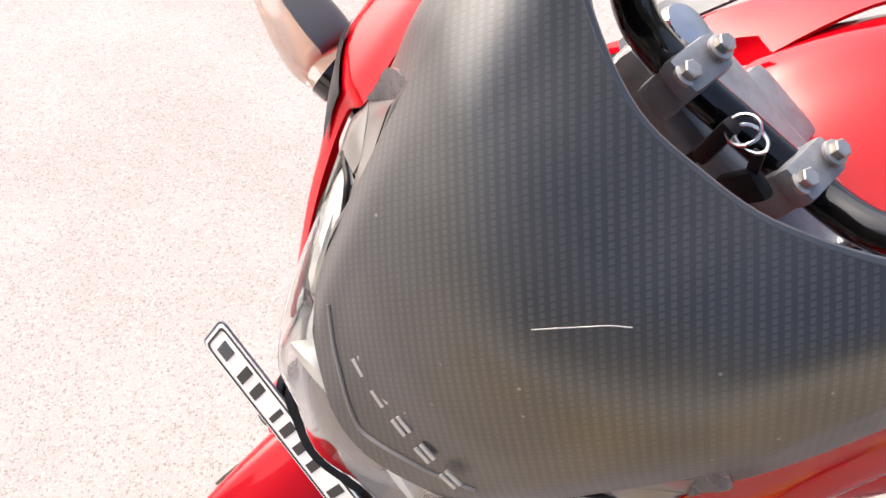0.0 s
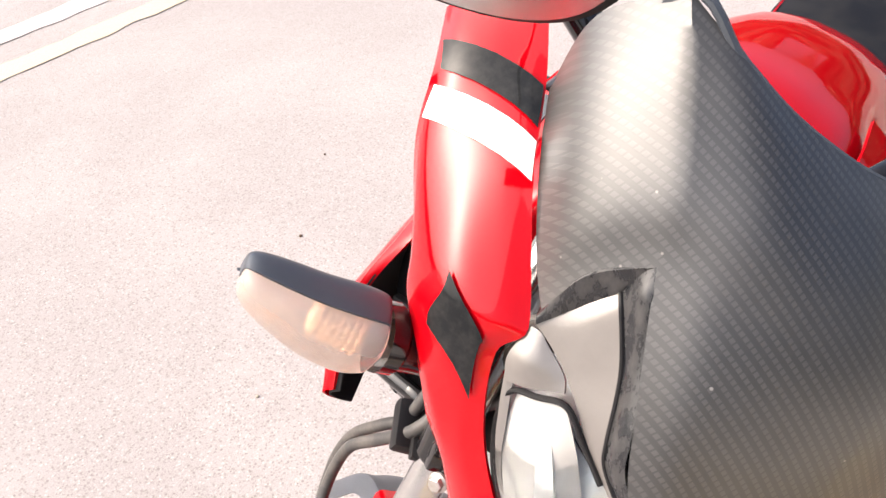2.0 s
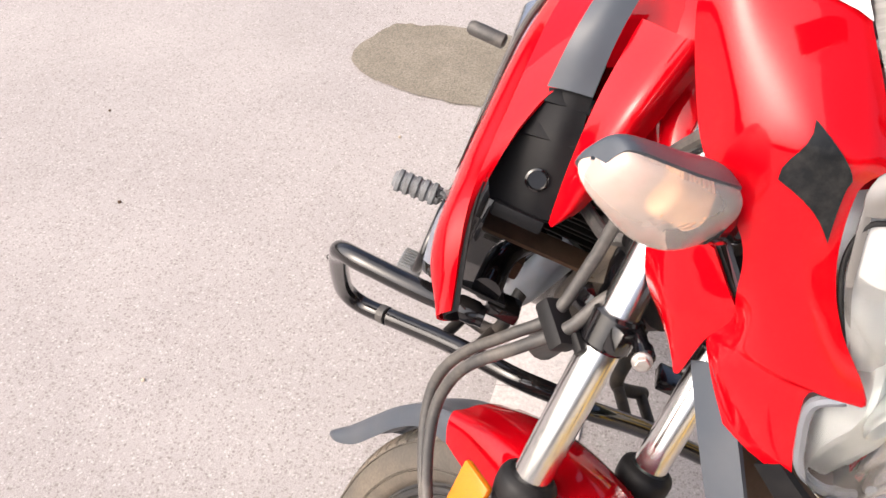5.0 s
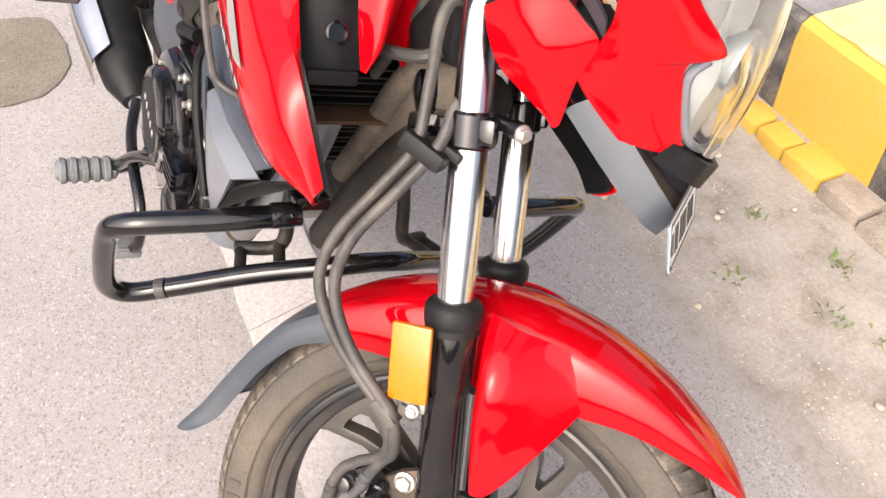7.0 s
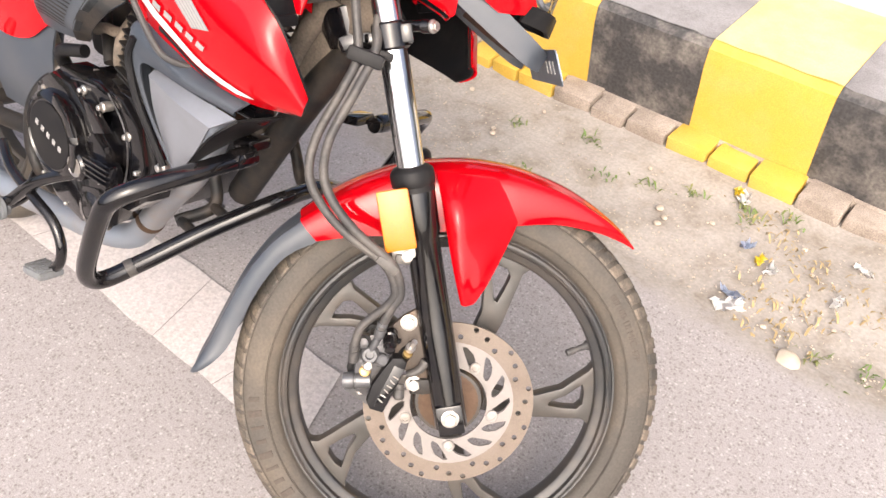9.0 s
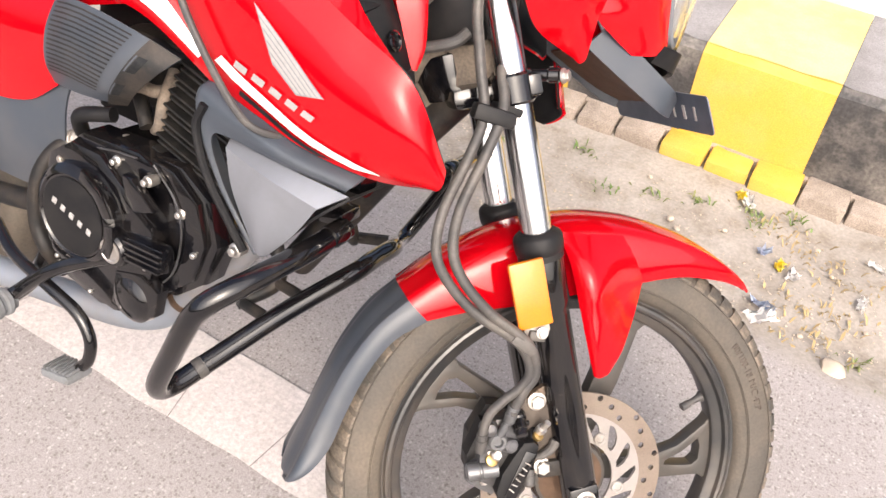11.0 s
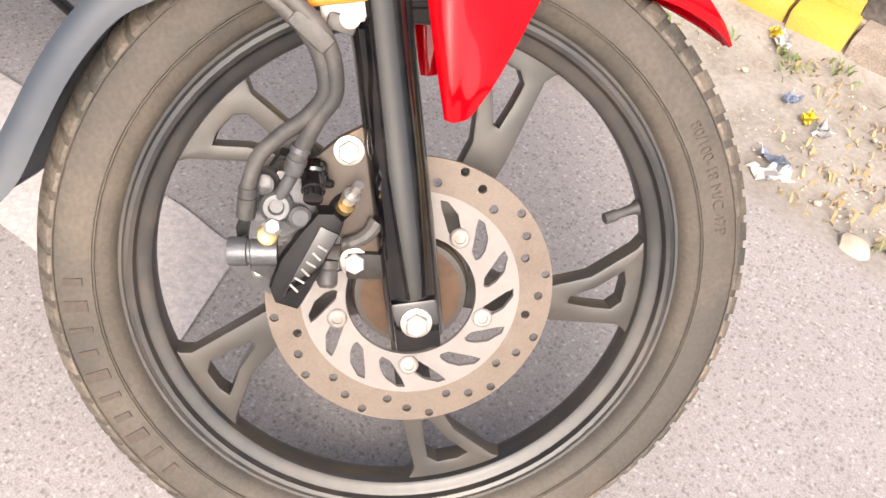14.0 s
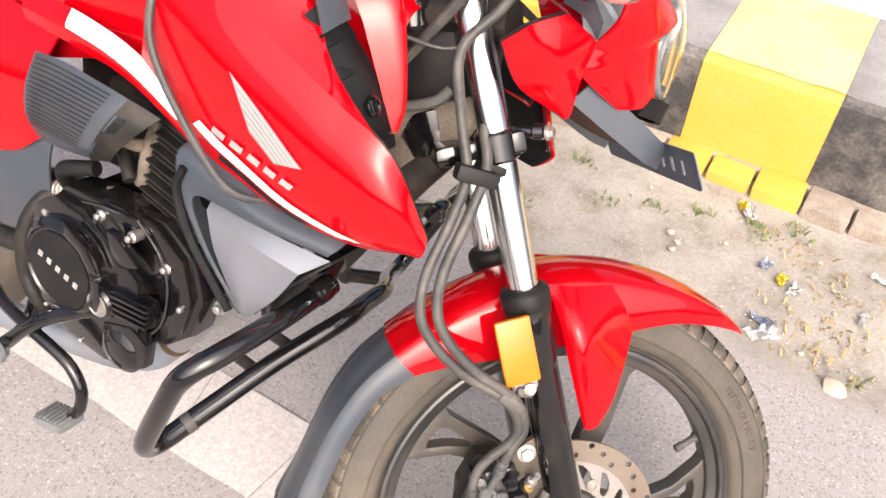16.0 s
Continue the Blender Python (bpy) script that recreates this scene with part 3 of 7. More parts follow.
def kerb():
    """A painted kerb wall of precast lengths behind a low row of edging bricks."""
    body = tagged(new("kerb"), "tall kerb wall in worn yellow and black bands", "kerb", kind="structure")
    for k in range(-15, 16):
        x0, x1 = -0.18 + 0.315 * k + 0.0006, -0.18 + 0.315 * (k + 1) - 0.0006
        face = kerb_yellow if k % 2 == 0 else kerb_black
        bm = B()
        secs = []
        for k in range(9):
            x = x0 + (x1 - x0) * k / 8
            w = 0.004 * noise.noise((x * 8, 2, 0))
            prof = [(1.205 + w, 0.0), (1.205 + w, 0.03), (1.197 + w, 0.20), (1.203 + w, 0.243), (1.222, 0.258 + w), (1.60, 0.264), (1.60, 0.0)]
            secs.append([bm.verts.new((x, y, z)) for y, z in prof])
        for a, b in zip(secs, secs[1:]):
            for j in range(len(a) - 1):
                bm.faces.new((a[j], b[j], b[j + 1], a[j + 1]))
        bm.faces.new(secs[0])
        bm.faces.new(secs[-1][::-1])
        part("kerb_band", bm, face, body)
        # Top sheet whose paler colour carries the light falling on the flat top.
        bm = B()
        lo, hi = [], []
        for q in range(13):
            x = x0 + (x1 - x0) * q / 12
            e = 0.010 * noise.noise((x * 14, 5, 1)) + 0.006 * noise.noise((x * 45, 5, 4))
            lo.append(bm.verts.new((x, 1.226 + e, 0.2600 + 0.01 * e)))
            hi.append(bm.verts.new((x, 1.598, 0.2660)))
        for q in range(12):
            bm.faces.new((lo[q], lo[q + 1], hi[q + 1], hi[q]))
        part("kerb_top", bm, kerb_yellow_top if face is kerb_yellow else kerb_grey_top, body, "faded paint, lightened for the light on the flat top")
    bm = B()
    box(bm, (0.0, 1.42, 0.128), (9.5, 0.36, 0.25), bevel=0.0)
    part("kerb_core", bm, kerb_joint, body)
    return body


kerb()


def edging():
    row = tagged(new("kerb_edging"), "low row of edging bricks, bare and yellow painted", "kerb", kind="structure")
    rng = random.Random(4)
    x = -4.2
    while x < 4.7:
        w = rng.uniform(0.085, 0.12)
        bm = B()
        box(bm, (x + w / 2, 1.165 + rng.uniform(-0.004, 0.004), -0.014 + rng.uniform(-0.004, 0.004)), (w - 0.004, 0.085, 0.062), bevel=0.006,
            rot=Matrix.Rotation(rng.uniform(-0.05, 0.05), 3, "Z"))
        for v in bm.verts:
            v.co += 0.004 * noise.noise_vector(v.co * 30)
        mid = x + w / 2
        painted = -0.22 < mid < 0.13 or -0.9 < mid < -0.52 or 0.75 < mid < 1.1
        part("edging_brick", bm, kerb_yellow if painted else kerb_bare, row)
        x += w + 0.004
    return row


edging()
bm = B()
box(bm, (0, 1.215, -0.01), (9.0, 0.05, 0.05), bevel=0.004)
tagged(part("mortar_bed", bm, kerb_bare), "dusty mortar strip between kerb and edging", "kerb", kind="structure")
bm = B()
box(bm, (0, 3.6, 0.12), (16, 4.0, 0.26), bevel=0.01)
tagged(part("median_surface", bm, median_pale), "pale dusty median behind the kerb", "ground", kind="structure")



def backdrop_line(a, b, height, lean, seed):
    """An added backdrop row of crowns from a to b: a lumpy leaf wall with an uneven top that leans over its foot."""
    bm = B()
    a, b = Vector(a), Vector(b)
    along = (b - a).normalized()
    inward = Vector((-along.y, along.x, 0))
    n, m = int((b - a).length / 0.8), 16
    grid = []
    for i in range(n + 1):
        t = (b - a).length * i / n
        crown = height * (0.86 + 0.2 * noise.noise((t * 0.16, seed, 0)) + 0.1 * noise.noise((t * 0.6, seed, 3)))
        col = []
        for j in range(m + 1):
            u = j / m
            out = lean * u ** 1.5 + 1.1 * noise.noise((t * 0.35, u * 5, seed)) + 0.5 * noise.noise((t * 1.1, u * 13, seed + 4))
            col.append(bm.verts.new(a + along * t + inward * out + Vector((0, 0, crown * u))))
        grid.append(col)
    for i in range(n):
        for j in range(m):
            bm.faces.new((grid[i][j], grid[i + 1][j], grid[i + 1][j + 1], grid[i][j + 1]))
    return bm


# Unseen rows added to close the horizon for reflections and sky light.
for name, a, b, height, lean, lab in (("backdrop_south", (50, -30, 0), (-50, -30, 0), 3.2, 0.3, "row of low dark bushes far across the road"), ("backdrop_north", (-50, 14.0, 0), (50, 14.0, 0), 4.0, -0.3, "row of dark bushes beyond the median"),
                                      ("backdrop_west", (-32, -30, 0), (-32, 14, 0), 5.0, 0.0, "dark bushes far down the road"), ("backdrop_east", (34, 14, 0), (34, -30, 0), 3.5, 0.0, "dark bushes far up the road")):
    tagged(part(name, backdrop_line(a, b, height, lean, len(lab) + height), backdrop_dark), lab, "trees", kind="structure")

# ---------------------------------------------------------------- the motorcycle
bike = thing("motorcycle", "red commuter motorcycle leaning on its side stand, steering turned", "motorcycle")
FD = Vector((-0.358, 0, 0.934))          # along the fork legs, upward
FN = Vector((0.934, 0, 0.358))           # forward, square to the legs


def leg(s, y=0.0, fwd=0.0):
    """A point s metres up the fork line from the axle."""
    return FD * s + FN * fwd + Vector((0, y, 0))


# ---- front wheel
wheel = new("front_wheel")
wheel.parent = bike
tagged(wheel, "dusty tyre on a dark five-spoke alloy wheel")
Y0, Y1 = (0, 0, 0), (0, 1, 0)
tyre_profile = [(-0.028, 0.243), (-0.034, 0.2475), (-0.039, 0.260), (-0.0405, 0.274), (-0.038, 0.287), (-0.033, 0.296), (-0.022, 0.3035), (-0.008, 0.3065),
                (0.008, 0.3065), (0.022, 0.3035), (0.033, 0.296), (0.038, 0.287), (0.0405, 0.274), (0.039, 0.260), (0.034, 0.2475), (0.028, 0.243), (0.0, 0.236)]
tyre = part("tyre", lathe(B(), tyre_profile, Y0, Y1, seg=96, closed=True), rubber, wheel, "dusty black road tyre", FRONT)


def tread_blocks():
    bm = B()
    n = 78
    for k in range(n):
        a0 = 2 * math.pi * k / n
        for side in (-1, 1):
            rows = []
            for y, r, lag in ((0.003, 0.3062, 0.0), (0.014, 0.305, 0.012), (0.026, 0.3008, 0.03), (0.0365, 0.290, 0.046)):
                rows.append((y * side, r, lag))
            ring = []
            for y, r, lag in rows:
                for t in (0.010, 0.066):
                    a = a0 + t + lag + (0.040 if side > 0 else 0)
                    ring.append([bm.verts.new(((r + up) * math.cos(a), y, (r + up) * math.sin(a))) for up in (-0.003, 0.0034)])
            for i in range(3):
                q = ring[2 * i], ring[2 * i + 1], ring[2 * i + 3], ring[2 * i + 2]
                bm.faces.new([v[1] for v in q])
                bm.faces.new((q[0][0], q[0][1], q[3][1], q[3][0]))
                bm.faces.new((q[1][0], q[1][1], q[2][1], q[2][0]))
            bm.faces.new((ring[0][0], ring[1][0], ring[1][1], ring[0][1]))
            bm.faces.new((ring[6][0], ring[7][0], ring[7][1], ring[6][1]))
    return bm


tagged(part("tread", tread_blocks(), tread_rubber, tyre, "dusty tread blocks", FRONT), kind="stuff")


def ribs_on_sidewall():
    bm = B()
    for side in (-1,):
        for r in (0.2575, 0.2595, 0.2895):
            lathe(bm, [(0, r - 0.0009), (0.0012, r - 0.0004), (0.0012, r + 0.0004), (0, r + 0.0009)], (0, -0.0387 if r < 0.28 else -0.0375, 0), (0, -2, 0), seg=80, closed=True)
    return bm


part("sidewall_rib", ribs_on_sidewall(), rubber, tyre, "", FRONT)


def text_arc(name, body, radius, start_deg, size, parent, mat, step=None, flip=False, y=-0.0402, depth=0.0008):
    """Raised letters bent round the wheel, on its outer flank."""
    cu = bpy.data.curves.new(name, "FONT")
    cu.body, cu.size, cu.extrude, cu.align_x, cu.align_y = body, size, depth, "LEFT", "CENTER"
    tmp = bpy.data.objects.new(name, cu)
    scene.collection.objects.link(tmp)
    me = bpy.data.meshes.new_from_object(tmp.evaluated_get(bpy.context.evaluated_depsgraph_get()))
    bpy.data.objects.remove(tmp)
    bm = B()
    bm.from_mesh(me)
    for v in bm.verts:
        x, h, d = v.co
        a = radians(start_deg) + (x / radius if flip else -x / radius)
        r = radius + (-h if flip else h)
        v.co = (r * math.cos(a), y - d, r * math.sin(a))
    return part(name, bm, mat, parent, "", FRONT)


text_arc("tyre_size_letters", "80/100-18 M/C 47P", 0.2735, 46, 0.0135, tyre, letter_rubber)
for k in range(10):
    a = radians(-168 + 4.6 * k)
    bm = B()
    box(bm, (0.274 * math.cos(a), -0.0404, 0.274 * math.sin(a)), (0.019 if k % 3 else 0.015, 0.0014, (0.0062, 0.0095, 0.0048)[k % 3]), Matrix.Rotation(-a, 3, "Y"), 0.0004)
    part("sidewall_bar", bm, letter_rubber, tyre, "", FRONT)

half_rim = [(-0.030, 0.2535), (-0.0335, 0.2510), (-0.0330, 0.2475), (-0.0285, 0.2452), (-0.0250, 0.2420), (-0.0245, 0.2395), (-0.0275, 0.2370), (-0.0285, 0.2335), (-0.0270, 0.2300), (-0.0215, 0.2280), (-0.0200, 0.2255), (-0.0195, 0.2205), (-0.0165, 0.2165), (-0.0120, 0.2152)]
rim_profile = half_rim + [(0.006, 0.2168), (0.012, 0.2180), (0.0200, 0.2240)] + [(-y, r) for y, r in half_rim[8::-1]]
rim = part("rim", lathe(B(), rim_profile, Y0, Y1, seg=96, closed=True), rim_paint, wheel, "dark dusty alloy rim", FRONT)


def polar(r, deg):
    return (r * math.cos(radians(deg)), r * math.sin(radians(deg)))


WHEEL_FACE = Matrix(((1, 0, 0, 0), (0, 0, -1, 0), (0, 1, 0, 0), (0, 0, 0, 1)))   # x, y of a plate become x, z; its z becomes -y


def spoke(a):
    """One Y-shaped spoke with a triangular window."""
    bm = B()
    outline = [polar(0.045, a - 26), polar(0.085, a - 12), polar(0.13, a - 7), polar(0.17, a - 3), polar(0.198, a - 1.2), polar(0.207, a - 2.2), polar(0.2145, a - 4.6),
               polar(0.2145, a + 6), polar(0.2145, a + 20), polar(0.2145, a + 23.4), polar(0.2085, a + 21.6), polar(0.2025, a + 20), polar(0.188, a + 17.5), polar(0.165, a + 12.5), polar(0.13, a + 8.3), polar(0.085, a + 9.5), polar(0.045, a + 26)]
    hole = [polar(0.150, a + 2.6), polar(0.172, a + 2.6), polar(0.188, a + 3.0), polar(0.195, a + 5.5), polar(0.1955, a + 11), polar(0.193, a + 14), polar(0.187, a + 12.8), polar(0.172, a + 9.0), polar(0.150, a + 4.6)]
    outline, hole = [[(x * (1 + 0.03 * min(1, max(0, math.hypot(x, y) - 0.12) / 0.08)), y * (1 + 0.03 * min(1, max(0, math.hypot(x, y) - 0.12) / 0.08))) for x, y in loop] for loop in (outline, hole)]
    slab(bm, outline, 0.018, [hole], Matrix.Translation((0, 0.009, 0)) @ WHEEL_FACE)
    for v in bm.verts:
        r = math.hypot(v.co.x, v.co.z)
        v.co.y *= 1.35 - 0.6 * max(0, r - 0.06)
    bm.normal_update()
    rims = [e for e in bm.edges if len(e.link_faces) == 2 and e.calc_face_angle(0) > 1.1 and all(math.hypot(v.co.x, v.co.z) > 0.05 for v in e.verts)
            and abs(e.verts[0].co.y - e.verts[1].co.y) < 0.004]
    bmesh.ops.bevel(bm, geom=rims, offset=0.0028, segments=2, affect="EDGES", profile=0.6)
    return bm


for k in range(5):
    part("spoke", spoke(0 + 72 * k), alloy, wheel, "", FRONT)
hub = part("hub", lathe(B(), [(-0.052, 0.03), (-0.05, 0.047), (-0.03, 0.052), (-0.02, 0.05), (0.02, 0.05), (0.03, 0.052), (0.05, 0.06), (0.056, 0.04)], Y0, Y1, seg=40), alloy, wheel, "dark wheel hub", FRONT)
valve = B()
vd = Vector((-math.cos(radians(30)), -0.18, -math.sin(radians(30)))).normalized()
vp = Vector((0.218 * math.cos(radians(30)), -0.002, 0.218 * math.sin(radians(30))))
lathe(valve, [(-0.004, 0.008), (0.004, 0.0078), (0.008, 0.005), (0.024, 0.004), (0.0242, 0.0055), (0.036, 0.0055), (0.037, 0.004)], vp, vp + vd, seg=14)
part("valve", valve, hose, wheel, "rubber tyre valve", FRONT)


# ---- brake disc
def disc_ring():
    bm = B()
    holes = []
    for k in range(36):
        r = (0.100, 0.108, 0.1145)[k % 3]
        cx, cy = polar(r, k * 10 + 3)
        holes.append(ring_points(0.0039, 10, cx, cy))
    slab(bm, ring_points(0.120, 72), 0.0038, [ring_points(0.0905, 60)] + holes, Matrix.Translation((0, -0.053, 0)) @ WHEEL_FACE)
    return bm


def disc_carrier():
    bm = B()
    holes = [ring_points(0.0545, 48)]
    for k in range(15):
        a = 67 + 24 * k + 12
        pts = [polar(0.0612, a - 10.0), polar(0.0650, a - 11.0), polar(0.0720, a - 8.0), polar(0.0800, a - 2.5), polar(0.0868, a + 6.0), polar(0.0864, a + 10.5), polar(0.0800, a + 8.5), polar(0.0705, a + 3.2), polar(0.0625, a - 3.0)]
        holes.append(pts)
    slab(bm, ring_points(0.0915, 60), 0.0042, holes, Matrix.Translation((0, -0.0528, 0)) @ WHEEL_FACE)
    return bm


disc = part("brake_disc", disc_ring(), disc_steel, wheel, "drilled steel brake disc with a tan bloom", FRONT)
part("disc_carrier", disc_carrier(), disc_white, disc, "bright slotted disc carrier", FRONT)
for k in range(5):
    a = 67 - 72 * k
    bm = B()
    p = (0.0643 * math.cos(radians(a)), -0.057, 0.0643 * math.sin(radians(a)))
    lathe(bm, [(0, 0.0085), (0.0018, 0.0085), (0.003, 0.007), (0.0032, 0.0045), (0.0022, 0.004)], p, (p[0], -1, p[2]), seg=20)
    part("disc_bolt", bm, dusty_aluminium, disc, "", FRONT)
bm = B()
lathe(bm, [(0, 0.05), (0.01, 0.05), (0.02, 0.046), (0.024, 0.02)], (0, -0.03, 0), (0, -1, 0), seg=36)
part("hub_cover", bm, rust, hub, "brown stained hub face", FRONT)

# ---- fork
for side, y in (("right", -0.083), ("left", 0.083)):
    leg_part = part("fork_leg", lathe(B(), [(-0.022, 0.0205), (-0.020, 0.0225), (0.05, 0.0232), (0.12, 0.0228), (0.248, 0.0230), (0.258, 0.0258), (0.318, 0.0262)],
                                  leg(0, y), leg(1, y), seg=28), black_gloss, bike, "gloss black fork leg with chips", FRONT)
    part("dust_seal", lathe(B(), [(0.310, 0.0268), (0.317, 0.0268), (0.319, 0.0282), (0.326, 0.0288), (0.335, 0.0286), (0.339, 0.0268), (0.343, 0.0215)], leg(0, y), leg(1, y), seg=28),
         black_plastic, leg_part, "dark rubber dust seal", FRONT)
    part("fork_tube", lathe(B(), [(0.30, 0.0180), (0.795, 0.0180), (0.80, 0.016), (0.802, 0.002)], leg(0, y), leg(1, y), seg=32), chrome, bike, "polished chrome fork tube", FRONT)
    axle_end = B()
    s = -1 if y < 0 else 1
    box(axle_end, leg(-0.003, y + s * 0.004), (0.036, 0.042, 0.042), Matrix.Rotation(radians(-21), 3, "Y"), 0.003)
    part("axle_lug", axle_end, black_gloss, leg_part, "", FRONT)
    nut = B()
    bolt(nut, leg(0.0, y + s * 0.023), (0, s, 0), 0.0092, 0.010)
    part("axle_nut", nut, steel, bike, "zinc axle nut", FRONT)

lower = B()
for y in (-0.083, 0.083):
    lathe(lower, [(0.488, 0.0210), (0.491, 0.0232), (0.519, 0.0232), (0.522, 0.0210)], leg(0, y), leg(1, y), seg=24)
    box(lower, leg(0.505, y * 1.12, 0.020), (0.016, 0.018, 0.024), Matrix.Rotation(radians(-21), 3, "Y"), 0.004)
box(lower, leg(0.503, 0, -0.042), (0.05, 0.16, 0.024), Matrix.Rotation(radians(-21), 3, "Y"), 0.01)
box(lower, leg(0.503, 0.055, -0.02), (0.03, 0.05, 0.028), Matrix.Rotation(radians(-21), 3, "Y"), 0.008)
box(lower, leg(0.503, -0.062, -0.024), (0.026, 0.04, 0.020), Matrix.Rotation(radians(-21), 3, "Y"), 0.008)
clamp = part("lower_fork_clamp", lower, black_gloss, bike, "black lower fork clamp", FRONT)
bm = B()
lathe(bm, [(0, 0.0085), (0.006, 0.0085), (0.007, 0.007), (0.034, 0.007), (0.036, 0.009), (0.046, 0.0085), (0.048, 0.006)], leg(0.508, -0.083, 0.03) + Vector((-0.022, 0.012, 0)),
      leg(0.508, -0.095, 0.055), seg=14)
part("pinch_bolt", bm, black_gloss, clamp, "", FRONT)
bm = B()
bolt(bm, leg(0.508, -0.098, 0.052), (0.7, -0.6, 0.2), 0.0062, 0.008)
part("bolt", bm, steel, clamp, "", FRONT)
bm = B()
lathe(bm, [(0.50, 0.02), (0.52, 0.026), (0.56, 0.026), (0.58, 0.022), (0.73, 0.022), (0.74, 0.028), (0.77, 0.028)], leg(0, 0, -0.05), leg(1, 0, -0.05), seg=24)
part("steering_stem", bm, dusty_black, bike, "dusty steering stem", FRONT)
# ---- reflector on the leg
bm = B()
RF = Matrix((FN, (0, -1, 0), FD)).transposed().to_4x4()
RF.translation = leg(0.279, -0.1165, -0.0255)
box(bm, (-0.002, 0, 0.003), (0.041, 0.008, 0.079), None, 0.0036)
part("reflector", bm, amber, bike, "amber plastic reflector", FRONT @ RF)
bm = B()
box(bm, (0.0, -0.006, -0.005), (0.03, 0.004, 0.085), None, 0.0015)
box(bm, (0.004, -0.012, -0.043), (0.02, 0.014, 0.014), None, 0.002)
part("reflector_bracket", bm, steel, bike, "", FRONT @ RF)
bm = B()
bolt(bm, (0.004, 0.0, -0.046), (0, 1, 0), 0.0052, 0.006)
part("bolt", bm, steel, bike, "zinc bolt", FRONT @ RF)

# ---- caliper
caliper = new("brake_caliper")
caliper.parent = bike
tagged(caliper, "black brake caliper with grey piston housing")


def cal_outline(name, pts, y, thick, mat, bevel=0.003, label=""):
    bm = B()
    slab(bm, pts, thick, (), Matrix.Translation((0, y, 0)) @ WHEEL_FACE, bevel)
    return part(name, bm, mat, caliper, label, FRONT, 25)


cal_outline("bracket", [(-0.108, 0.098), (-0.090, 0.1225), (-0.070, 0.140), (-0.060, 0.138), (-0.050, 0.099), (-0.040, 0.059), (-0.030, 0.030), (-0.040, 0.016), (-0.066, 0.022),
                        (-0.070, 0.045), (-0.095, 0.070)], -0.078, 0.008, bracket_tan, 0.002, "dusty brown caliper bracket")
cal_outline("piston_housing", [(-0.140, 0.036), (-0.132, 0.006), (-0.112, 0.000), (-0.092, 0.050), (-0.094, 0.076), (-0.108, 0.094), (-0.128, 0.090), (-0.140, 0.072)],
            -0.066, 0.026, dark_casting, 0.006, "grimy dark grey piston housing")
cal_outline("outer_body", [(-0.142, 0.004), (-0.125, -0.012), (-0.095, -0.018), (-0.07, 0.04), (-0.066, 0.07), (-0.09, 0.09), (-0.13, 0.09), (-0.146, 0.05)], -0.026, 0.022, dusty_black, 0.005)
cal_outline("bridge", [(-0.150, 0.03), (-0.140, 0.0), (-0.115, -0.01), (-0.112, 0.02), (-0.12, 0.07), (-0.138, 0.075)], -0.046, 0.026, black_plastic, 0.004)
cal_outline("lower_plate", [(-0.152, 0.020), (-0.148, 0.003), (-0.131, -0.006), (-0.112, -0.013), (-0.104, 0.006), (-0.114, 0.030), (-0.134, 0.034)], -0.074, 0.012, caliper_grey, 0.004, "scuffed grey lower plate")
cover = cal_outline("pad_cover", [(-0.1154, 0.0015), (-0.109, -0.0094), (-0.0903, -0.0113), (-0.0861, 0.0022), (-0.0734, 0.0559), (-0.0731, 0.0664), (-0.0811, 0.0713), (-0.0931, 0.0688), (-0.1027, 0.0498), (-0.1123, 0.0263)],
                    -0.086, 0.020, black_plastic, 0.005, "black pad cover with a glossy face")
bm = B()
slab(bm, [(-0.0892, 0.0600), (-0.0745, 0.0565), (-0.0890, -0.0010), (-0.1045, -0.0026)], 0.0022, (), Matrix.Translation((0, -0.1055, 0)) @ WHEEL_FACE, 0.0008)
part("cover_face", bm, black_gloss, cover, "glossy bronze-black face", FRONT, 25)
for k in range(6):
    bm = B()
    box(bm, (-0.0975 + 0.0027 * k, -0.1082, 0.0075 + 0.0072 * k), (0.0085, 0.0008, 0.0018), Matrix.Rotation(radians(21 if k % 2 else 34), 3, "Y"), 0.0003, 1)
    part("cast_mark", bm, dusty_aluminium, cover, "", FRONT)
for bx, bz, r in ((-0.0812, 0.1155, 0.0085), (-0.0567, 0.0310, 0.0085)):
    bm = B()
    bolt(bm, (bx, -0.086, bz), (0, -1, 0), r, 0.009)
    part("mounting_bolt", bm, steel, caliper, "zinc mounting bolt", FRONT)


def turned(name, p, q, profile, mat, label="", seg=18):
    """A turned fitting on the caliper from p towards q."""
    return part(name, lathe(B(), profile, p, q, seg=seg), mat, caliper, label, FRONT)


turned("piston_sleeve", (-0.1515, -0.090, 0.018), (-0.112, -0.092, 0.028), [(0, 0.0075), (0.001, 0.0105), (0.004, 0.0112), (0.015, 0.0112), (0.016, 0.0096), (0.018, 0.0096), (0.019, 0.0108), (0.038, 0.0104)], caliper_alloy, "bright ribbed sleeve")
turned("body_boss", (-0.124, -0.086, 0.0640), (-0.122, -0.130, 0.066), [(0, 0.0160), (0.006, 0.0150), (0.007, 0.0125), (0.014, 0.0120), (0.017, 0.0095), (0.017, 0.0060), (0.013, 0.0050)], caliper_alloy, "bright cast boss")
turned("body_boss", (-0.1074, -0.084, 0.0585), (-0.1000, -0.130, 0.064), [(0, 0.0120), (0.008, 0.0110), (0.010, 0.0088), (0.016, 0.0085), (0.018, 0.0060)], caliper_grey)
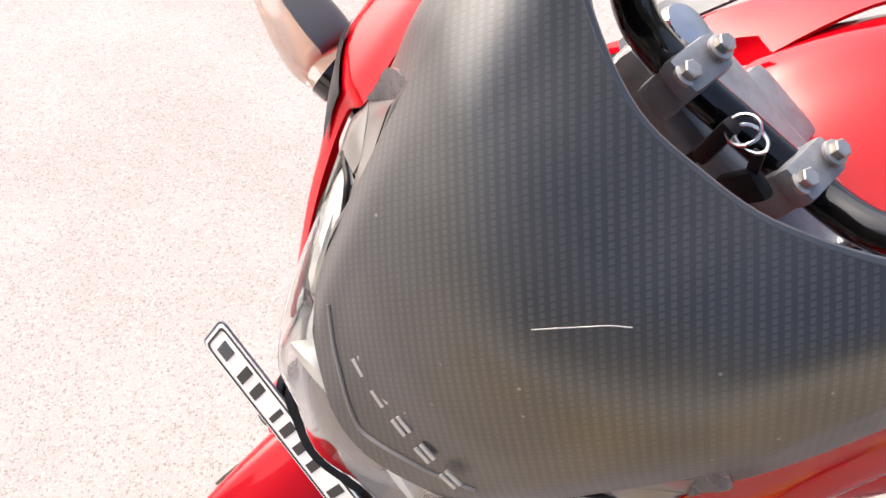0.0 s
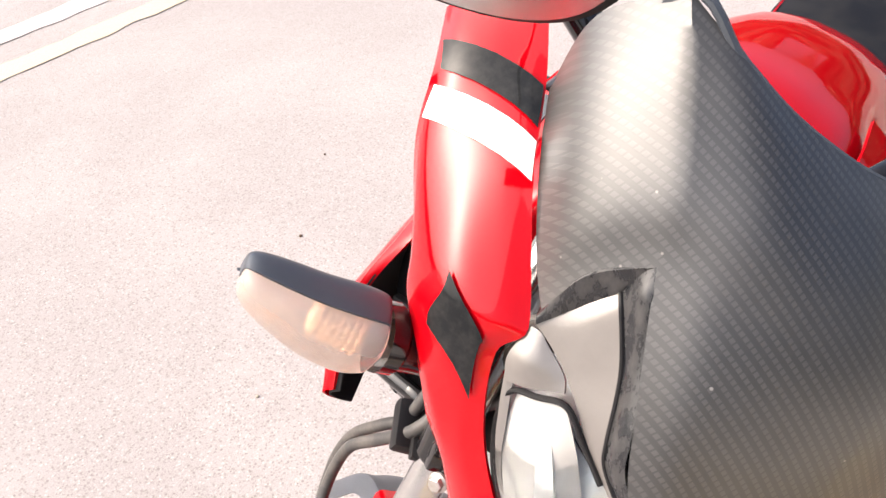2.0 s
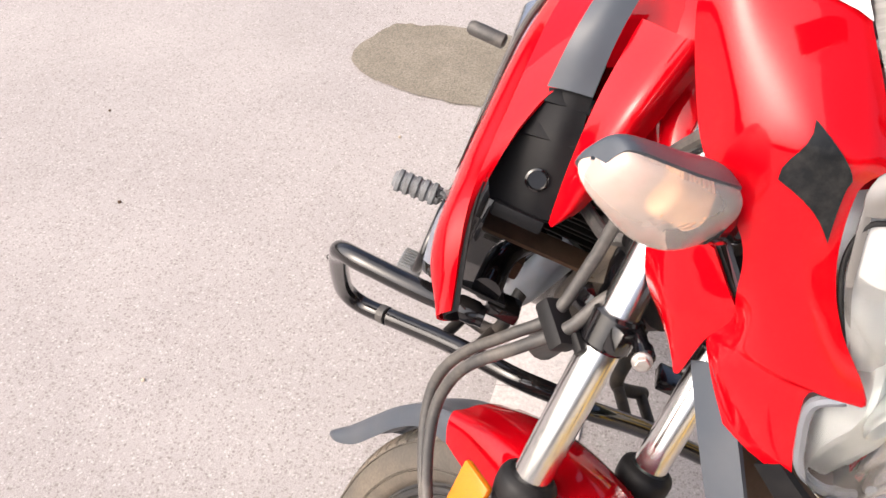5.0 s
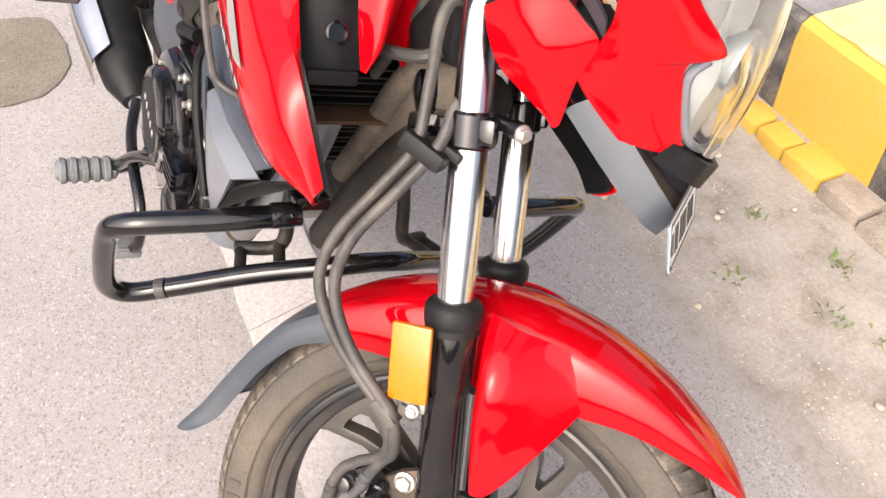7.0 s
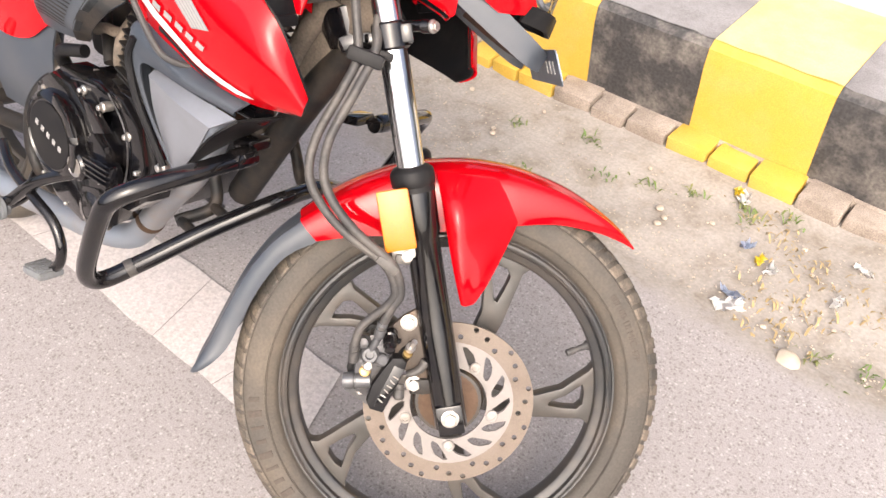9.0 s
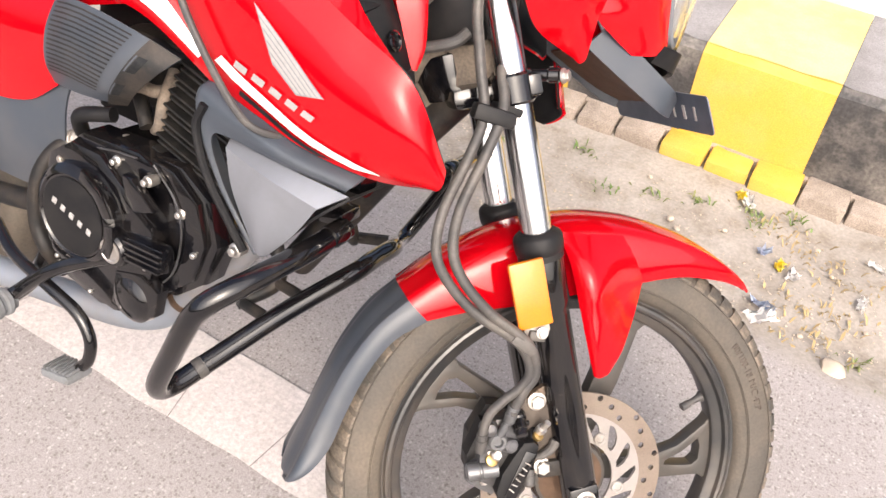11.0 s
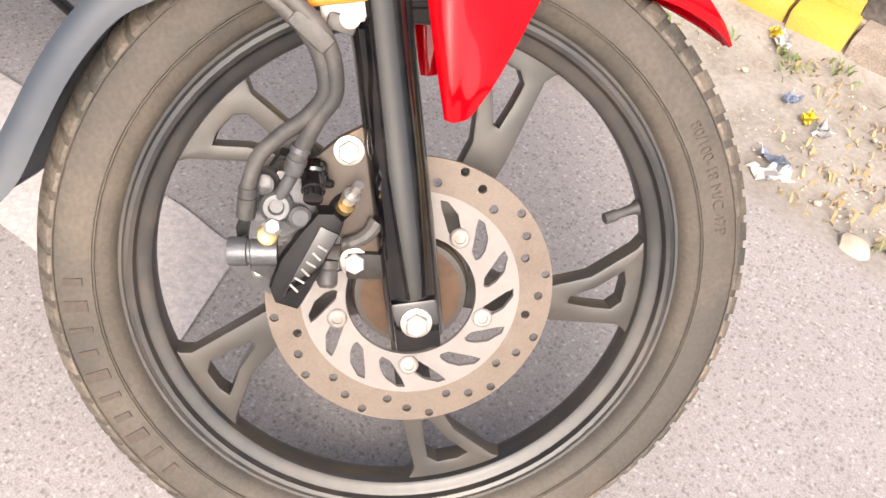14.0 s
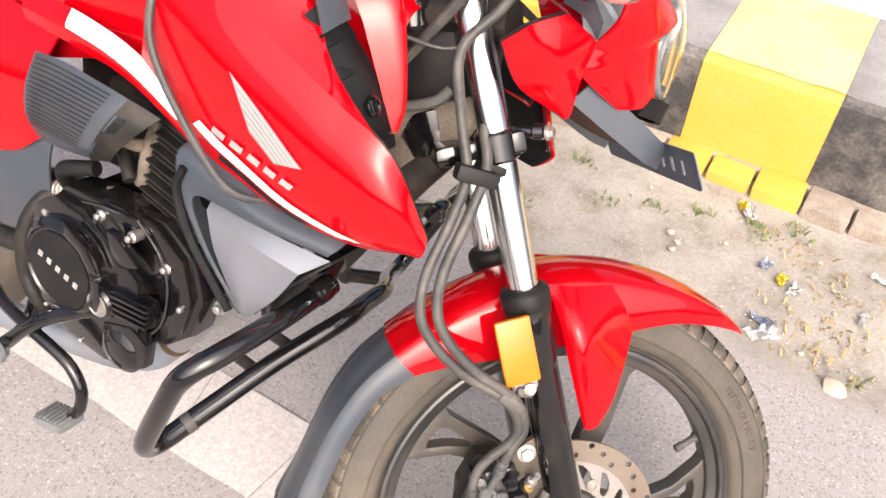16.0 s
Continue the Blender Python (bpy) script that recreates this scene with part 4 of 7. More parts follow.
turned("body_boss", (-0.1338, -0.084, 0.0780), (-0.1380, -0.130, 0.082), [(0, 0.0110), (0.010, 0.0100), (0.012, 0.0080), (0.018, 0.0076), (0.019, 0.0050)], dark_casting)
turned("banjo_bolt", (-0.1240, -0.088, 0.0430), (-0.1225, -0.112, 0.0540), [(0, 0.0080), (0.006, 0.0078), (0.007, 0.0058), (0.014, 0.0058), (0.015, 0.0072), (0.019, 0.0072), (0.021, 0.0050)], steel, "zinc banjo bolt", 6)
turned("brass_ring", (-0.1252, -0.094, 0.0390), (-0.1240, -0.112, 0.0470), [(0, 0.0078), (0.004, 0.0078), (0.005, 0.0060)], brass, "dull brass ring")
turned("plate_bolt", (-0.1256, -0.084, 0.0064), (-0.1256, -0.12, 0.0064), [(0, 0.0060), (0.003, 0.0058), (0.005, 0.0042), (0.006, 0.0030)], steel)
turned("slide_pin", (-0.1031, -0.086, 0.0960), (-0.0990, -0.112, 0.0790), [(0, 0.0110), (0.008, 0.0110), (0.010, 0.0092), (0.022, 0.0090), (0.0225, 0.0075), (0.030, 0.0072), (0.031, 0.0050)], black_gloss, "gloss black slide pin")
turned("pin_clip", (-0.0985, -0.088, 0.0860), (-0.0860, -0.092, 0.0890), [(0, 0.0032), (0.012, 0.0032), (0.013, 0.0020)], black_plastic)
turned("nipple_boss", (-0.0775, -0.084, 0.0680), (-0.0720, -0.104, 0.0880), [(0, 0.0090), (0.011, 0.0088), (0.013, 0.0070)], black_plastic)
turned("bleed_nipple", (-0.0745, -0.092, 0.0760), (-0.0693, -0.106, 0.0972), [(0, 0.0058), (0.007, 0.0058), (0.0075, 0.0068), (0.013, 0.0068), (0.0135, 0.0036), (0.020, 0.0034), (0.0205, 0.0044), (0.026, 0.0040)], steel, "zinc bleed nipple", 10)
turned("nipple_ring", (-0.0752, -0.0955, 0.0735), (-0.0720, -0.106, 0.0860), [(0, 0.0064), (0.005, 0.0064), (0.0055, 0.0050)], brass, "dull brass ring")
turned("pin_boot", (-0.0765, -0.094, 0.0300), (-0.0729, -0.100, 0.0089), [(0, 0.0070), (0.006, 0.0076), (0.007, 0.0066), (0.009, 0.0078), (0.018, 0.0078), (0.021, 0.0055)], hose, "grey rubber pin boot")
turned("hose_ferrule", (-0.1458, -0.104, 0.0760), (-0.1430, -0.101, 0.0500), [(0, 0.0068), (0.006, 0.0068), (0.0065, 0.0060), (0.008, 0.0060), (0.0085, 0.0070), (0.024, 0.0070), (0.025, 0.0050)], hose, "grey crimped ferrule")
turned("hose_ferrule", (-0.1156, -0.109, 0.1160), (-0.1175, -0.104, 0.0900), [(0, 0.0072), (0.004, 0.0076), (0.005, 0.0066), (0.010, 0.0066), (0.0105, 0.0076), (0.022, 0.0070), (0.024, 0.0050)], caliper_alloy, "grey alloy ferrule")
turned("hose_stub", (-0.1172, -0.102, 0.0920), (-0.1235, -0.098, 0.0700), [(0, 0.0050), (0.020, 0.0050), (0.022, 0.0042)], caliper_alloy)
bm = B()
tube(bm, [(-0.0690, -0.090, 0.0445), (-0.0600, -0.091, 0.0490), (-0.0520, -0.091, 0.0570), (-0.0475, -0.090, 0.0680)], [0.0045, 0.0055, 0.0060, 0.0070], 18, 10)
part("pivot_arm", bm, hose, caliper, "grey pivot arm", FRONT)
bm = B()
box(bm, (-0.0475, -0.086, 0.030), (0.030, 0.012, 0.022), Matrix.Rotation(radians(-12), 3, "Y"), 0.004)
part("mounting_ear", bm, dusty_black, caliper, "dark mounting ear", FRONT)

# ---- hoses
bm = B()
tube(bm, [(-0.178, -0.098, 0.66), (-0.205, -0.108, 0.61), (-0.240, -0.106, 0.562), (-0.228, -0.103, 0.497), (-0.214, -0.108, 0.44), (-0.224, -0.118, 0.396), (-0.243, -0.124, 0.335), (-0.243, -0.126, 0.289), (-0.222, -0.126, 0.256),
          (-0.186, -0.124, 0.226), (-0.130, -0.122, 0.196), (-0.109, -0.117, 0.163), (-0.115, -0.112, 0.140), (-0.1307, -0.107, 0.1196), (-0.1428, -0.105, 0.0997), (-0.1461, -0.104, 0.074), (-0.1450, -0.103, 0.066)], 0.0058, 90, 12)
part("brake_hose", bm, hose, bike, "dusty rubber brake hose", FRONT)
bm = B()
tube(bm, [(-0.186, -0.03, 0.61), (-0.190, -0.060, 0.545), (-0.199, -0.092, 0.49), (-0.194, -0.108, 0.45), (-0.207, -0.120, 0.40), (-0.226, -0.128, 0.34), (-0.226, -0.128, 0.295), (-0.208, -0.128, 0.262),
          (-0.172, -0.127, 0.230), (-0.120, -0.124, 0.198), (-0.102, -0.117, 0.162), (-0.109, -0.113, 0.138), (-0.1158, -0.109, 0.1114), (-0.1160, -0.108, 0.106)], 0.006, 90, 12)
part("speedometer_cable", bm, hose, bike, "dusty rubber cable", FRONT)
bm = B()
box(bm, (-0.204, -0.108, 0.440), (0.046, 0.026, 0.018), Matrix.Rotation(radians(8), 3, "Y"), 0.005)
box(bm, (-0.186, -0.092, 0.448), (0.03, 0.03, 0.01), Matrix.Rotation(radians(8), 3, "Y"), 0.003)
part("cable_guide", bm, black_plastic, bike, "black cable guide", FRONT)
bm = B()
box(bm, (-0.126, -0.12, 0.197), (0.032, 0.022, 0.014), Matrix.Rotation(radians(30), 3, "Y"), 0.004)
box(bm, (-0.108, -0.108, 0.205), (0.02, 0.02, 0.012), None, 0.003)
part("hose_clip", bm, hose, bike, "grey hose clip", FRONT)

# ---- front mudguard
def arc_rows(table, flip=1):
    """Cross-sections round the wheel: (degrees, crown radius, half width, edge radius)."""
    rows = []
    for deg, top, w, low in table:
        c, s = math.cos(radians(deg)), math.sin(radians(deg))
        pts = [(-w, low), (-w * 1.02, low * 0.6 + top * 0.4), (-w * 0.92, low * 0.2 + top * 0.8), (-w * 0.62, top - 0.10 * w), (-w * 0.3, top - 0.02 * w), (0, top)]
        pts += [(-y, r) for y, r in pts[-2::-1]]
        rows.append([(r * c, y, r * s) for y, r in pts])
    return rows


guard_red = [(51, 0.3385, 0.008, 0.336), (56, 0.3400, 0.026, 0.327), (63, 0.3400, 0.040, 0.313), (73, 0.3400, 0.050, 0.292), (84, 0.3395, 0.057, 0.268), (92, 0.3390, 0.060, 0.258),
             (100, 0.3385, 0.060, 0.250), (110, 0.3380, 0.060, 0.247), (120, 0.3375, 0.060, 0.254), (130, 0.3370, 0.059, 0.272), (139.5, 0.3365, 0.057, 0.294)]
mudguard = new("front_mudguard")
mudguard.parent = bike
tagged(mudguard, "glossy red front mudguard with a grey rear flap")
part("mudguard_shell", sheet(B(), arc_rows(guard_red), 30, 56, 0.003), red, mudguard, "glossy red plastic", FRONT, 40)
guard_grey = [(139, 0.3345, 0.056, 0.292), (148, 0.3375, 0.056, 0.305), (158, 0.3385, 0.055, 0.307), (168, 0.3405, 0.054, 0.308), (176, 0.3475, 0.056, 0.314), (180.5, 0.3555, 0.060, 0.328), (183.0, 0.3605, 0.060, 0.342), (184.6, 0.3635, 0.052, 0.354), (185.6, 0.365, 0.028, 0.362)]
part("rear_flap", sheet(B(), arc_rows(guard_grey), 26, 34, 0.0035), grey_plastic, mudguard, "grey plastic rear flap", FRONT, 40)
lobe = [[(-0.088, -0.060, 0.318), (-0.070, -0.066, 0.320), (-0.052, -0.068, 0.321), (-0.030, -0.061, 0.322), (0.000, -0.0545, 0.322), (0.034, -0.0525, 0.306)],
        [(-0.074, -0.086, 0.285), (-0.064, -0.101, 0.282), (-0.050, -0.106, 0.280), (-0.030, -0.096, 0.281), (-0.002, -0.077, 0.281), (0.033, -0.0580, 0.270)],
        [(-0.055, -0.096, 0.235), (-0.048, -0.105, 0.234), (-0.038, -0.108, 0.232), (-0.022, -0.103, 0.232), (-0.002, -0.094, 0.231), (0.021, -0.080, 0.231)],
        [(-0.036, -0.098, 0.190), (-0.031, -0.105, 0.189), (-0.025, -0.107, 0.188), (-0.015, -0.104, 0.188), (-0.004, -0.101, 0.189), (0.008, -0.096, 0.192)],
        [(-0.021, -0.097, 0.157), (-0.019, -0.101, 0.157), (-0.015, -0.102, 0.157), (-0.010, -0.101, 0.159), (-0.005, -0.100, 0.162), (-0.001, -0.098, 0.168)]]
for rows in (lobe, mirrored(lobe)):
    part("mudguard_side", sheet(B(), rows, 22, 18, 0.003), red, mudguard, "glossy red side lug", FRONT, 40)

# ---- headlamp mask
YC = -0.024                              # middle plane of the cowl
mask_rows = [[(0.008, YC, 0.706), (0.0065, -0.039, 0.7075), (0.003, -0.050, 0.709), (-0.001, -0.060, 0.711), (-0.005, -0.069, 0.714), (-0.0095, -0.078, 0.718)],
             [(-0.010, YC, 0.745), (-0.0115, -0.041, 0.746), (-0.014, -0.055, 0.746), (-0.018, -0.070, 0.745), (-0.022, -0.085, 0.741), (-0.028, -0.0975, 0.731)],
             [(-0.026, YC, 0.786), (-0.028, -0.044, 0.786), (-0.032, -0.062, 0.786), (-0.038, -0.081, 0.784), (-0.046, -0.099, 0.780), (-0.057, -0.1135, 0.768)],
             [(-0.047, YC, 0.827), (-0.051, -0.045, 0.829), (-0.058, -0.066, 0.830), (-0.069, -0.090, 0.830), (-0.082, -0.112, 0.827), (-0.0965, -0.131, 0.817)]]
wing_edge = [(-0.107, -0.153, 0.749), (-0.134, -0.163, 0.763), (-0.176, -0.173, 0.787), (-0.217, -0.176, 0.806)]


def across(rows):
    """The same rows on the other side of the cowl's middle plane."""
    return [[(x, 2 * YC - y, z) for x, y, z in row] for row in rows]


def both(rows):
    """Half rows drawn from the middle to the edge, moved onto the cowl's middle plane and completed."""
    out = []
    for row in rows:
        e = row[-1][1]
        half = [(x, YC + y * (e - YC) / e, z) for x, y, z in row]
        out.append([(x, 2 * YC - y, z) for x, y, z in half[:0:-1]] + half)
    return out


# the brow above the notch, from the middle to the fold and the outer corner
brow_rows = [[(-0.074, YC, 0.855), (-0.078, -0.053, 0.857), (-0.086, -0.082, 0.859), (-0.097, -0.108, 0.859), (-0.114, -0.138, 0.848)],
             [(-0.102, YC, 0.873), (-0.105, -0.054, 0.875), (-0.114, -0.086, 0.878), (-0.128, -0.118, 0.882), (-0.149, -0.149, 0.879)],
             [(-0.127, YC, 0.884), (-0.129, -0.058, 0.885), (-0.140, -0.099, 0.889), (-0.158, -0.131, 0.896), (-0.183, -0.160, 0.902)]]


def whole(half):
    """A half row completed on the other side of the cowl's middle plane."""
    return [(x, 2 * YC - y, z) for x, y, z in half[:0:-1]] + half


def swept(half, k):
    """A half row completed, its far side swept back: the mask sits a little askew on the bike."""
    out = []
    for x, y, z in whole(half):
        d = y - YC
        out.append((x - k * min(0.05, 0.0065 + 0.19 * d + 2.0 * d * d) * min(1.0, max(0.0, 1 + d / 0.034)), y, z))
    return out


def mask_skin():
    """The mask: a middle field down to the lamp, and a wing on each side above the stepped notch."""
    bm = B()
    layer = bm.loops.layers.uv.new("map")
    k, nu = 12, 33
    mid = [whole(r) for r in mask_rows] + [swept(r, q) for r, q in zip(brow_rows, (0.35, 0.7, 1.0))]
    nv = 6 * k + 1
    lines = [spline(r, 2 * nu - 1) for r in mid]
    cols = [spline([r[i] for r in lines], nv) for i in range(2 * nu - 1)]
    grid = [[bm.verts.new(p) for p in c] for c in cols]
    uv = {}
    for j in range(nv):
        for i in range(2 * nu - 1):
            uv[grid[i][j]] = (-(cols[i][j].y - YC), 0.62 * cols[i][j].z - 0.78 * cols[i][j].x)
    faces = []
    for i in range(2 * nu - 2):
        for j in range(nv - 1):
            faces.append(bm.faces.new((grid[i][j], grid[i + 1][j], grid[i + 1][j + 1], grid[i][j + 1])))
    for edge, inner, rim_line in ((grid[-1], grid[-4], wing_edge), (grid[0], grid[3], across([wing_edge])[0])):
        outer = spline(rim_line, 3 * k + 1)
        prev = None
        for j in range(3 * k, nv):
            o = outer[j - 3 * k]
            b = edge[j].co
            out = (b - inner[j].co).normalized()
            m = b.lerp(o, 0.5) + 0.16 * (o - b).length * (out - (o - b).normalized() * out.dot((o - b).normalized()))
            strip = [edge[j]] + [bm.verts.new(q) for q in spline([b, m, o], 11)[1:]]
            for a, c in zip(strip, strip[1:]):
                uv[c] = (-(c.co.y - YC), 0.62 * c.co.z - 0.78 * c.co.x)
            if prev:
                for q in range(10):
                    faces.append(bm.faces.new((prev[q], prev[q + 1], strip[q + 1], strip[q])))
            prev = strip
    for f in faces:
        for lp in f.loops:
            lp[layer].uv = uv[lp.vert]
    return thicken(bm, faces, 0.003)


mask = part("headlamp_mask", mask_skin(), carbon, bike, "dark grey carbon-look foil, scuffed", FRONT, 40)
bm = B()
tube(bm, [(-0.0600, -0.0166, 0.8430), (-0.0670, -0.0108, 0.8489), (-0.0717, -0.0068, 0.8529), (-0.0790, -0.0007, 0.8590), (-0.0847, 0.0053, 0.8626)], 0.00028, 20, 6)
part("scratch", bm, silver_decal, mask, "thin white scratch", FRONT)
bm = B()
ridge = [(-0.0209, -0.0814, 0.7425), (-0.0124, -0.0658, 0.7345), (-0.0057, -0.0505, 0.7291), (-0.0001, -0.0348, 0.7223), (0.0018, YC, 0.7185)]
tube(bm, whole(ridge[::-1]), 0.0014, 50, 8)
part("mask_ridge", bm, side_grey, mask, "pale raised line along the lower edge", FRONT)
rear_edge = across([wing_edge])[0][3:] + swept(brow_rows[2], 1.0) + wing_edge[3:]
bm = B()
tube(bm, [(x - 0.0015, y, z - 0.002) for x, y, z in rear_edge], 0.0026, 60, 8)
part("mask_rear_trim", bm, grey_plastic, mask, "blue-grey rolled rear edge", FRONT)
inner_rows = [[(x - 0.012, y * 0.97, z - 0.016) for x, y, z in row] for row in (mask_rows[0], mask_rows[1], mask_rows[2], mask_rows[3], *brow_rows)]
part("mask_backing", sheet(B(), [swept(r, q) for r, q in zip(inner_rows, (0, 0, 0, 0, 0.35, 0.7, 1.0))], 30, 24, 0.003), black_plastic, bike, "black shell behind the mask", FRONT, 40)
plate_rows = [[(-0.1015, -0.1330, 0.7910), (-0.104, -0.142, 0.772), (-0.104, -0.154, 0.744)],
              [(-0.0925, -0.1320, 0.7885), (-0.094, -0.138, 0.766), (-0.0955, -0.145, 0.742)],
              [(-0.0720, -0.1185, 0.7645), (-0.077, -0.125, 0.751), (-0.0825, -0.133, 0.737)],
              [(-0.0515, -0.1095, 0.7345), (-0.059, -0.115, 0.733), (-0.0670, -0.1215, 0.729)],
              [(-0.0430, -0.1035, 0.7225), (-0.047, -0.106, 0.721), (-0.0540, -0.1100, 0.7185)],
              [(-0.0200, -0.0850, 0.7105), (-0.022, -0.086, 0.709), (-0.0260, -0.0880, 0.7075)]]
fold_low = [[(-0.0990, -0.1312, 0.8210), (-0.0985, -0.1335, 0.8065), (-0.1015, -0.1330, 0.7910)],
            [(-0.0880, -0.1255, 0.8085), (-0.0890, -0.1300, 0.8035), (-0.0925, -0.1320, 0.7885)],
            [(-0.0690, -0.1158, 0.7830), (-0.0700, -0.1190, 0.7745), (-0.0720, -0.1185, 0.7645)],
            [(-0.0440, -0.1078, 0.7515), (-0.0470, -0.1110, 0.7445), (-0.0515, -0.1095, 0.7345)],
            [(-0.0325, -0.1000, 0.7335), (-0.0370, -0.1040, 0.7285), (-0.0430, -0.1035, 0.7225)],
            [(-0.0105, -0.0755, 0.7160), (-0.0140, -0.0810, 0.7135), (-0.0200, -0.0850, 0.7105)]]
fold_top = [[(-0.099, -0.1302, 0.8167), (-0.100, -0.132, 0.801), (-0.1015, -0.132, 0.7865)],
            [(-0.1072, -0.1495, 0.787), (-0.1055, -0.1465, 0.778), (-0.104, -0.1415, 0.769)],
            [(-0.107, -0.153, 0.749), (-0.105, -0.154, 0.747), (-0.104, -0.154, 0.744)]]
for rows, low, top in ((plate_rows, fold_low, fold_top), (across(plate_rows), across(fold_low), across(fold_top))):
    part("mask_side_plate", sheet(B(), rows, 14, 30, 0.003), side_grey, bike, "smooth satin grey plate", FRONT, 40)
    part("mask_fold", sheet(B(), low, 8, 36, 0.002), scuffed_black, mask, "scuffed black folded edge", FRONT, 40)
    bm = B()
    tube(bm, [r[2] for r in low], 0.0015, 40, 8)
    part("fold_seam", bm, black_plastic, mask, "black seam", FRONT)
    part("mask_fold", sheet(B(), top, 8, 14, 0.002), scuffed_black, mask, "scuffed black folded edge", FRONT, 40)

for i in range(5):
    d = 0.0172 * (i - 2)
    bm = B()
    box(bm, (0, 0.0025, 0), (0.0100, 0.0030, 0.0012), None, 0.0003, 1)
    box(bm, (0, -0.0030, 0), (0.0100, 0.0030, 0.0012), None, 0.0003, 1)
    part("badge_bar", bm, silver_decal, mask, "", FRONT @ axes((-0.0112 - 2.2 * d * d, -0.0135 + d, 0.7475), (-4.4 * d, 1, 0.0), (-0.42, 0, 0.91)))

# ---- red side panels of the headlamp cowl
panel_rows = [[(-0.252, -0.186, 0.826), (-0.258, -0.198, 0.822), (-0.268, -0.214, 0.813), (-0.277, -0.227, 0.8), (-0.284, -0.232, 0.786)],
              [(-0.217, -0.178, 0.806), (-0.222, -0.19, 0.803), (-0.23, -0.208, 0.796), (-0.238, -0.225, 0.784), (-0.246, -0.231, 0.77)],
              [(-0.165, -0.174, 0.781), (-0.174, -0.189, 0.777), (-0.19, -0.208, 0.765), (-0.208, -0.224, 0.748), (-0.226, -0.224, 0.728)],
              [(-0.1035, -0.1555, 0.74), (-0.111, -0.176, 0.737), (-0.129, -0.199, 0.728), (-0.16, -0.211, 0.706), (-0.186, -0.203, 0.683)],
              [(-0.099, -0.163, 0.717), (-0.104, -0.177, 0.713), (-0.12, -0.194, 0.7), (-0.1452, -0.2021, 0.6802), (-0.1576, -0.1986, 0.6688)],
              [(-0.078, -0.152, 0.68), (-0.0848, -0.1639, 0.6749), (-0.0923, -0.1714, 0.6686), (-0.1011, -0.1782, 0.6612), (-0.1136, -0.1805, 0.6521)],
              [(-0.052, -0.132, 0.652), (-0.061, -0.1455, 0.6457), (-0.0716, -0.153, 0.6384), (-0.0835, -0.1568, 0.63), (-0.1, -0.156, 0.618)],
              [(-0.016, -0.101, 0.626), (-0.033, -0.118, 0.614), (-0.056, -0.132, 0.602), (-0.082, -0.133, 0.592), (-0.107, -0.118, 0.59)],
              [(-0.037, -0.114, 0.607), (-0.044, -0.119, 0.601), (-0.058, -0.126, 0.592), (-0.082, -0.126, 0.58), (-0.11, -0.112, 0.574)],
              [(-0.03, -0.102, 0.582), (-0.036, -0.107, 0.577), (-0.05, -0.114, 0.568), (-0.078, -0.116, 0.556), (-0.112, -0.107, 0.558)],
              [(-0.016, -0.082, 0.553), (-0.022, -0.088, 0.55), (-0.036, -0.096, 0.546), (-0.06, -0.101, 0.54), (-0.088, -0.102, 0.542)],
              [(-0.006, -0.069, 0.536), (-0.012, -0.073, 0.535), (-0.024, -0.08, 0.532), (-0.04, -0.088, 0.529), (-0.059, -0.094, 0.527)]]
lobe_rows = [[(-0.147, -0.132, 0.613), (-0.165, -0.136, 0.606), (-0.182, -0.134, 0.597), (-0.2045, -0.122, 0.5775)],
             [(-0.126, -0.123, 0.602), (-0.146, -0.13, 0.588), (-0.164, -0.13, 0.574), (-0.1904, -0.1135, 0.5542)],
             [(-0.107, -0.114, 0.59), (-0.13, -0.122, 0.568), (-0.148, -0.122, 0.554), (-0.175, -0.104, 0.5378)],
             [(-0.112, -0.106, 0.558), (-0.125, -0.108, 0.545), (-0.135, -0.106, 0.536), (-0.1526, -0.0928, 0.5272)],
             [(-0.11, -0.09, 0.515), (-0.112, -0.089, 0.512), (-0.114, -0.088, 0.511), (-0.117, -0.087, 0.514)]]
for rows, low in ((across(panel_rows), across(lobe_rows)), (panel_rows, lobe_rows)):
    side = part("cowl_panel", sheet(B(), rows, 22, 70, 0.003), red, bike, "glossy red headlamp side panel", FRONT, 40)
    part("cowl_lobe", sheet(B(), low, 14, 22, 0.003), red, bike, "glossy red cowl lug", FRONT, 40)
    inset = -0.005 if low[0][0][1] > YC else 0.005
    part("lobe_liner", sheet(B(), [[(x - 0.002, y + inset, z + 0.002) for x, y, z in r] for r in low], 14, 22, 0.002), black_plastic, bike, "black inner liner", FRONT, 40)
recess = [[(-0.150, -0.126, 0.625), (-0.128, -0.128, 0.615), (-0.104, -0.112, 0.596)], [(-0.160, -0.170, 0.655), (-0.140, -0.160, 0.640), (-0.108, -0.130, 0.612)]]
for rows in (recess, across(recess)):
    part("cowl_recess", sheet(B(), rows, 8, 6, 0.003), grey_plastic, bike, "dark grey recess", FRONT, 40)


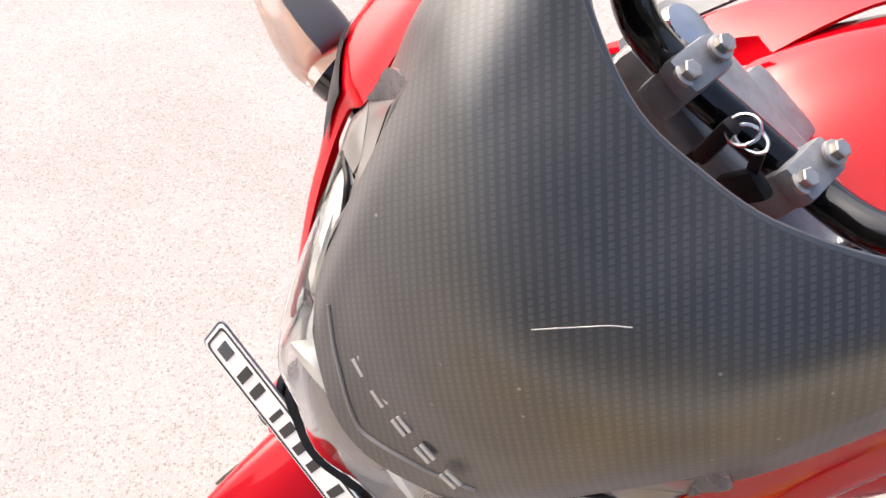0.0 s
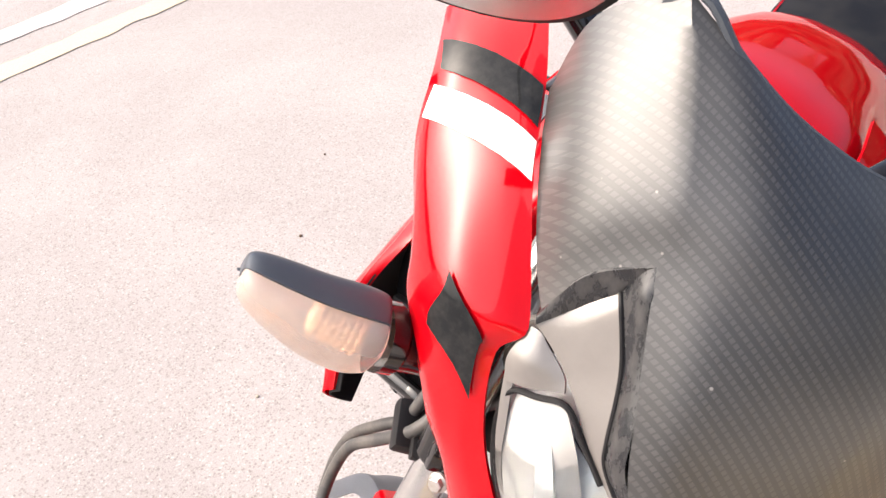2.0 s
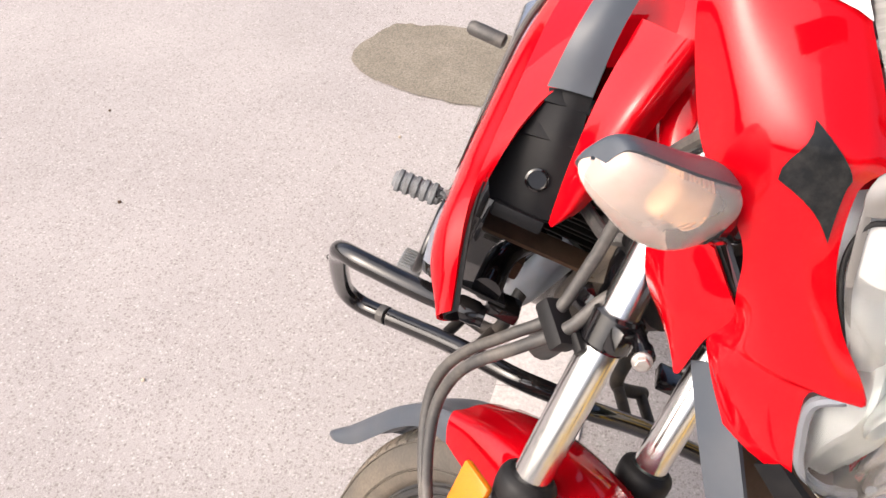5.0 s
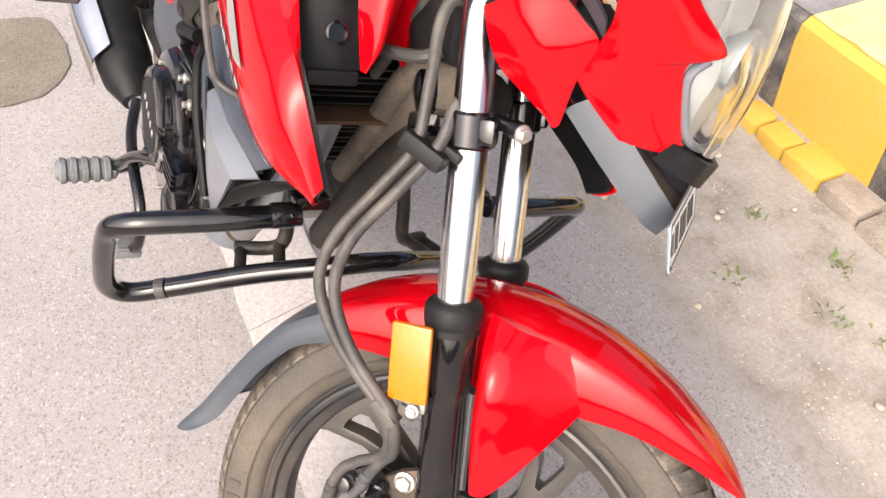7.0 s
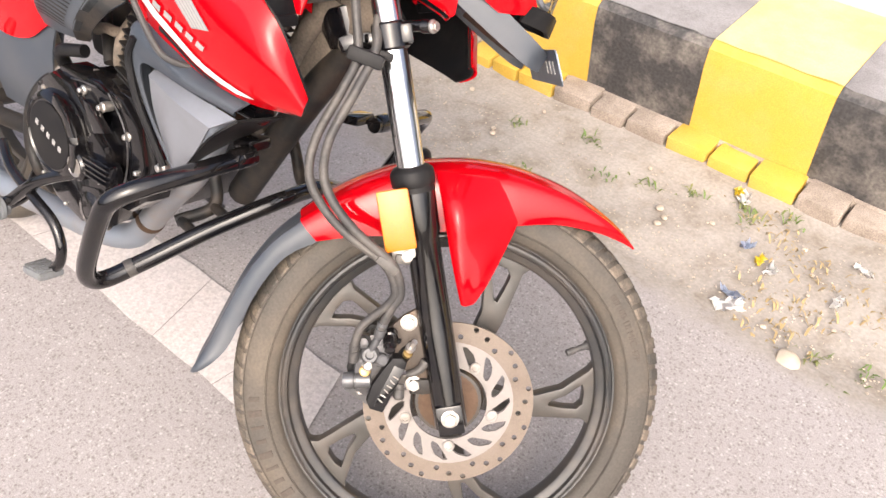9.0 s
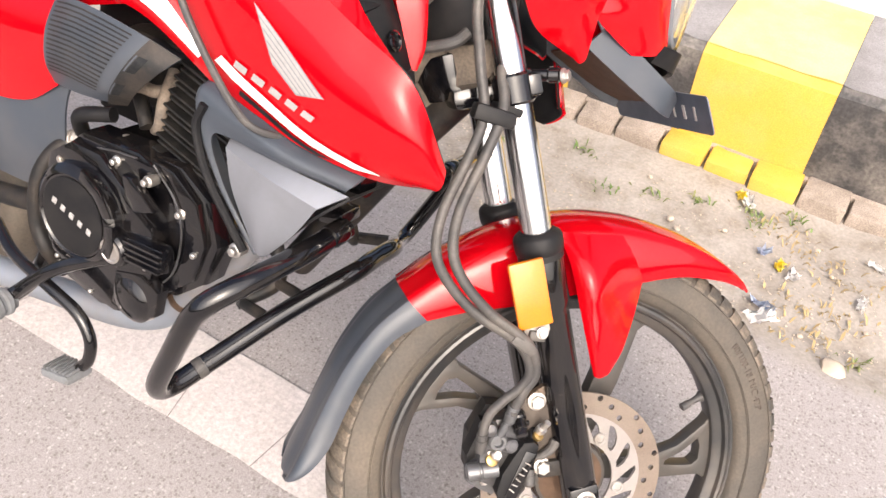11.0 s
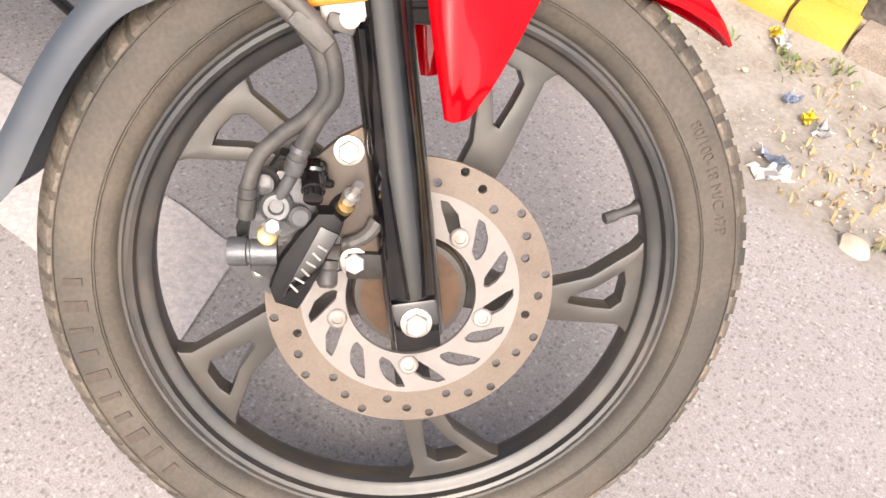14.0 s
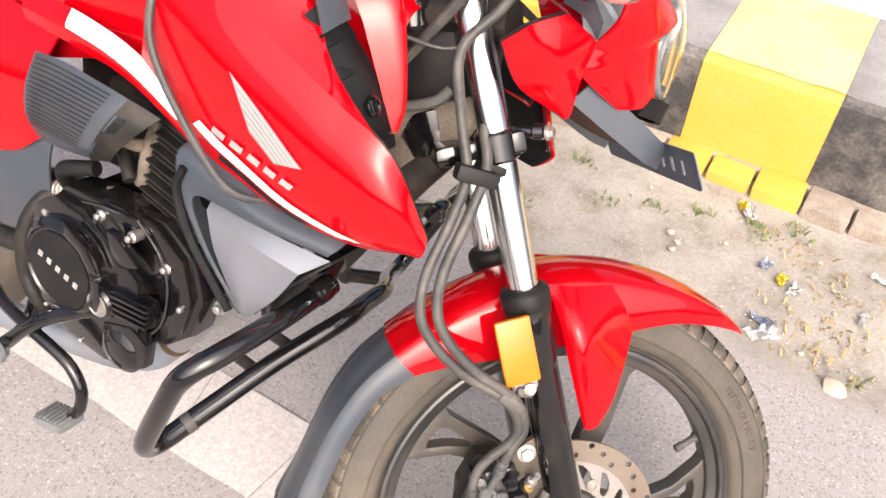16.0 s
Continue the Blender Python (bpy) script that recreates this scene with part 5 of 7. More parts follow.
def decal(name, rows, uv, mat, parent, lift, at_frame, n=6):
    """A thin sticker on a skin: corners given as (u, v) on the rows."""
    full = [spline(r, 41) for r in rows]
    cols = [spline([r[i] for r in full], 81) for i in range(41)]

    def pt(u, v):
        fu, fv = u * 40, v * 80
        i, j = min(39, int(fu)), min(79, int(fv))
        a, b = fu - i, fv - j
        return ((1 - a) * ((1 - b) * cols[i][j] + b * cols[i][j + 1]) + a * ((1 - b) * cols[i + 1][j] + b * cols[i + 1][j + 1]))

    def nrm(u, v):
        e = 0.01
        d1 = pt(min(1, u + e), v) - pt(max(0, u - e), v)
        d2 = pt(u, min(1, v + e)) - pt(u, max(0, v - e))
        nn = d1.cross(d2).normalized()
        return nn

    bm = B()
    sgn = 1 if nrm(0.5, 0.5).y < 0 else -1
    q = [Vector((*c, 0)) for c in uv]
    grid = []
    for i in range(n + 1):
        row = []
        for j in range(n + 1):
            a, b = i / n, j / n
            w = (q[0] * (1 - a) + q[1] * a) * (1 - b) + (q[3] * (1 - a) + q[2] * a) * b
            row.append(bm.verts.new(pt(w.x, w.y) + nrm(w.x, w.y) * sgn * lift))
        grid.append(row)
    for i in range(n):
        for j in range(n):
            bm.faces.new((grid[i][j], grid[i + 1][j], grid[i + 1][j + 1], grid[i][j + 1]))
    return part(name, bm, mat, parent, "", at_frame, 60)


part_side = side
decal("white_stripe", panel_rows, [(0.01, 0.150), (0.83, 0.122), (0.84, 0.160), (0.01, 0.182)], white_decal, part_side, 0.0022, FRONT)
decal("black_stripe", panel_rows, [(0.03, 0.095), (0.90, 0.060), (0.83, 0.102), (0.02, 0.138)], black_decal, part_side, 0.0022, FRONT)
decal("black_diamond", panel_rows, [(0.475, 0.262), (0.165, 0.345), (0.15, 0.432), (0.525, 0.368)], black_decal, part_side, 0.0022, FRONT)

# ---- headlamp
lamp = new("headlamp")
lamp.parent = bike
tagged(lamp, "clear multi-facet headlamp with a grey surround")


lens_half = [[(0.000, 0, 0.703), (-0.016, -0.040, 0.704), (-0.042, -0.085, 0.706), (-0.078, -0.128, 0.716)],
             [(0.008, 0, 0.676), (-0.006, -0.050, 0.677), (-0.034, -0.098, 0.681), (-0.084, -0.144, 0.694)],
             [(0.016, 0, 0.640), (0.004, -0.052, 0.641), (-0.014, -0.098, 0.646), (-0.060, -0.136, 0.660)],
             [(0.020, 0, 0.605), (0.011, -0.046, 0.606), (0.004, -0.082, 0.612), (-0.030, -0.106, 0.624)],
             [(0.020, 0, 0.573), (0.012, -0.042, 0.574), (0.003, -0.076, 0.579), (-0.028, -0.101, 0.588)],
             [(0.016, 0, 0.541), (0.011, -0.034, 0.542), (0.006, -0.058, 0.545), (-0.013, -0.079, 0.551)]]
bowl_half = [[(x - 0.026 - 0.010 * math.sin(9 * k), y * 0.93, z - 0.002) for k, (x, y, z) in enumerate(row)] for row in lens_half]
part("lens", sheet(B(), both(lens_half), 40, 30, 0.002), clear, lamp, "clear plastic lens", FRONT, 40)
part("lamp_bowl", sheet(B(), both(bowl_half), 25, 13, 0.002), reflector, lamp, "bright faceted reflector", FRONT, 12)
for y in (YC - 0.036, YC + 0.036):
    cup = B()
    lathe(cup, [(0, 0.010), (0.010, 0.022), (0.018, 0.027), (0.020, 0.027), (0.012, 0.020), (0.003, 0.008)], (-0.026, y, 0.625), (1, y * 1.2, 0.62), seg=20)
    part("bulb_cup", cup, reflector, lamp, "", FRONT)
band = [[(-0.104, -0.1545, 0.741), (-0.100, -0.150, 0.743), (-0.0955, -0.1455, 0.741)], [(-0.098, -0.1575, 0.720), (-0.090, -0.150, 0.729), (-0.0830, -0.1335, 0.736)],
        [(-0.090, -0.1535, 0.708), (-0.083, -0.145, 0.716), (-0.0760, -0.1300, 0.730)]]
band_low = [[(-0.098, -0.1575, 0.720), (-0.094, -0.155, 0.716), (-0.0885, -0.1500, 0.711)], [(-0.082, -0.149, 0.693), (-0.079, -0.1465, 0.692), (-0.0755, -0.1430, 0.690)],
            [(-0.066, -0.138, 0.668), (-0.064, -0.1365, 0.668), (-0.0620, -0.1345, 0.668)], [(-0.034, -0.108, 0.630), (-0.034, -0.1085, 0.631), (-0.0340, -0.1090, 0.632)]]
prism = [[(-0.0860, -0.1440, 0.7050), (-0.0815, -0.1400, 0.7120), (-0.0760, -0.1320, 0.7220), (-0.0720, -0.1270, 0.7260)],
         [(-0.0770, -0.1420, 0.6890), (-0.0680, -0.1340, 0.6970), (-0.0600, -0.1230, 0.7060), (-0.0570, -0.1130, 0.7110)],
         [(-0.0670, -0.1370, 0.6700), (-0.0560, -0.1260, 0.6770), (-0.0490, -0.1130, 0.6850), (-0.0480, -0.0990, 0.6920)],
         [(-0.0540, -0.1280, 0.6500), (-0.0420, -0.1150, 0.6560), (-0.0360, -0.1000, 0.6630), (-0.0370, -0.0850, 0.6700)],
         [(-0.0420, -0.1160, 0.6330), (-0.0340, -0.1040, 0.6370), (-0.0310, -0.0920, 0.6420), (-0.0330, -0.0780, 0.6480)]]
blade = [[(-0.0800, -0.1340, 0.7090), (-0.0740, -0.1290, 0.7110)], [(-0.0600, -0.1240, 0.6850), (-0.0530, -0.1150, 0.6880)], [(-0.0420, -0.1100, 0.6580), (-0.0360, -0.1000, 0.6620)]]


gap_line = [(-0.040, -0.100, 0.712), (-0.056, -0.113, 0.719), (-0.070, -0.1275, 0.728), (-0.0785, -0.1385, 0.717), (-0.086, -0.1480, 0.705), (-0.080, -0.1455, 0.683), (-0.064, -0.137, 0.663), (-0.045, -0.120, 0.642), (-0.030, -0.104, 0.624)]
low_frame = [(-0.026, -0.099, 0.616), (-0.033, -0.1055, 0.598), (-0.023, -0.091, 0.572), (-0.010, -0.0755, 0.552), (0.004, -0.054, 0.548), (0.012, -0.036, 0.556)]
for side_sign, keep in ((1, lambda r: r), (-1, across)):
    part("lamp_surround", sheet(B(), keep(band), 10, 12, 0.003), side_grey, lamp, "satin grey surround", FRONT, 40)
    part("lamp_surround", sheet(B(), keep(band_low), 8, 26, 0.003), side_grey, lamp, "satin grey surround", FRONT, 40)
    position = part("position_lamp", sheet(B(), keep(prism), 14, 24, 0.002), lamp_white, lamp, "clear white prism position lamp", FRONT, 30)
    part("light_blade", sheet(B(), keep([[(x + 0.006, y, z + 0.002) for x, y, z in r] for r in blade]), 5, 14, 0.003), reflector, position, "bright pointed light blade", FRONT, 30)
    bm = B()
    tube(bm, keep([gap_line])[0], 0.0018, 40, 8)
    part("lamp_seal", bm, black_plastic, lamp, "black seal", FRONT)
    bm = B()
    tube(bm, keep([low_frame])[0], 0.0042, 40, 8)
    part("lower_frame", bm, silver_plastic, lamp, "silver frame of the lower lens", FRONT)
lip_half = [[(0.018, 0, 0.538), (0.013, -0.034, 0.539), (0.006, -0.060, 0.542), (-0.020, -0.078, 0.546)],
            [(0.014, 0, 0.514), (0.009, -0.034, 0.516), (0.000, -0.056, 0.520), (-0.030, -0.074, 0.526)]]
part("lower_lip", sheet(B(), both(lip_half), 26, 6, 0.006), black_plastic, lamp, "black lower lip", FRONT)

# ---- indicators
def indicator(turn):
    """One indicator; turn: lays its numbers onto its own side."""
    ind = new("indicator")
    ind.parent = bike
    tagged(ind, "peach-tinted clear indicator with a dark shell")
    stations = [(-0.131, -0.2105, 0.654, 0.024, 0.018), (-0.132, -0.2135, 0.654, 0.0285, 0.0215), (-0.132, -0.228, 0.653, 0.0305, 0.0235), (-0.133, -0.250, 0.654, 0.0290, 0.022),
                (-0.136, -0.272, 0.658, 0.0245, 0.0195), (-0.139, -0.288, 0.661, 0.0205, 0.0160), (-0.141, -0.2955, 0.6625, 0.0165, 0.0125), (-0.142, -0.298, 0.663, 0.0110, 0.0080), (-0.142, -0.2985, 0.663, 0.0003, 0.0002)]

    def ring(st, k, a):
        x, y, z, u, f = st
        c, q = math.copysign(abs(math.cos(a)) ** 0.74, math.cos(a)), math.copysign(abs(math.sin(a)) ** 0.74, math.sin(a))
        return (x + k * (f * c + 0.005 * q), y, z + k * u * q)

    rows = [[ring(st, 1.0, 2 * math.pi * k / 32) for k in range(33)] for st in stations]
    outer = part("indicator_lens", sheet(B(), turn(rows), 65, 34, 0.0), smoke, ind, "clear dusty outer lens", FRONT, 50)
    outer.visible_shadow = False
    rows = [[ring(st, 0.93, radians(84 + 12 * k)) for k in range(17)] for st in stations]
    part("indicator_bowl", sheet(B(), turn(rows), 30, 26, 0.0), lens_inner, ind, "pale peach reflector bowl", FRONT, 60)
    bm = B()
    lathe(bm, [(0, 0.007)] + [(0.003 + 0.0042 * k + d, r) for k in range(7) for d, r in ((0, 0.0105), (0.0022, 0.0105), (0.0026, 0.0085), (0.0040, 0.0085))] + [(0.034, 0.006)], turn([[(-0.132, -0.220, 0.656)]])[0][0], turn([[(-0.136, -0.256, 0.660)]])[0][0], seg=20)
    part("bulb_cover", bm, bulb_amber, ind, "ribbed amber bulb cover", FRONT)
    rows = [[ring((x - 0.001, y - 0.0005, z, u + 0.002, f * 1.08), 1.0, radians(80 + 9.2 * k)) for k in range(17)] for x, y, z, u, f in stations]
    part("indicator_shell", sheet(B(), turn(rows), 36, 34, 0.002), grey_plastic, ind, "dark grey shell", FRONT, 50)
    bm = B()
    tube(bm, turn([[(-0.145, -0.160, 0.645), (-0.139, -0.188, 0.650), (-0.134, -0.2105, 0.653)]])[0], [0.021, 0.0195, 0.0225], 14, 16)
    part("indicator_stem", bm, black_gloss, ind, "black rubber stem", FRONT)


indicator(lambda rows: rows)
indicator(across)

# ---- number plate and its arm
PL = axes((0.021, -0.018, 0.478), (0, 1, 0), (-0.45, 0, 0.89))
bm = B()
n = 8
pts = []
for cx, cy, a0 in ((0.122, -0.016, -90), (0.122, 0.016, 0), (-0.122, 0.016, 90), (-0.122, -0.016, 180)):
    pts += [(cx + 0.006 * math.cos(radians(a0 + 90 * k / n)), cy + 0.006 * math.sin(radians(a0 + 90 * k / n))) for k in range(n + 1)]
slab(bm, pts, 0.0016, (), PL)
plate = part("number_plate", bm, plate_back, bike, "white plate with bars in a black border", FRONT)
bm = B()
slab(bm, [(x * 0.985, y * 0.95) for x, y in pts], 0.0006, (), PL @ Matrix.Translation((0, 0, 0.0016)))
part("plate_face", bm, plate_white, plate, "white reflective face", FRONT)
bm = B()
outer = [(x * 0.965, y * 0.86) for x, y in pts]
inner = [(x * 0.950, y * 0.76) for x, y in pts]
slab(bm, outer, 0.0004, [inner], PL @ Matrix.Translation((0, 0, 0.0024)))
part("plate_border", bm, plate_black, plate, "", FRONT)
for k, (x, w) in enumerate([(-0.095, 0.012), (-0.07, 0.016), (-0.045, 0.012)]):
    bm = B()
    box(bm, (x, 0.0, -0.0008), (w * 0.4, 0.016, 0.0008), None, 0.0002, 1)
    part("back_mark", bm, silver_decal, plate, "", FRONT @ PL)
for k, (x, w, h) in enumerate([(-0.108, 0.020, 0.018), (-0.084, 0.013, 0.023), (-0.068, 0.013, 0.023), (-0.044, 0.008, 0.023), (-0.030, 0.013, 0.023), (-0.013, 0.013, 0.023), (0.004, 0.013, 0.023), (0.030, 0.012, 0.023), (0.048, 0.012, 0.023), (0.066, 0.012, 0.023), (0.084, 0.012, 0.023)]):
    bm = B()
    box(bm, (x, 0.0, 0.0026), (w * 0.62, h, 0.0008), None, 0.0002, 1)
    part("plate_bar", bm, plate_black if k else grey_plastic, plate, "", FRONT @ PL)
for flip in (1, -1):
    rows = [[(-0.112, -0.092 * flip, 0.528), (-0.098, -0.094 * flip, 0.545), (-0.080, -0.094 * flip, 0.565)],
            [(-0.062, -0.090 * flip, 0.500), (-0.050, -0.091 * flip, 0.518), (-0.036, -0.090 * flip, 0.540)],
            [(-0.012, -0.086 * flip, 0.474), (-0.002, -0.086 * flip, 0.492), (0.008, -0.084 * flip, 0.512)],
            [(0.008, -0.078 * flip, 0.468), (0.014, -0.076 * flip, 0.484), (0.020, -0.072 * flip, 0.500)]]
    rows = [[a, tuple(0.35 * p + 0.65 * q for p, q in zip(a, b)), tuple(0.3 * p + 0.7 * q for p, q in zip(a, c))] for a, b, c in rows]
    part("plate_arm", sheet(B(), rows, 8, 16, 0.005), grey_plastic, bike, "grey plastic plate arm", FRONT, 40)
bm = B()
rows = [[(-0.09, -0.085, 0.525), (-0.09, 0.0, 0.53), (-0.09, 0.085, 0.525)], [(-0.03, -0.085, 0.495), (-0.03, 0.0, 0.50), (-0.03, 0.085, 0.495)], [(0.012, -0.075, 0.480), (0.012, 0, 0.484), (0.012, 0.075, 0.480)]]
part("plate_underside", sheet(bm, rows, 10, 10, 0.003), rust, bike, "dusty brown underside", FRONT, 40)

# ---- handlebar
bar = B()
tube(bar, [(-0.40, -0.37, 0.86), (-0.33, -0.27, 0.865), (-0.255, -0.150, 0.82), (-0.234, -0.108, 0.79), (-0.244, -0.069, 0.768), (-0.254, -0.018, 0.765), (-0.261, 0.030, 0.768), (-0.259, 0.068, 0.79), (-0.283, 0.110, 0.82), (-0.36, 0.23, 0.865), (-0.43, 0.33, 0.86)], 0.0112, 80, 16)
part("handlebar", bar, black_gloss, bike, "gloss black handlebar", FRONT)
for y, x in ((-0.060, -0.248), (0.021, -0.260)):
    cl = B()
    box(cl, (x, y, 0.757), (0.038, 0.024, 0.028), Matrix.Rotation(radians(-12), 3, "Y"), 0.005)
    box(cl, (x, y, 0.776), (0.040, 0.024, 0.014), Matrix.Rotation(radians(-12), 3, "Y"), 0.005)
    c = part("bar_clamp", cl, clamp_grey, bike, "grey alloy bar clamp", FRONT)
    for dx in (-0.0135, 0.0135):
        bm = B()
        bolt(bm, (x + dx, y, 0.7825), (-0.2, 0, 1), 0.0056, 0.008)
        part("clamp_bolt", bm, steel, c, "zinc bolt", FRONT)
bm = B()
box(bm, leg(0.775, 0, 0.0), (0.085, 0.19, 0.026), Matrix.Rotation(radians(-21), 3, "Y"), 0.010)
box(bm, leg(0.775, -0.012, -0.040), (0.050, 0.060, 0.022), Matrix.Rotation(radians(-21), 3, "Y"), 0.008)
part("top_fork_clamp", bm, clamp_grey, bike, "grey alloy top fork clamp", FRONT)
bm = B()
lathe(bm, [(0, 0.016), (0.03, 0.016), (0.032, 0.012)], (-0.262, -0.018, 0.70), (-0.24, -0.018, 0.76), seg=20)
part("ignition_lock", bm, black_plastic, bike, "black ignition lock", FRONT)
key = thing("key", "black ignition key with a steel ring in the lock", "key")
bm = B()
box(bm, (-0.228, -0.023, 0.776), (0.009, 0.010, 0.040), Matrix.Rotation(radians(6), 3, "X"), 0.003)
box(bm, (-0.2285, -0.023, 0.750), (0.003, 0.007, 0.030), None, 0.001)
part("key_head", bm, black_plastic, key, "black key head", FRONT)
bm = B()
box(bm, (-0.2285, 0.005, 0.768), (0.009, 0.019, 0.030), Matrix.Rotation(radians(-14), 3, "X"), 0.004)
box(bm, (-0.2285, -0.003, 0.789), (0.0025, 0.007, 0.016), Matrix.Rotation(radians(25), 3, "X"), 0.001)
part("spare_key", bm, black_plastic, key, "black spare key on the ring", FRONT)
for dy, tilt, r in ((0.0, 0.4, 0.0085), (0.006, 1.0, 0.0080)):
    bm = B()
    ringp = [Vector((-0.229, -0.020 + dy, 0.797)) + r * (math.cos(a) * Vector((0.5, 0.8, 0)) + math.sin(a) * Vector((-0.6, tilt, 0.6)).normalized()) for a in (2 * math.pi * k / 24 for k in range(25))]
    tube(bm, ringp, 0.0011, 0, 6, False)
    part("key_ring", bm, chrome, key, "steel split ring", FRONT)

# ---- mirror on the bar
mirror = new("mirror")
mirror.parent = bike
tagged(mirror, "rear-view mirror turned forward, dark rim")
bm = B()
tube(bm, [(-0.335, -0.275, 0.868), (-0.325, -0.285, 0.925), (-0.26, -0.29, 0.965), (-0.150, -0.292, 0.945)], 0.005, 24, 10)
part("mirror_stem", bm, black_gloss, mirror, "", FRONT)
MF = axes((-0.107, -0.292, 0.926), (0.05, 1, 0.04), (0.45, 0, 1))
outl = [(0.074 * math.copysign(abs(math.cos(a)) ** 0.8, math.cos(a)), 0.052 * math.copysign(abs(math.sin(a)) ** 0.8, math.sin(a))) for a in (2 * math.pi * k / 48 for k in range(48))]
bm = B()
slab(bm, outl, 0.022, (), MF @ Matrix.Translation((0, 0, -0.022)), 0.004)
housing = part("mirror_housing", bm, black_plastic, mirror, "black mirror housing", FRONT)
bm = B()
slab(bm, [(x * 0.92, y * 0.89) for x, y in outl], 0.0015, (), MF @ Matrix.Translation((0, 0, 0.0002)))
part("mirror_glass", bm, chrome, housing, "silvered mirror glass", FRONT)

# ---------------------------------------------------------------- body of the motorcycle
# ---- tank shroud
shroud_rows = [[(-0.172, -0.163, 0.718), (-0.168, -0.172, 0.710), (-0.170, -0.172, 0.702), (-0.176, -0.166, 0.695), (-0.184, -0.158, 0.690)],
               [(-0.214, -0.186, 0.797), (-0.211, -0.199, 0.770), (-0.214, -0.202, 0.738), (-0.226, -0.196, 0.708), (-0.244, -0.182, 0.686)],
               [(-0.276, -0.190, 0.828), (-0.274, -0.205, 0.798), (-0.284, -0.209, 0.756), (-0.300, -0.203, 0.718), (-0.322, -0.188, 0.690)],
               [(-0.345, -0.190, 0.858), (-0.345, -0.206, 0.825), (-0.352, -0.209, 0.780), (-0.364, -0.202, 0.735), (-0.380, -0.188, 0.702)],
               [(-0.420, -0.188, 0.892), (-0.424, -0.204, 0.855), (-0.430, -0.206, 0.808), (-0.440, -0.198, 0.760), (-0.452, -0.186, 0.722)],
               [(-0.500, -0.176, 0.928), (-0.506, -0.192, 0.892), (-0.514, -0.195, 0.850), (-0.524, -0.188, 0.810), (-0.536, -0.178, 0.780)]]
flange_rows = [[(-0.172, -0.163, 0.718), (-0.174, -0.162, 0.716), (-0.177, -0.160, 0.714)],
               [(-0.214, -0.186, 0.797), (-0.217, -0.183, 0.795), (-0.221, -0.180, 0.792)],
               [(-0.276, -0.190, 0.828), (-0.277, -0.183, 0.833), (-0.278, -0.176, 0.836)],
               [(-0.310, -0.190, 0.843), (-0.311, -0.178, 0.853), (-0.311, -0.166, 0.862)],
               [(-0.345, -0.190, 0.858), (-0.340, -0.170, 0.874), (-0.338, -0.152, 0.888)],
               [(-0.420, -0.188, 0.892), (-0.405, -0.168, 0.912), (-0.390, -0.155, 0.925)],
               [(-0.500, -0.176, 0.928), (-0.485, -0.155, 0.945), (-0.465, -0.145, 0.955)]]
inner_prong = [[(-0.257, -0.114, 0.786), (-0.253, -0.110, 0.786), (-0.257, -0.106, 0.788)],
               [(-0.266, -0.117, 0.806), (-0.252, -0.104, 0.812), (-0.264, -0.092, 0.812)],
               [(-0.286, -0.121, 0.850), (-0.264, -0.101, 0.862), (-0.278, -0.080, 0.860)],
               [(-0.314, -0.122, 0.900), (-0.286, -0.092, 0.916), (-0.305, -0.066, 0.910)],
               [(-0.360, -0.116, 0.950), (-0.330, -0.076, 0.965), (-0.345, -0.050, 0.957)]]
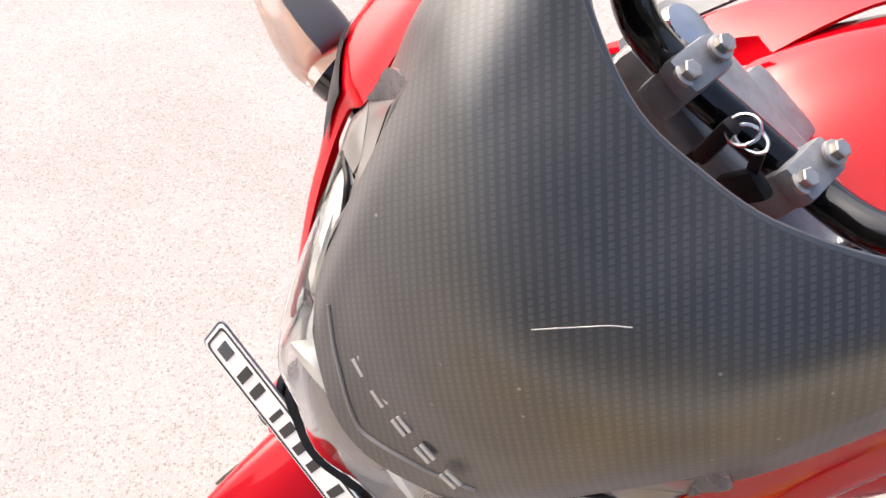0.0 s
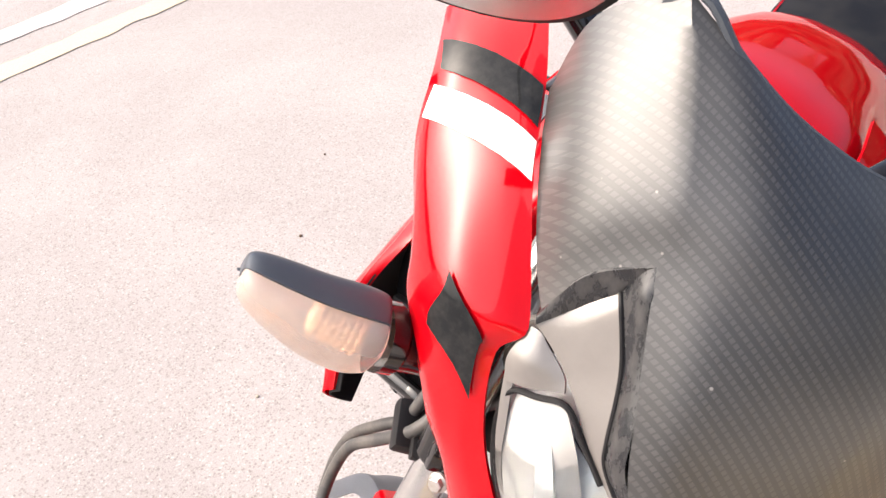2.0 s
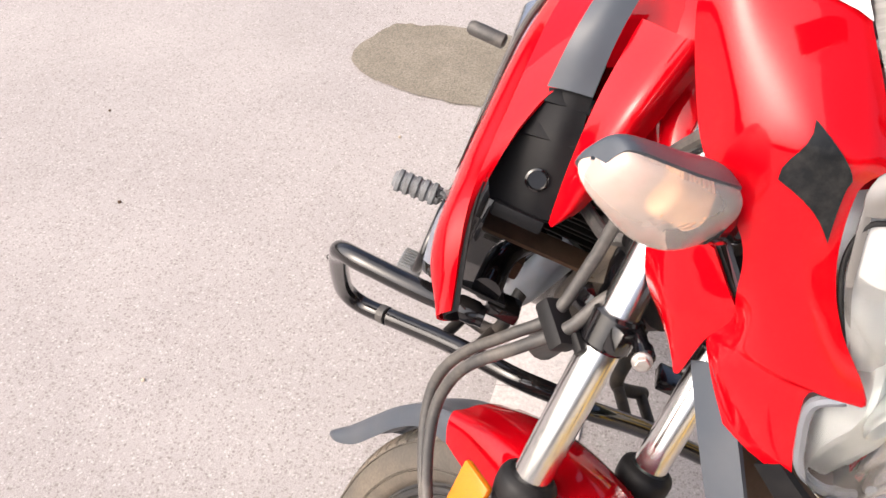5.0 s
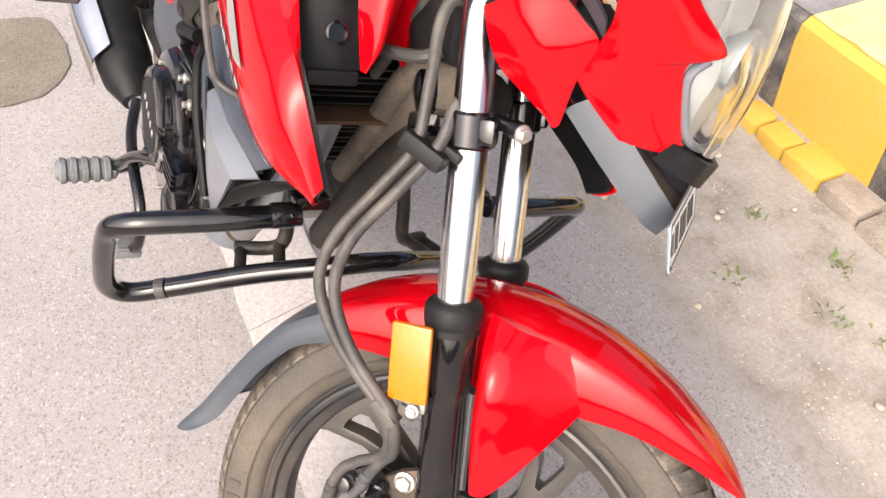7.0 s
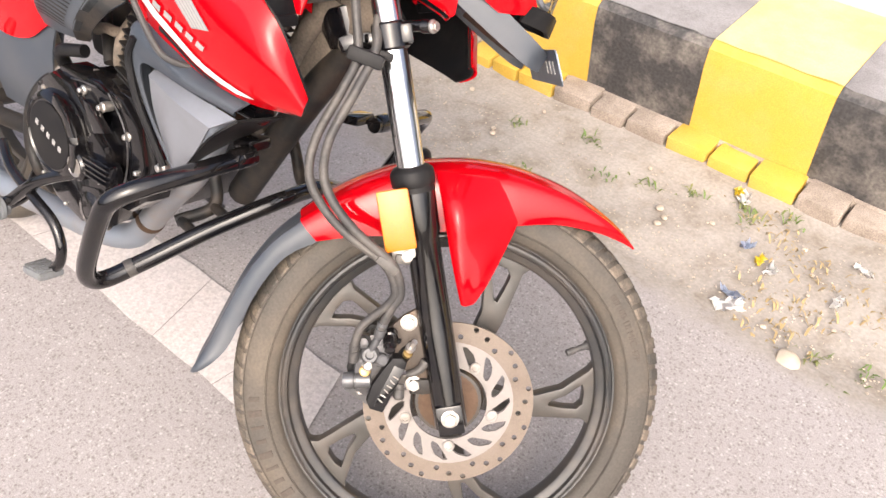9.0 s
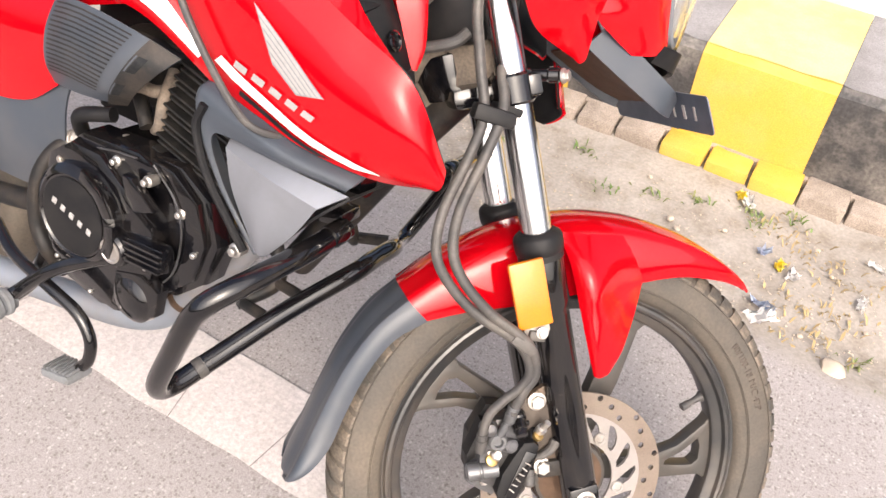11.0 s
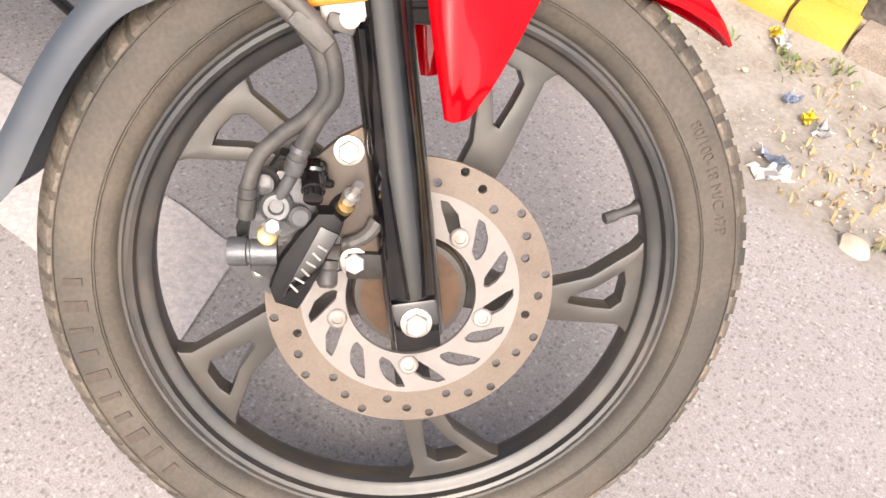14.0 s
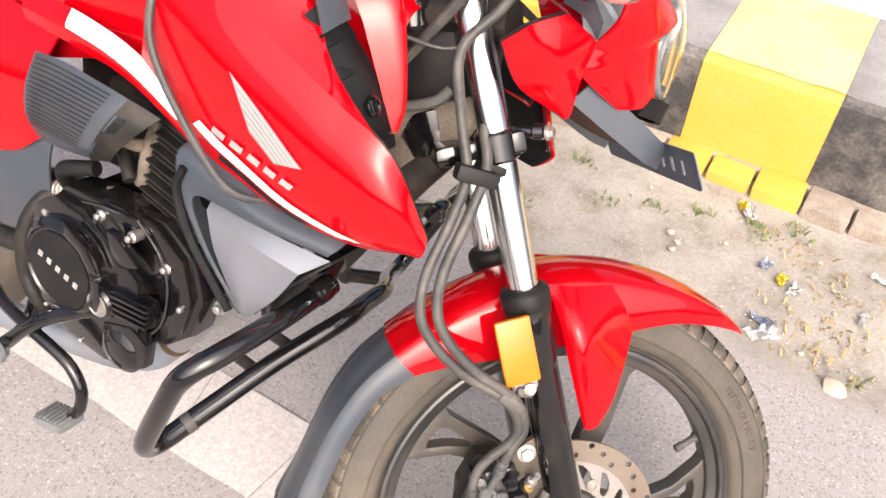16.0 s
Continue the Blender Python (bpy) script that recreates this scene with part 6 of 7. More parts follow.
for flip in (1, -1):
    def mm(rows):
        return rows if flip > 0 else mirrored(rows)

    shroud = part("tank_shroud", sheet(B(), mm(shroud_rows), 24, 40, 0.003), red, bike, "glossy red tank shroud", BODY, 40)
    part("shroud_liner", sheet(B(), mm([[(x - 0.003, y + 0.006, z) for x, y, z in r] for r in shroud_rows]), 18, 30, 0.002), black_plastic, shroud, "black inner liner", BODY, 40)
    part("shroud_flange", sheet(B(), mm(flange_rows), 10, 40, 0.003), red, shroud, "", BODY, 40)
    part("shroud_prong", sheet(B(), mm(inner_prong), 12, 24, 0.003), red, bike, "glossy red inner prong", BODY, 40)
    if flip > 0:
        decal("white_stripe", shroud_rows, [(0.90, 0.26), (0.82, 0.19), (0.74, 0.78), (0.82, 0.80)], white_decal, shroud, 0.0022, BODY, 8)
        decal("black_stripe", shroud_rows, [(0.97, 0.36), (0.93, 0.32), (0.86, 0.70), (0.91, 0.70)], black_decal, shroud, 0.0022, BODY, 8)
        decal("wing_ground", shroud_rows, [(0.335, 0.712), (0.545, 0.617), (0.595, 0.515), (0.495, 0.430)], clamp_grey, shroud, 0.0021, BODY, 10)
        for k in range(5):
            f, g = k / 5, (k + 0.72) / 5
            lu0, lv0, lu1, lv1 = 0.34 + 0.20 * f, 0.705 - 0.09 * f, 0.34 + 0.20 * g, 0.705 - 0.09 * g
            ru0, rv0, ru1, rv1 = 0.50 + 0.09 * f, 0.435 + 0.085 * f, 0.50 + 0.09 * g, 0.435 + 0.085 * g
            decal("wing_feather", shroud_rows, [(lu0, lv0), (lu1, lv1), (ru1, rv1), (ru0, rv0)], silver_decal, shroud, 0.0024, BODY, 8)
        for k in range(5):
            v, u = 0.735 - 0.064 * k, 0.70 - 0.012 * k
            decal("badge_bar", shroud_rows, [(u + 0.030, v), (u - 0.018, v - 0.006), (u - 0.022, v - 0.048), (u + 0.026, v - 0.042)], silver_decal, shroud, 0.0026, BODY, 3)
    # duct between the prongs
    duct = B()
    rows = [[(-0.264, -0.172, 0.778), (-0.256, -0.140, 0.783), (-0.258, -0.112, 0.788)],
            [(-0.288, -0.186, 0.800), (-0.272, -0.142, 0.817), (-0.272, -0.116, 0.819)],
            [(-0.312, -0.186, 0.832), (-0.291, -0.145, 0.850), (-0.292, -0.120, 0.851)],
            [(-0.330, -0.184, 0.848), (-0.314, -0.148, 0.872), (-0.314, -0.124, 0.875)],
            [(-0.355, -0.172, 0.876), (-0.340, -0.148, 0.898), (-0.340, -0.126, 0.907)]]
    sheet(duct, mm(rows), 14, 24, 0.004)
    duct_part = part("air_duct", duct, duct_black, bike, "black stepped air duct", BODY, 40)
    for x0, z0 in ((-0.289, 0.842), (-0.311, 0.866)):
        rows = [[(x0 - 0.026, -0.184, z0 - 0.030), (x0 - 0.008, -0.170, z0 - 0.006), (x0, -0.150, z0 + 0.004), (x0, -0.122, z0 + 0.007)],
                [(x0 - 0.034, -0.182, z0 - 0.024), (x0 - 0.018, -0.168, z0 + 0.002), (x0 - 0.012, -0.150, z0 + 0.012), (x0 - 0.012, -0.122, z0 + 0.015)]]
        part("duct_step", sheet(B(), mm(rows), 16, 4, 0.003), duct_black, duct_part, "", BODY, 40)
    rows = [[(-0.318, -0.166, 0.878), (-0.316, -0.146, 0.884), (-0.316, -0.126, 0.887)], [(-0.342, -0.164, 0.925), (-0.340, -0.148, 0.932), (-0.342, -0.128, 0.936)],
            [(-0.385, -0.156, 0.965), (-0.383, -0.142, 0.974), (-0.385, -0.122, 0.978)]]
    part("duct_panel", sheet(B(), mm(rows), 10, 14, 0.003), grey_plastic, duct_part, "blue-grey plastic panel", BODY, 40)
    bm = B()
    lathe(bm, [(0, 0.011), (0.003, 0.011), (0.004, 0.009), (0.0015, 0.008), (0.0015, 0.004)], (-0.270, -0.140 * flip, 0.816), (0.2, -0.140 * flip, 1.05), seg=20)
    part("duct_screw", bm, black_gloss, duct_part, "", BODY)
    bm = B()
    box(bm, (-0.254, -0.142 * flip, 0.780), (0.010, 0.050, 0.014), Matrix.Rotation(radians(-20), 3, "Y"), 0.003)
    part("duct_tab", bm, black_plastic, duct_part, "", BODY)

# ---- tank and seat front
tank_spec = [(-0.295, 0.895, 0.055, 0.87), (-0.345, 0.93, 0.085, 0.90), (-0.40, 0.975, 0.125, 0.90), (-0.50, 1.005, 0.150, 0.885), (-0.62, 0.985, 0.155, 0.85), (-0.74, 0.955, 0.140, 0.81), (-0.82, 0.915, 0.125, 0.785)]
rows = []
for x, top, w, mid in tank_spec:
    half = [(x, -w * 0.92, mid - 0.10), (x, -w, mid - 0.03), (x, -w * 0.93, mid + 0.25 * (top - mid)), (x, -w * 0.62, top - 0.18 * (top - mid)), (x, -w * 0.3, top - 0.03), (x, 0, top)]
    half[-2] = (x, -w * 0.3, top - 0.004)
    rows.append(half + [(a, -b, c) for a, b, c in half[-2::-1]])
tank_rows = rows[1:]
tank = part("fuel_tank", sheet(B(), rows, 40, 30, 0.003), red, bike, "glossy red fuel tank with pale stripes", BODY, 50)
decal("white_stripe", tank_rows, [(0.10, 0.16), (0.02, 0.22), (0.10, 0.86), (0.17, 0.80)], white_decal, tank, 0.003, BODY, 10)
decal("black_stripe", tank_rows, [(0.02, 0.30), (0.00, 0.40), (0.04, 0.95), (0.09, 0.90)], black_decal, tank, 0.003, BODY, 10)
decal("black_stripe", tank_rows, [(0.0, 0.50), (0.10, 0.60), (0.10, 0.84), (0.0, 0.84)], black_decal, tank, 0.0034, BODY, 10)
decal("white_stripe", tank_rows, [(0.04, 0.86), (0.13, 0.84), (0.13, 0.99), (0.04, 0.99)], white_decal, tank, 0.0034, BODY, 10)
decal("white_stripe", tank_rows, [(0.44, 0.02), (0.56, 0.02), (0.54, 0.35), (0.46, 0.35)], white_decal, tank, 0.003, BODY, 8)
decal("grey_stripe", tank_rows, [(0.20, 0.09), (0.315, 0.12), (0.255, 0.46), (0.16, 0.42)], white_decal, tank, 0.003, BODY, 10)
decal("black_stripe", tank_rows, [(0.322, 0.12), (0.334, 0.125), (0.275, 0.47), (0.260, 0.46)], black_decal, tank, 0.0032, BODY, 10)
shoulder = [[(-0.345, -0.152, 0.888), (-0.350, -0.105, 0.910), (-0.358, -0.065, 0.930)], [(-0.390, -0.155, 0.925), (-0.395, -0.125, 0.940), (-0.402, -0.085, 0.958)],
            [(-0.465, -0.145, 0.955), (-0.470, -0.128, 0.972), (-0.480, -0.100, 0.990)], [(-0.560, -0.138, 0.955), (-0.560, -0.120, 0.975), (-0.560, -0.090, 0.992)]]
for rows in (shoulder, mirrored(shoulder)):
    part("tank_shoulder", sheet(B(), rows, 10, 16, 0.003), red, tank, "", BODY, 40)

# ---- side covers
side_rows = [[(-0.690, -0.150, 0.765), (-0.698, -0.172, 0.72), (-0.702, -0.176, 0.675), (-0.712, -0.170, 0.622)],
             [(-0.740, -0.150, 0.770), (-0.750, -0.176, 0.71), (-0.755, -0.180, 0.64), (-0.765, -0.172, 0.585)],
             [(-0.820, -0.145, 0.775), (-0.830, -0.176, 0.71), (-0.840, -0.182, 0.63), (-0.850, -0.172, 0.570)],
             [(-0.950, -0.135, 0.790), (-0.960, -0.170, 0.73), (-0.970, -0.176, 0.65), (-0.985, -0.165, 0.590)]]
part("side_cover", sheet(B(), side_rows, 18, 18, 0.003), red, bike, "glossy red side cover", BODY, 40)
low_rows = [[(-0.690, -0.160, 0.655), (-0.700, -0.168, 0.60), (-0.705, -0.165, 0.54), (-0.720, -0.150, 0.485)],
            [(-0.760, -0.166, 0.600), (-0.770, -0.172, 0.55), (-0.775, -0.168, 0.50), (-0.780, -0.152, 0.450)],
            [(-0.860, -0.166, 0.590), (-0.865, -0.172, 0.54), (-0.87, -0.168, 0.49), (-0.88, -0.15, 0.44)]]
part("lower_side_cover", sheet(B(), low_rows, 14, 14, 0.003), grey_plastic, bike, "grey lower side cover", BODY, 40)
vent_rows = [[(-0.508, -0.176, 0.724), (-0.524, -0.190, 0.706), (-0.556, -0.192, 0.672), (-0.583, -0.178, 0.645)],
             [(-0.548, -0.188, 0.738), (-0.566, -0.204, 0.708), (-0.592, -0.204, 0.668), (-0.612, -0.186, 0.640)],
             [(-0.640, -0.190, 0.748), (-0.645, -0.204, 0.71), (-0.650, -0.204, 0.67), (-0.660, -0.186, 0.634)],
             [(-0.705, -0.176, 0.738), (-0.708, -0.190, 0.70), (-0.710, -0.190, 0.66), (-0.712, -0.174, 0.627)]]
vent = part("throttle_cover", sheet(B(), vent_rows, 20, 22, 0.003), grey_plastic, bike, "ribbed grey plastic cover", BODY, 40)
for k in range(16):
    u = 0.05 + 0.046 * k
    decal("cover_rib", vent_rows, [(u, 0.40), (u + 0.017, 0.40), (u + 0.017, 0.94), (u, 0.94)], dusty_black, vent, 0.0024, BODY, 4)
decal("cover_band", vent_rows, [(0.0, 0.0), (1.0, 0.0), (1.0, 0.28), (0.0, 0.30)], dusty_black, vent, 0.0024, BODY, 10)
for u0, u1 in ((0.22, 0.42), (0.56, 0.72)):
    decal("cover_slot", vent_rows, [(u0, 0.17), (u1, 0.17), (u1, 0.25), (u0, 0.25)], black_decal, vent, 0.0036, BODY, 3)
    decal("slot_edge", vent_rows, [(u0, 0.26), (u1, 0.26), (u1, 0.275), (u0, 0.275)], grey_plastic, vent, 0.0036, BODY, 3)
trim_rows = [[(-0.43, -0.182, 0.735), (-0.44, -0.19, 0.726), (-0.45, -0.186, 0.716)], [(-0.53, -0.178, 0.785), (-0.54, -0.19, 0.772), (-0.55, -0.184, 0.757)],
             [(-0.62, -0.168, 0.80), (-0.63, -0.182, 0.784), (-0.64, -0.176, 0.764)], [(-0.72, -0.155, 0.80), (-0.73, -0.17, 0.785), (-0.735, -0.165, 0.766)]]
trim = part("tank_trim", sheet(B(), trim_rows, 10, 24, 0.003), red, bike, "glossy red lower tank trim", BODY, 40)
decal("white_stripe", trim_rows, [(0.02, 0.10), (0.50, 0.10), (0.50, 0.72), (0.02, 0.78)], white_decal, trim, 0.0024, BODY, 12)

# ---- knee scoop below the shroud
scoop_rows = [[(-0.252, -0.178, 0.684), (-0.256, -0.190, 0.676), (-0.262, -0.192, 0.668), (-0.268, -0.184, 0.660)],
              [(-0.330, -0.184, 0.690), (-0.334, -0.200, 0.682), (-0.338, -0.202, 0.674), (-0.342, -0.196, 0.666)],
              [(-0.400, -0.184, 0.708), (-0.402, -0.202, 0.698), (-0.404, -0.204, 0.686), (-0.404, -0.200, 0.672)],
              [(-0.455, -0.180, 0.722), (-0.458, -0.198, 0.712), (-0.448, -0.204, 0.690), (-0.432, -0.202, 0.670)],
              [(-0.470, -0.176, 0.690), (-0.462, -0.196, 0.680), (-0.448, -0.204, 0.664), (-0.432, -0.202, 0.650)],
              [(-0.430, -0.176, 0.615), (-0.424, -0.196, 0.612), (-0.416, -0.202, 0.608), (-0.406, -0.200, 0.604)],
              [(-0.372, -0.176, 0.545), (-0.368, -0.192, 0.545), (-0.364, -0.198, 0.546), (-0.360, -0.196, 0.548)]]
part("knee_scoop", sheet(B(), scoop_rows, 12, 44, 0.003), grey_plastic, bike, "grey plastic scoop frame", BODY, 40)
bm = B()
rows = [[(-0.418, -0.190, 0.668), (-0.340, -0.196, 0.666), (-0.262, -0.188, 0.660)], [(-0.412, -0.205, 0.662), (-0.345, -0.214, 0.654), (-0.285, -0.208, 0.642)]]
part("scoop_top", sheet(bm, rows, 10, 4, 0.003), silver_plastic, bike, "silver plastic scoop face", BODY, 40)
bm = B()
rows = [[(-0.412, -0.205, 0.662), (-0.345, -0.214, 0.654), (-0.285, -0.208, 0.642)], [(-0.398, -0.204, 0.615), (-0.352, -0.212, 0.604), (-0.312, -0.205, 0.596)], [(-0.362, -0.200, 0.552), (-0.352, -0.202, 0.551), (-0.346, -0.198, 0.553)]]
part("scoop_face", sheet(bm, rows, 10, 14, 0.003), silver_plastic, bike, "shaded silver grey scoop side", BODY, 40)
bm = B()
rows = [[(-0.262, -0.186, 0.658), (-0.262, -0.15, 0.655), (-0.265, -0.11, 0.65)], [(-0.296, -0.200, 0.622), (-0.30, -0.15, 0.62), (-0.30, -0.11, 0.62)], [(-0.346, -0.196, 0.556), (-0.35, -0.15, 0.57), (-0.35, -0.11, 0.58)]]
part("scoop_mouth", sheet(bm, rows, 10, 12, 0.003), black_plastic, bike, "black scoop mouth", BODY, 40)
bm = B()
tube(bm, [(-0.445, -0.206, 0.70), (-0.452, -0.208, 0.672), (-0.43, -0.208, 0.62), (-0.375, -0.203, 0.548)], 0.005, 24, 8)
part("scoop_border", bm, black_plastic, bike, "", BODY)

# ---- engine
engine = new("engine")
engine.parent = bike
tagged(engine, "gloss black engine with grimy fins")
bm = B()
for y0, y1, grow in ((-0.165, 0.10, 0.0),):
    pts = [(-0.74, 0.40), (-0.72, 0.34), (-0.64, 0.322), (-0.57, 0.342), (-0.535, 0.40), (-0.525, 0.47), (-0.52, 0.53), (-0.56, 0.56), (-0.66, 0.57), (-0.73, 0.52)]
    slab(bm, pts, y1 - y0, (), Matrix.Translation((0, y1, 0)) @ WHEEL_FACE, 0.012)
part("crankcase", bm, black_gloss, engine, "dusty black crankcase", BODY)
bm = B()
pts = [(-0.715, 0.47), (-0.70, 0.40), (-0.65, 0.365), (-0.58, 0.355), (-0.55, 0.365), (-0.525, 0.40), (-0.512, 0.46), (-0.52, 0.51), (-0.56, 0.54), (-0.61, 0.575), (-0.66, 0.575), (-0.70, 0.545)]
slab(bm, pts, 0.034, (), Matrix.Translation((0, -0.163, 0)) @ WHEEL_FACE, 0.014)
part("clutch_cover", bm, black_gloss, engine, "gloss black clutch cover", BODY)
bm = B()
lathe(bm, [(0, 0.070), (0.016, 0.068), (0.022, 0.063), (0.024, 0.057), (0.0215, 0.055), (0.0215, 0.02)], (-0.634, -0.192, 0.484), (-0.634, -1, 0.484), seg=48)
cap = part("clutch_cap", bm, black_gloss, engine, "round black clutch cap", BODY)
bm = B()
lathe(bm, [(0, 0.052), (0.0012, 0.052), (0.0016, 0.050)], (-0.634, -0.2138, 0.484), (-0.634, -1, 0.484), seg=40)
part("cap_plate", bm, black_plastic, cap, "matt black plate", BODY)
bm = B()
for k in range(5):
    box(bm, (-0.664 + 0.0150 * k, -0.2158, 0.495 - 0.0052 * k), (0.0075, 0.0012, 0.0085), Matrix.Rotation(radians(19), 3, "Y"), 0.0004)
part("badge", bm, silver_decal, cap, "silver bars in place of the maker's name", BODY)
bm = B()
for a0, a1 in ((20, 78), (-28, 12)):
    pts = [(0.073, a0), (0.073, (a0 + a1) / 2), (0.073, a1), (0.058, a1), (0.058, (a0 + a1) / 2), (0.058, a0)]
    out = [(-0.634 + r * math.cos(radians(a)), 0.484 + r * math.sin(radians(a))) for r, a in pts]
    slab(bm, out, 0.010, (), Matrix.Translation((0, -0.207, 0)) @ WHEEL_FACE, 0.004)
part("cap_rim_boss", bm, black_gloss, cap, "", BODY)
bm = B()
lathe(bm, [(0, 0.023), (0.012, 0.023), (0.016, 0.02), (0.016, 0.017), (0.013, 0.016), (0.013, 0.004)], (-0.569, -0.198, 0.462), (-0.569, -1, 0.462), seg=30)
part("oil_cap", bm, black_gloss, engine, "", BODY)
bm = B()
lathe(bm, [(0, 0.0165), (0.002, 0.0165), (0.0025, 0.014), (0.001, 0.012)], (-0.569, -0.2125, 0.462), (-0.569, -1, 0.462), seg=24)
part("oil_cap_face", bm, steel, engine, "bright oil cap face", BODY)
bm = B()
box(bm, (-0.530, -0.196, 0.474), (0.084, 0.024, 0.036), Matrix.Rotation(radians(-4), 3, "Y"), 0.009)
for k in range(4):
    box(bm, (-0.520, -0.209, 0.462 + 0.0085 * k), (0.060, 0.007, 0.0036), Matrix.Rotation(radians(-4), 3, "Y"), 0.0012)
part("cover_boss", bm, black_gloss, engine, "", BODY)
bm = B()
lathe(bm, [(0, 0.036), (0.012, 0.034), (0.02, 0.024), (0.022, 0.01)], (-0.545, -0.185, 0.395), (-0.545, -1, 0.395), seg=28)
part("lower_cover", bm, black_gloss, engine, "", BODY)
for name, pts, y, thick, ease in (("front_case", [(-0.570, 0.590), (-0.505, 0.590), (-0.458, 0.562), (-0.440, 0.505), (-0.458, 0.442), (-0.500, 0.405), (-0.555, 0.395), (-0.590, 0.45)], -0.128, 0.040, 0.010),
                                  ("case_flange", [(-0.545, 0.588), (-0.508, 0.586), (-0.468, 0.558), (-0.452, 0.505), (-0.468, 0.448), (-0.505, 0.415), (-0.528, 0.415), (-0.505, 0.46), (-0.500, 0.52), (-0.515, 0.565)], -0.166, 0.012, 0.004),
                                  ("upper_case", [(-0.668, 0.572), (-0.655, 0.584), (-0.560, 0.592), (-0.530, 0.582), (-0.545, 0.550), (-0.600, 0.535), (-0.655, 0.548)], -0.140, 0.042, 0.008),
                                  ("case_facet", [(-0.566, 0.566), (-0.550, 0.566), (-0.512, 0.536), (-0.545, 0.522), (-0.560, 0.535)], -0.190, 0.012, 0.004),
                                  ("sump_cover", [(-0.575, 0.425), (-0.530, 0.440), (-0.500, 0.425), (-0.505, 0.385), (-0.545, 0.362), (-0.580, 0.375)], -0.182, 0.018, 0.006)):
    bm = B()
    slab(bm, pts, thick, (), Matrix.Translation((0, y, 0)) @ WHEEL_FACE, ease)
    part(name, bm, black_gloss, engine, "", BODY, 25)
# Thin lines in lighter grey draw the highlights along the case edges.
for pts in ([(-0.536, -0.181, 0.585), (-0.500, -0.181, 0.552), (-0.486, -0.181, 0.510), (-0.494, -0.181, 0.455), (-0.520, -0.181, 0.418)], [(-0.560, -0.184, 0.585), (-0.600, -0.184, 0.580), (-0.655, -0.184, 0.565)]):
    bm = B()
    tube(bm, pts, 0.0014, 30, 8)
    part("case_seam", bm, dark_casting, engine, "seam line, grey for the highlight on the case edge", BODY)
for x, y, z, r in ((-0.536, -0.190, 0.565, 0.0075), (-0.676, -0.192, 0.542, 0.0075), (-0.594, -0.184, 0.568, 0.0070), (-0.4915, -0.178, 0.536, 0.0072), (-0.466, -0.176, 0.490, 0.0066), (-0.520, -0.198, 0.458, 0.0085),
                   (-0.397, -0.190, 0.533, 0.0090), (-0.528, -0.190, 0.410, 0.0060), (-0.555, -0.198, 0.382, 0.0060), (-0.62, -0.192, 0.37, 0.0055), (-0.685, -0.190, 0.395, 0.0055)):
    bm = B()
    r *= 0.8
    lathe(bm, [(-0.014, r * 1.25), (0.0, r * 1.25), (0.0008, r * 1.1), (0.002, r * 0.78), (0.007, r * 0.74), (0.008, r * 0.5)], (x, y, z), (x, -1, z), seg=12)
    part("cover_bolt", bm, steel, engine, "", BODY)
TILT = Matrix.Rotation(radians(16), 3, "Y")
for k in range(17):
    p = Vector((-0.505, -0.045, 0.575)) + TILT @ Vector((0.002 * (k % 2), 0, 0.0105 * k - 0.02))
    bm = B()
    p += Vector((0, -0.016, 0))
    box(bm, p, (0.128 - 0.0012 * abs(k - 8), 0.195 - 0.008 * (k % 2), 0.0036), TILT, 0.0015)
    part("cooling_fin", bm, fin_metal, engine, "dusty cooling fin", BODY)
bm = B()
box(bm, (-0.497, -0.045, 0.62), (0.09, 0.12, 0.20), TILT, 0.01)
part("cylinder", bm, dusty_black, engine, "dusty cylinder", BODY)
bm = B()
box(bm, (-0.473, -0.04, 0.735), (0.11, 0.14, 0.07), TILT, 0.018)
part("cylinder_head", bm, dusty_black, engine, "dusty cylinder head", BODY)

bm = B()
box(bm, (-0.63, -0.03, 0.675), (0.24, 0.10, 0.23), None, 0.02)
part("air_box", bm, black_plastic, engine, "black air box in the dark under the tank", BODY)

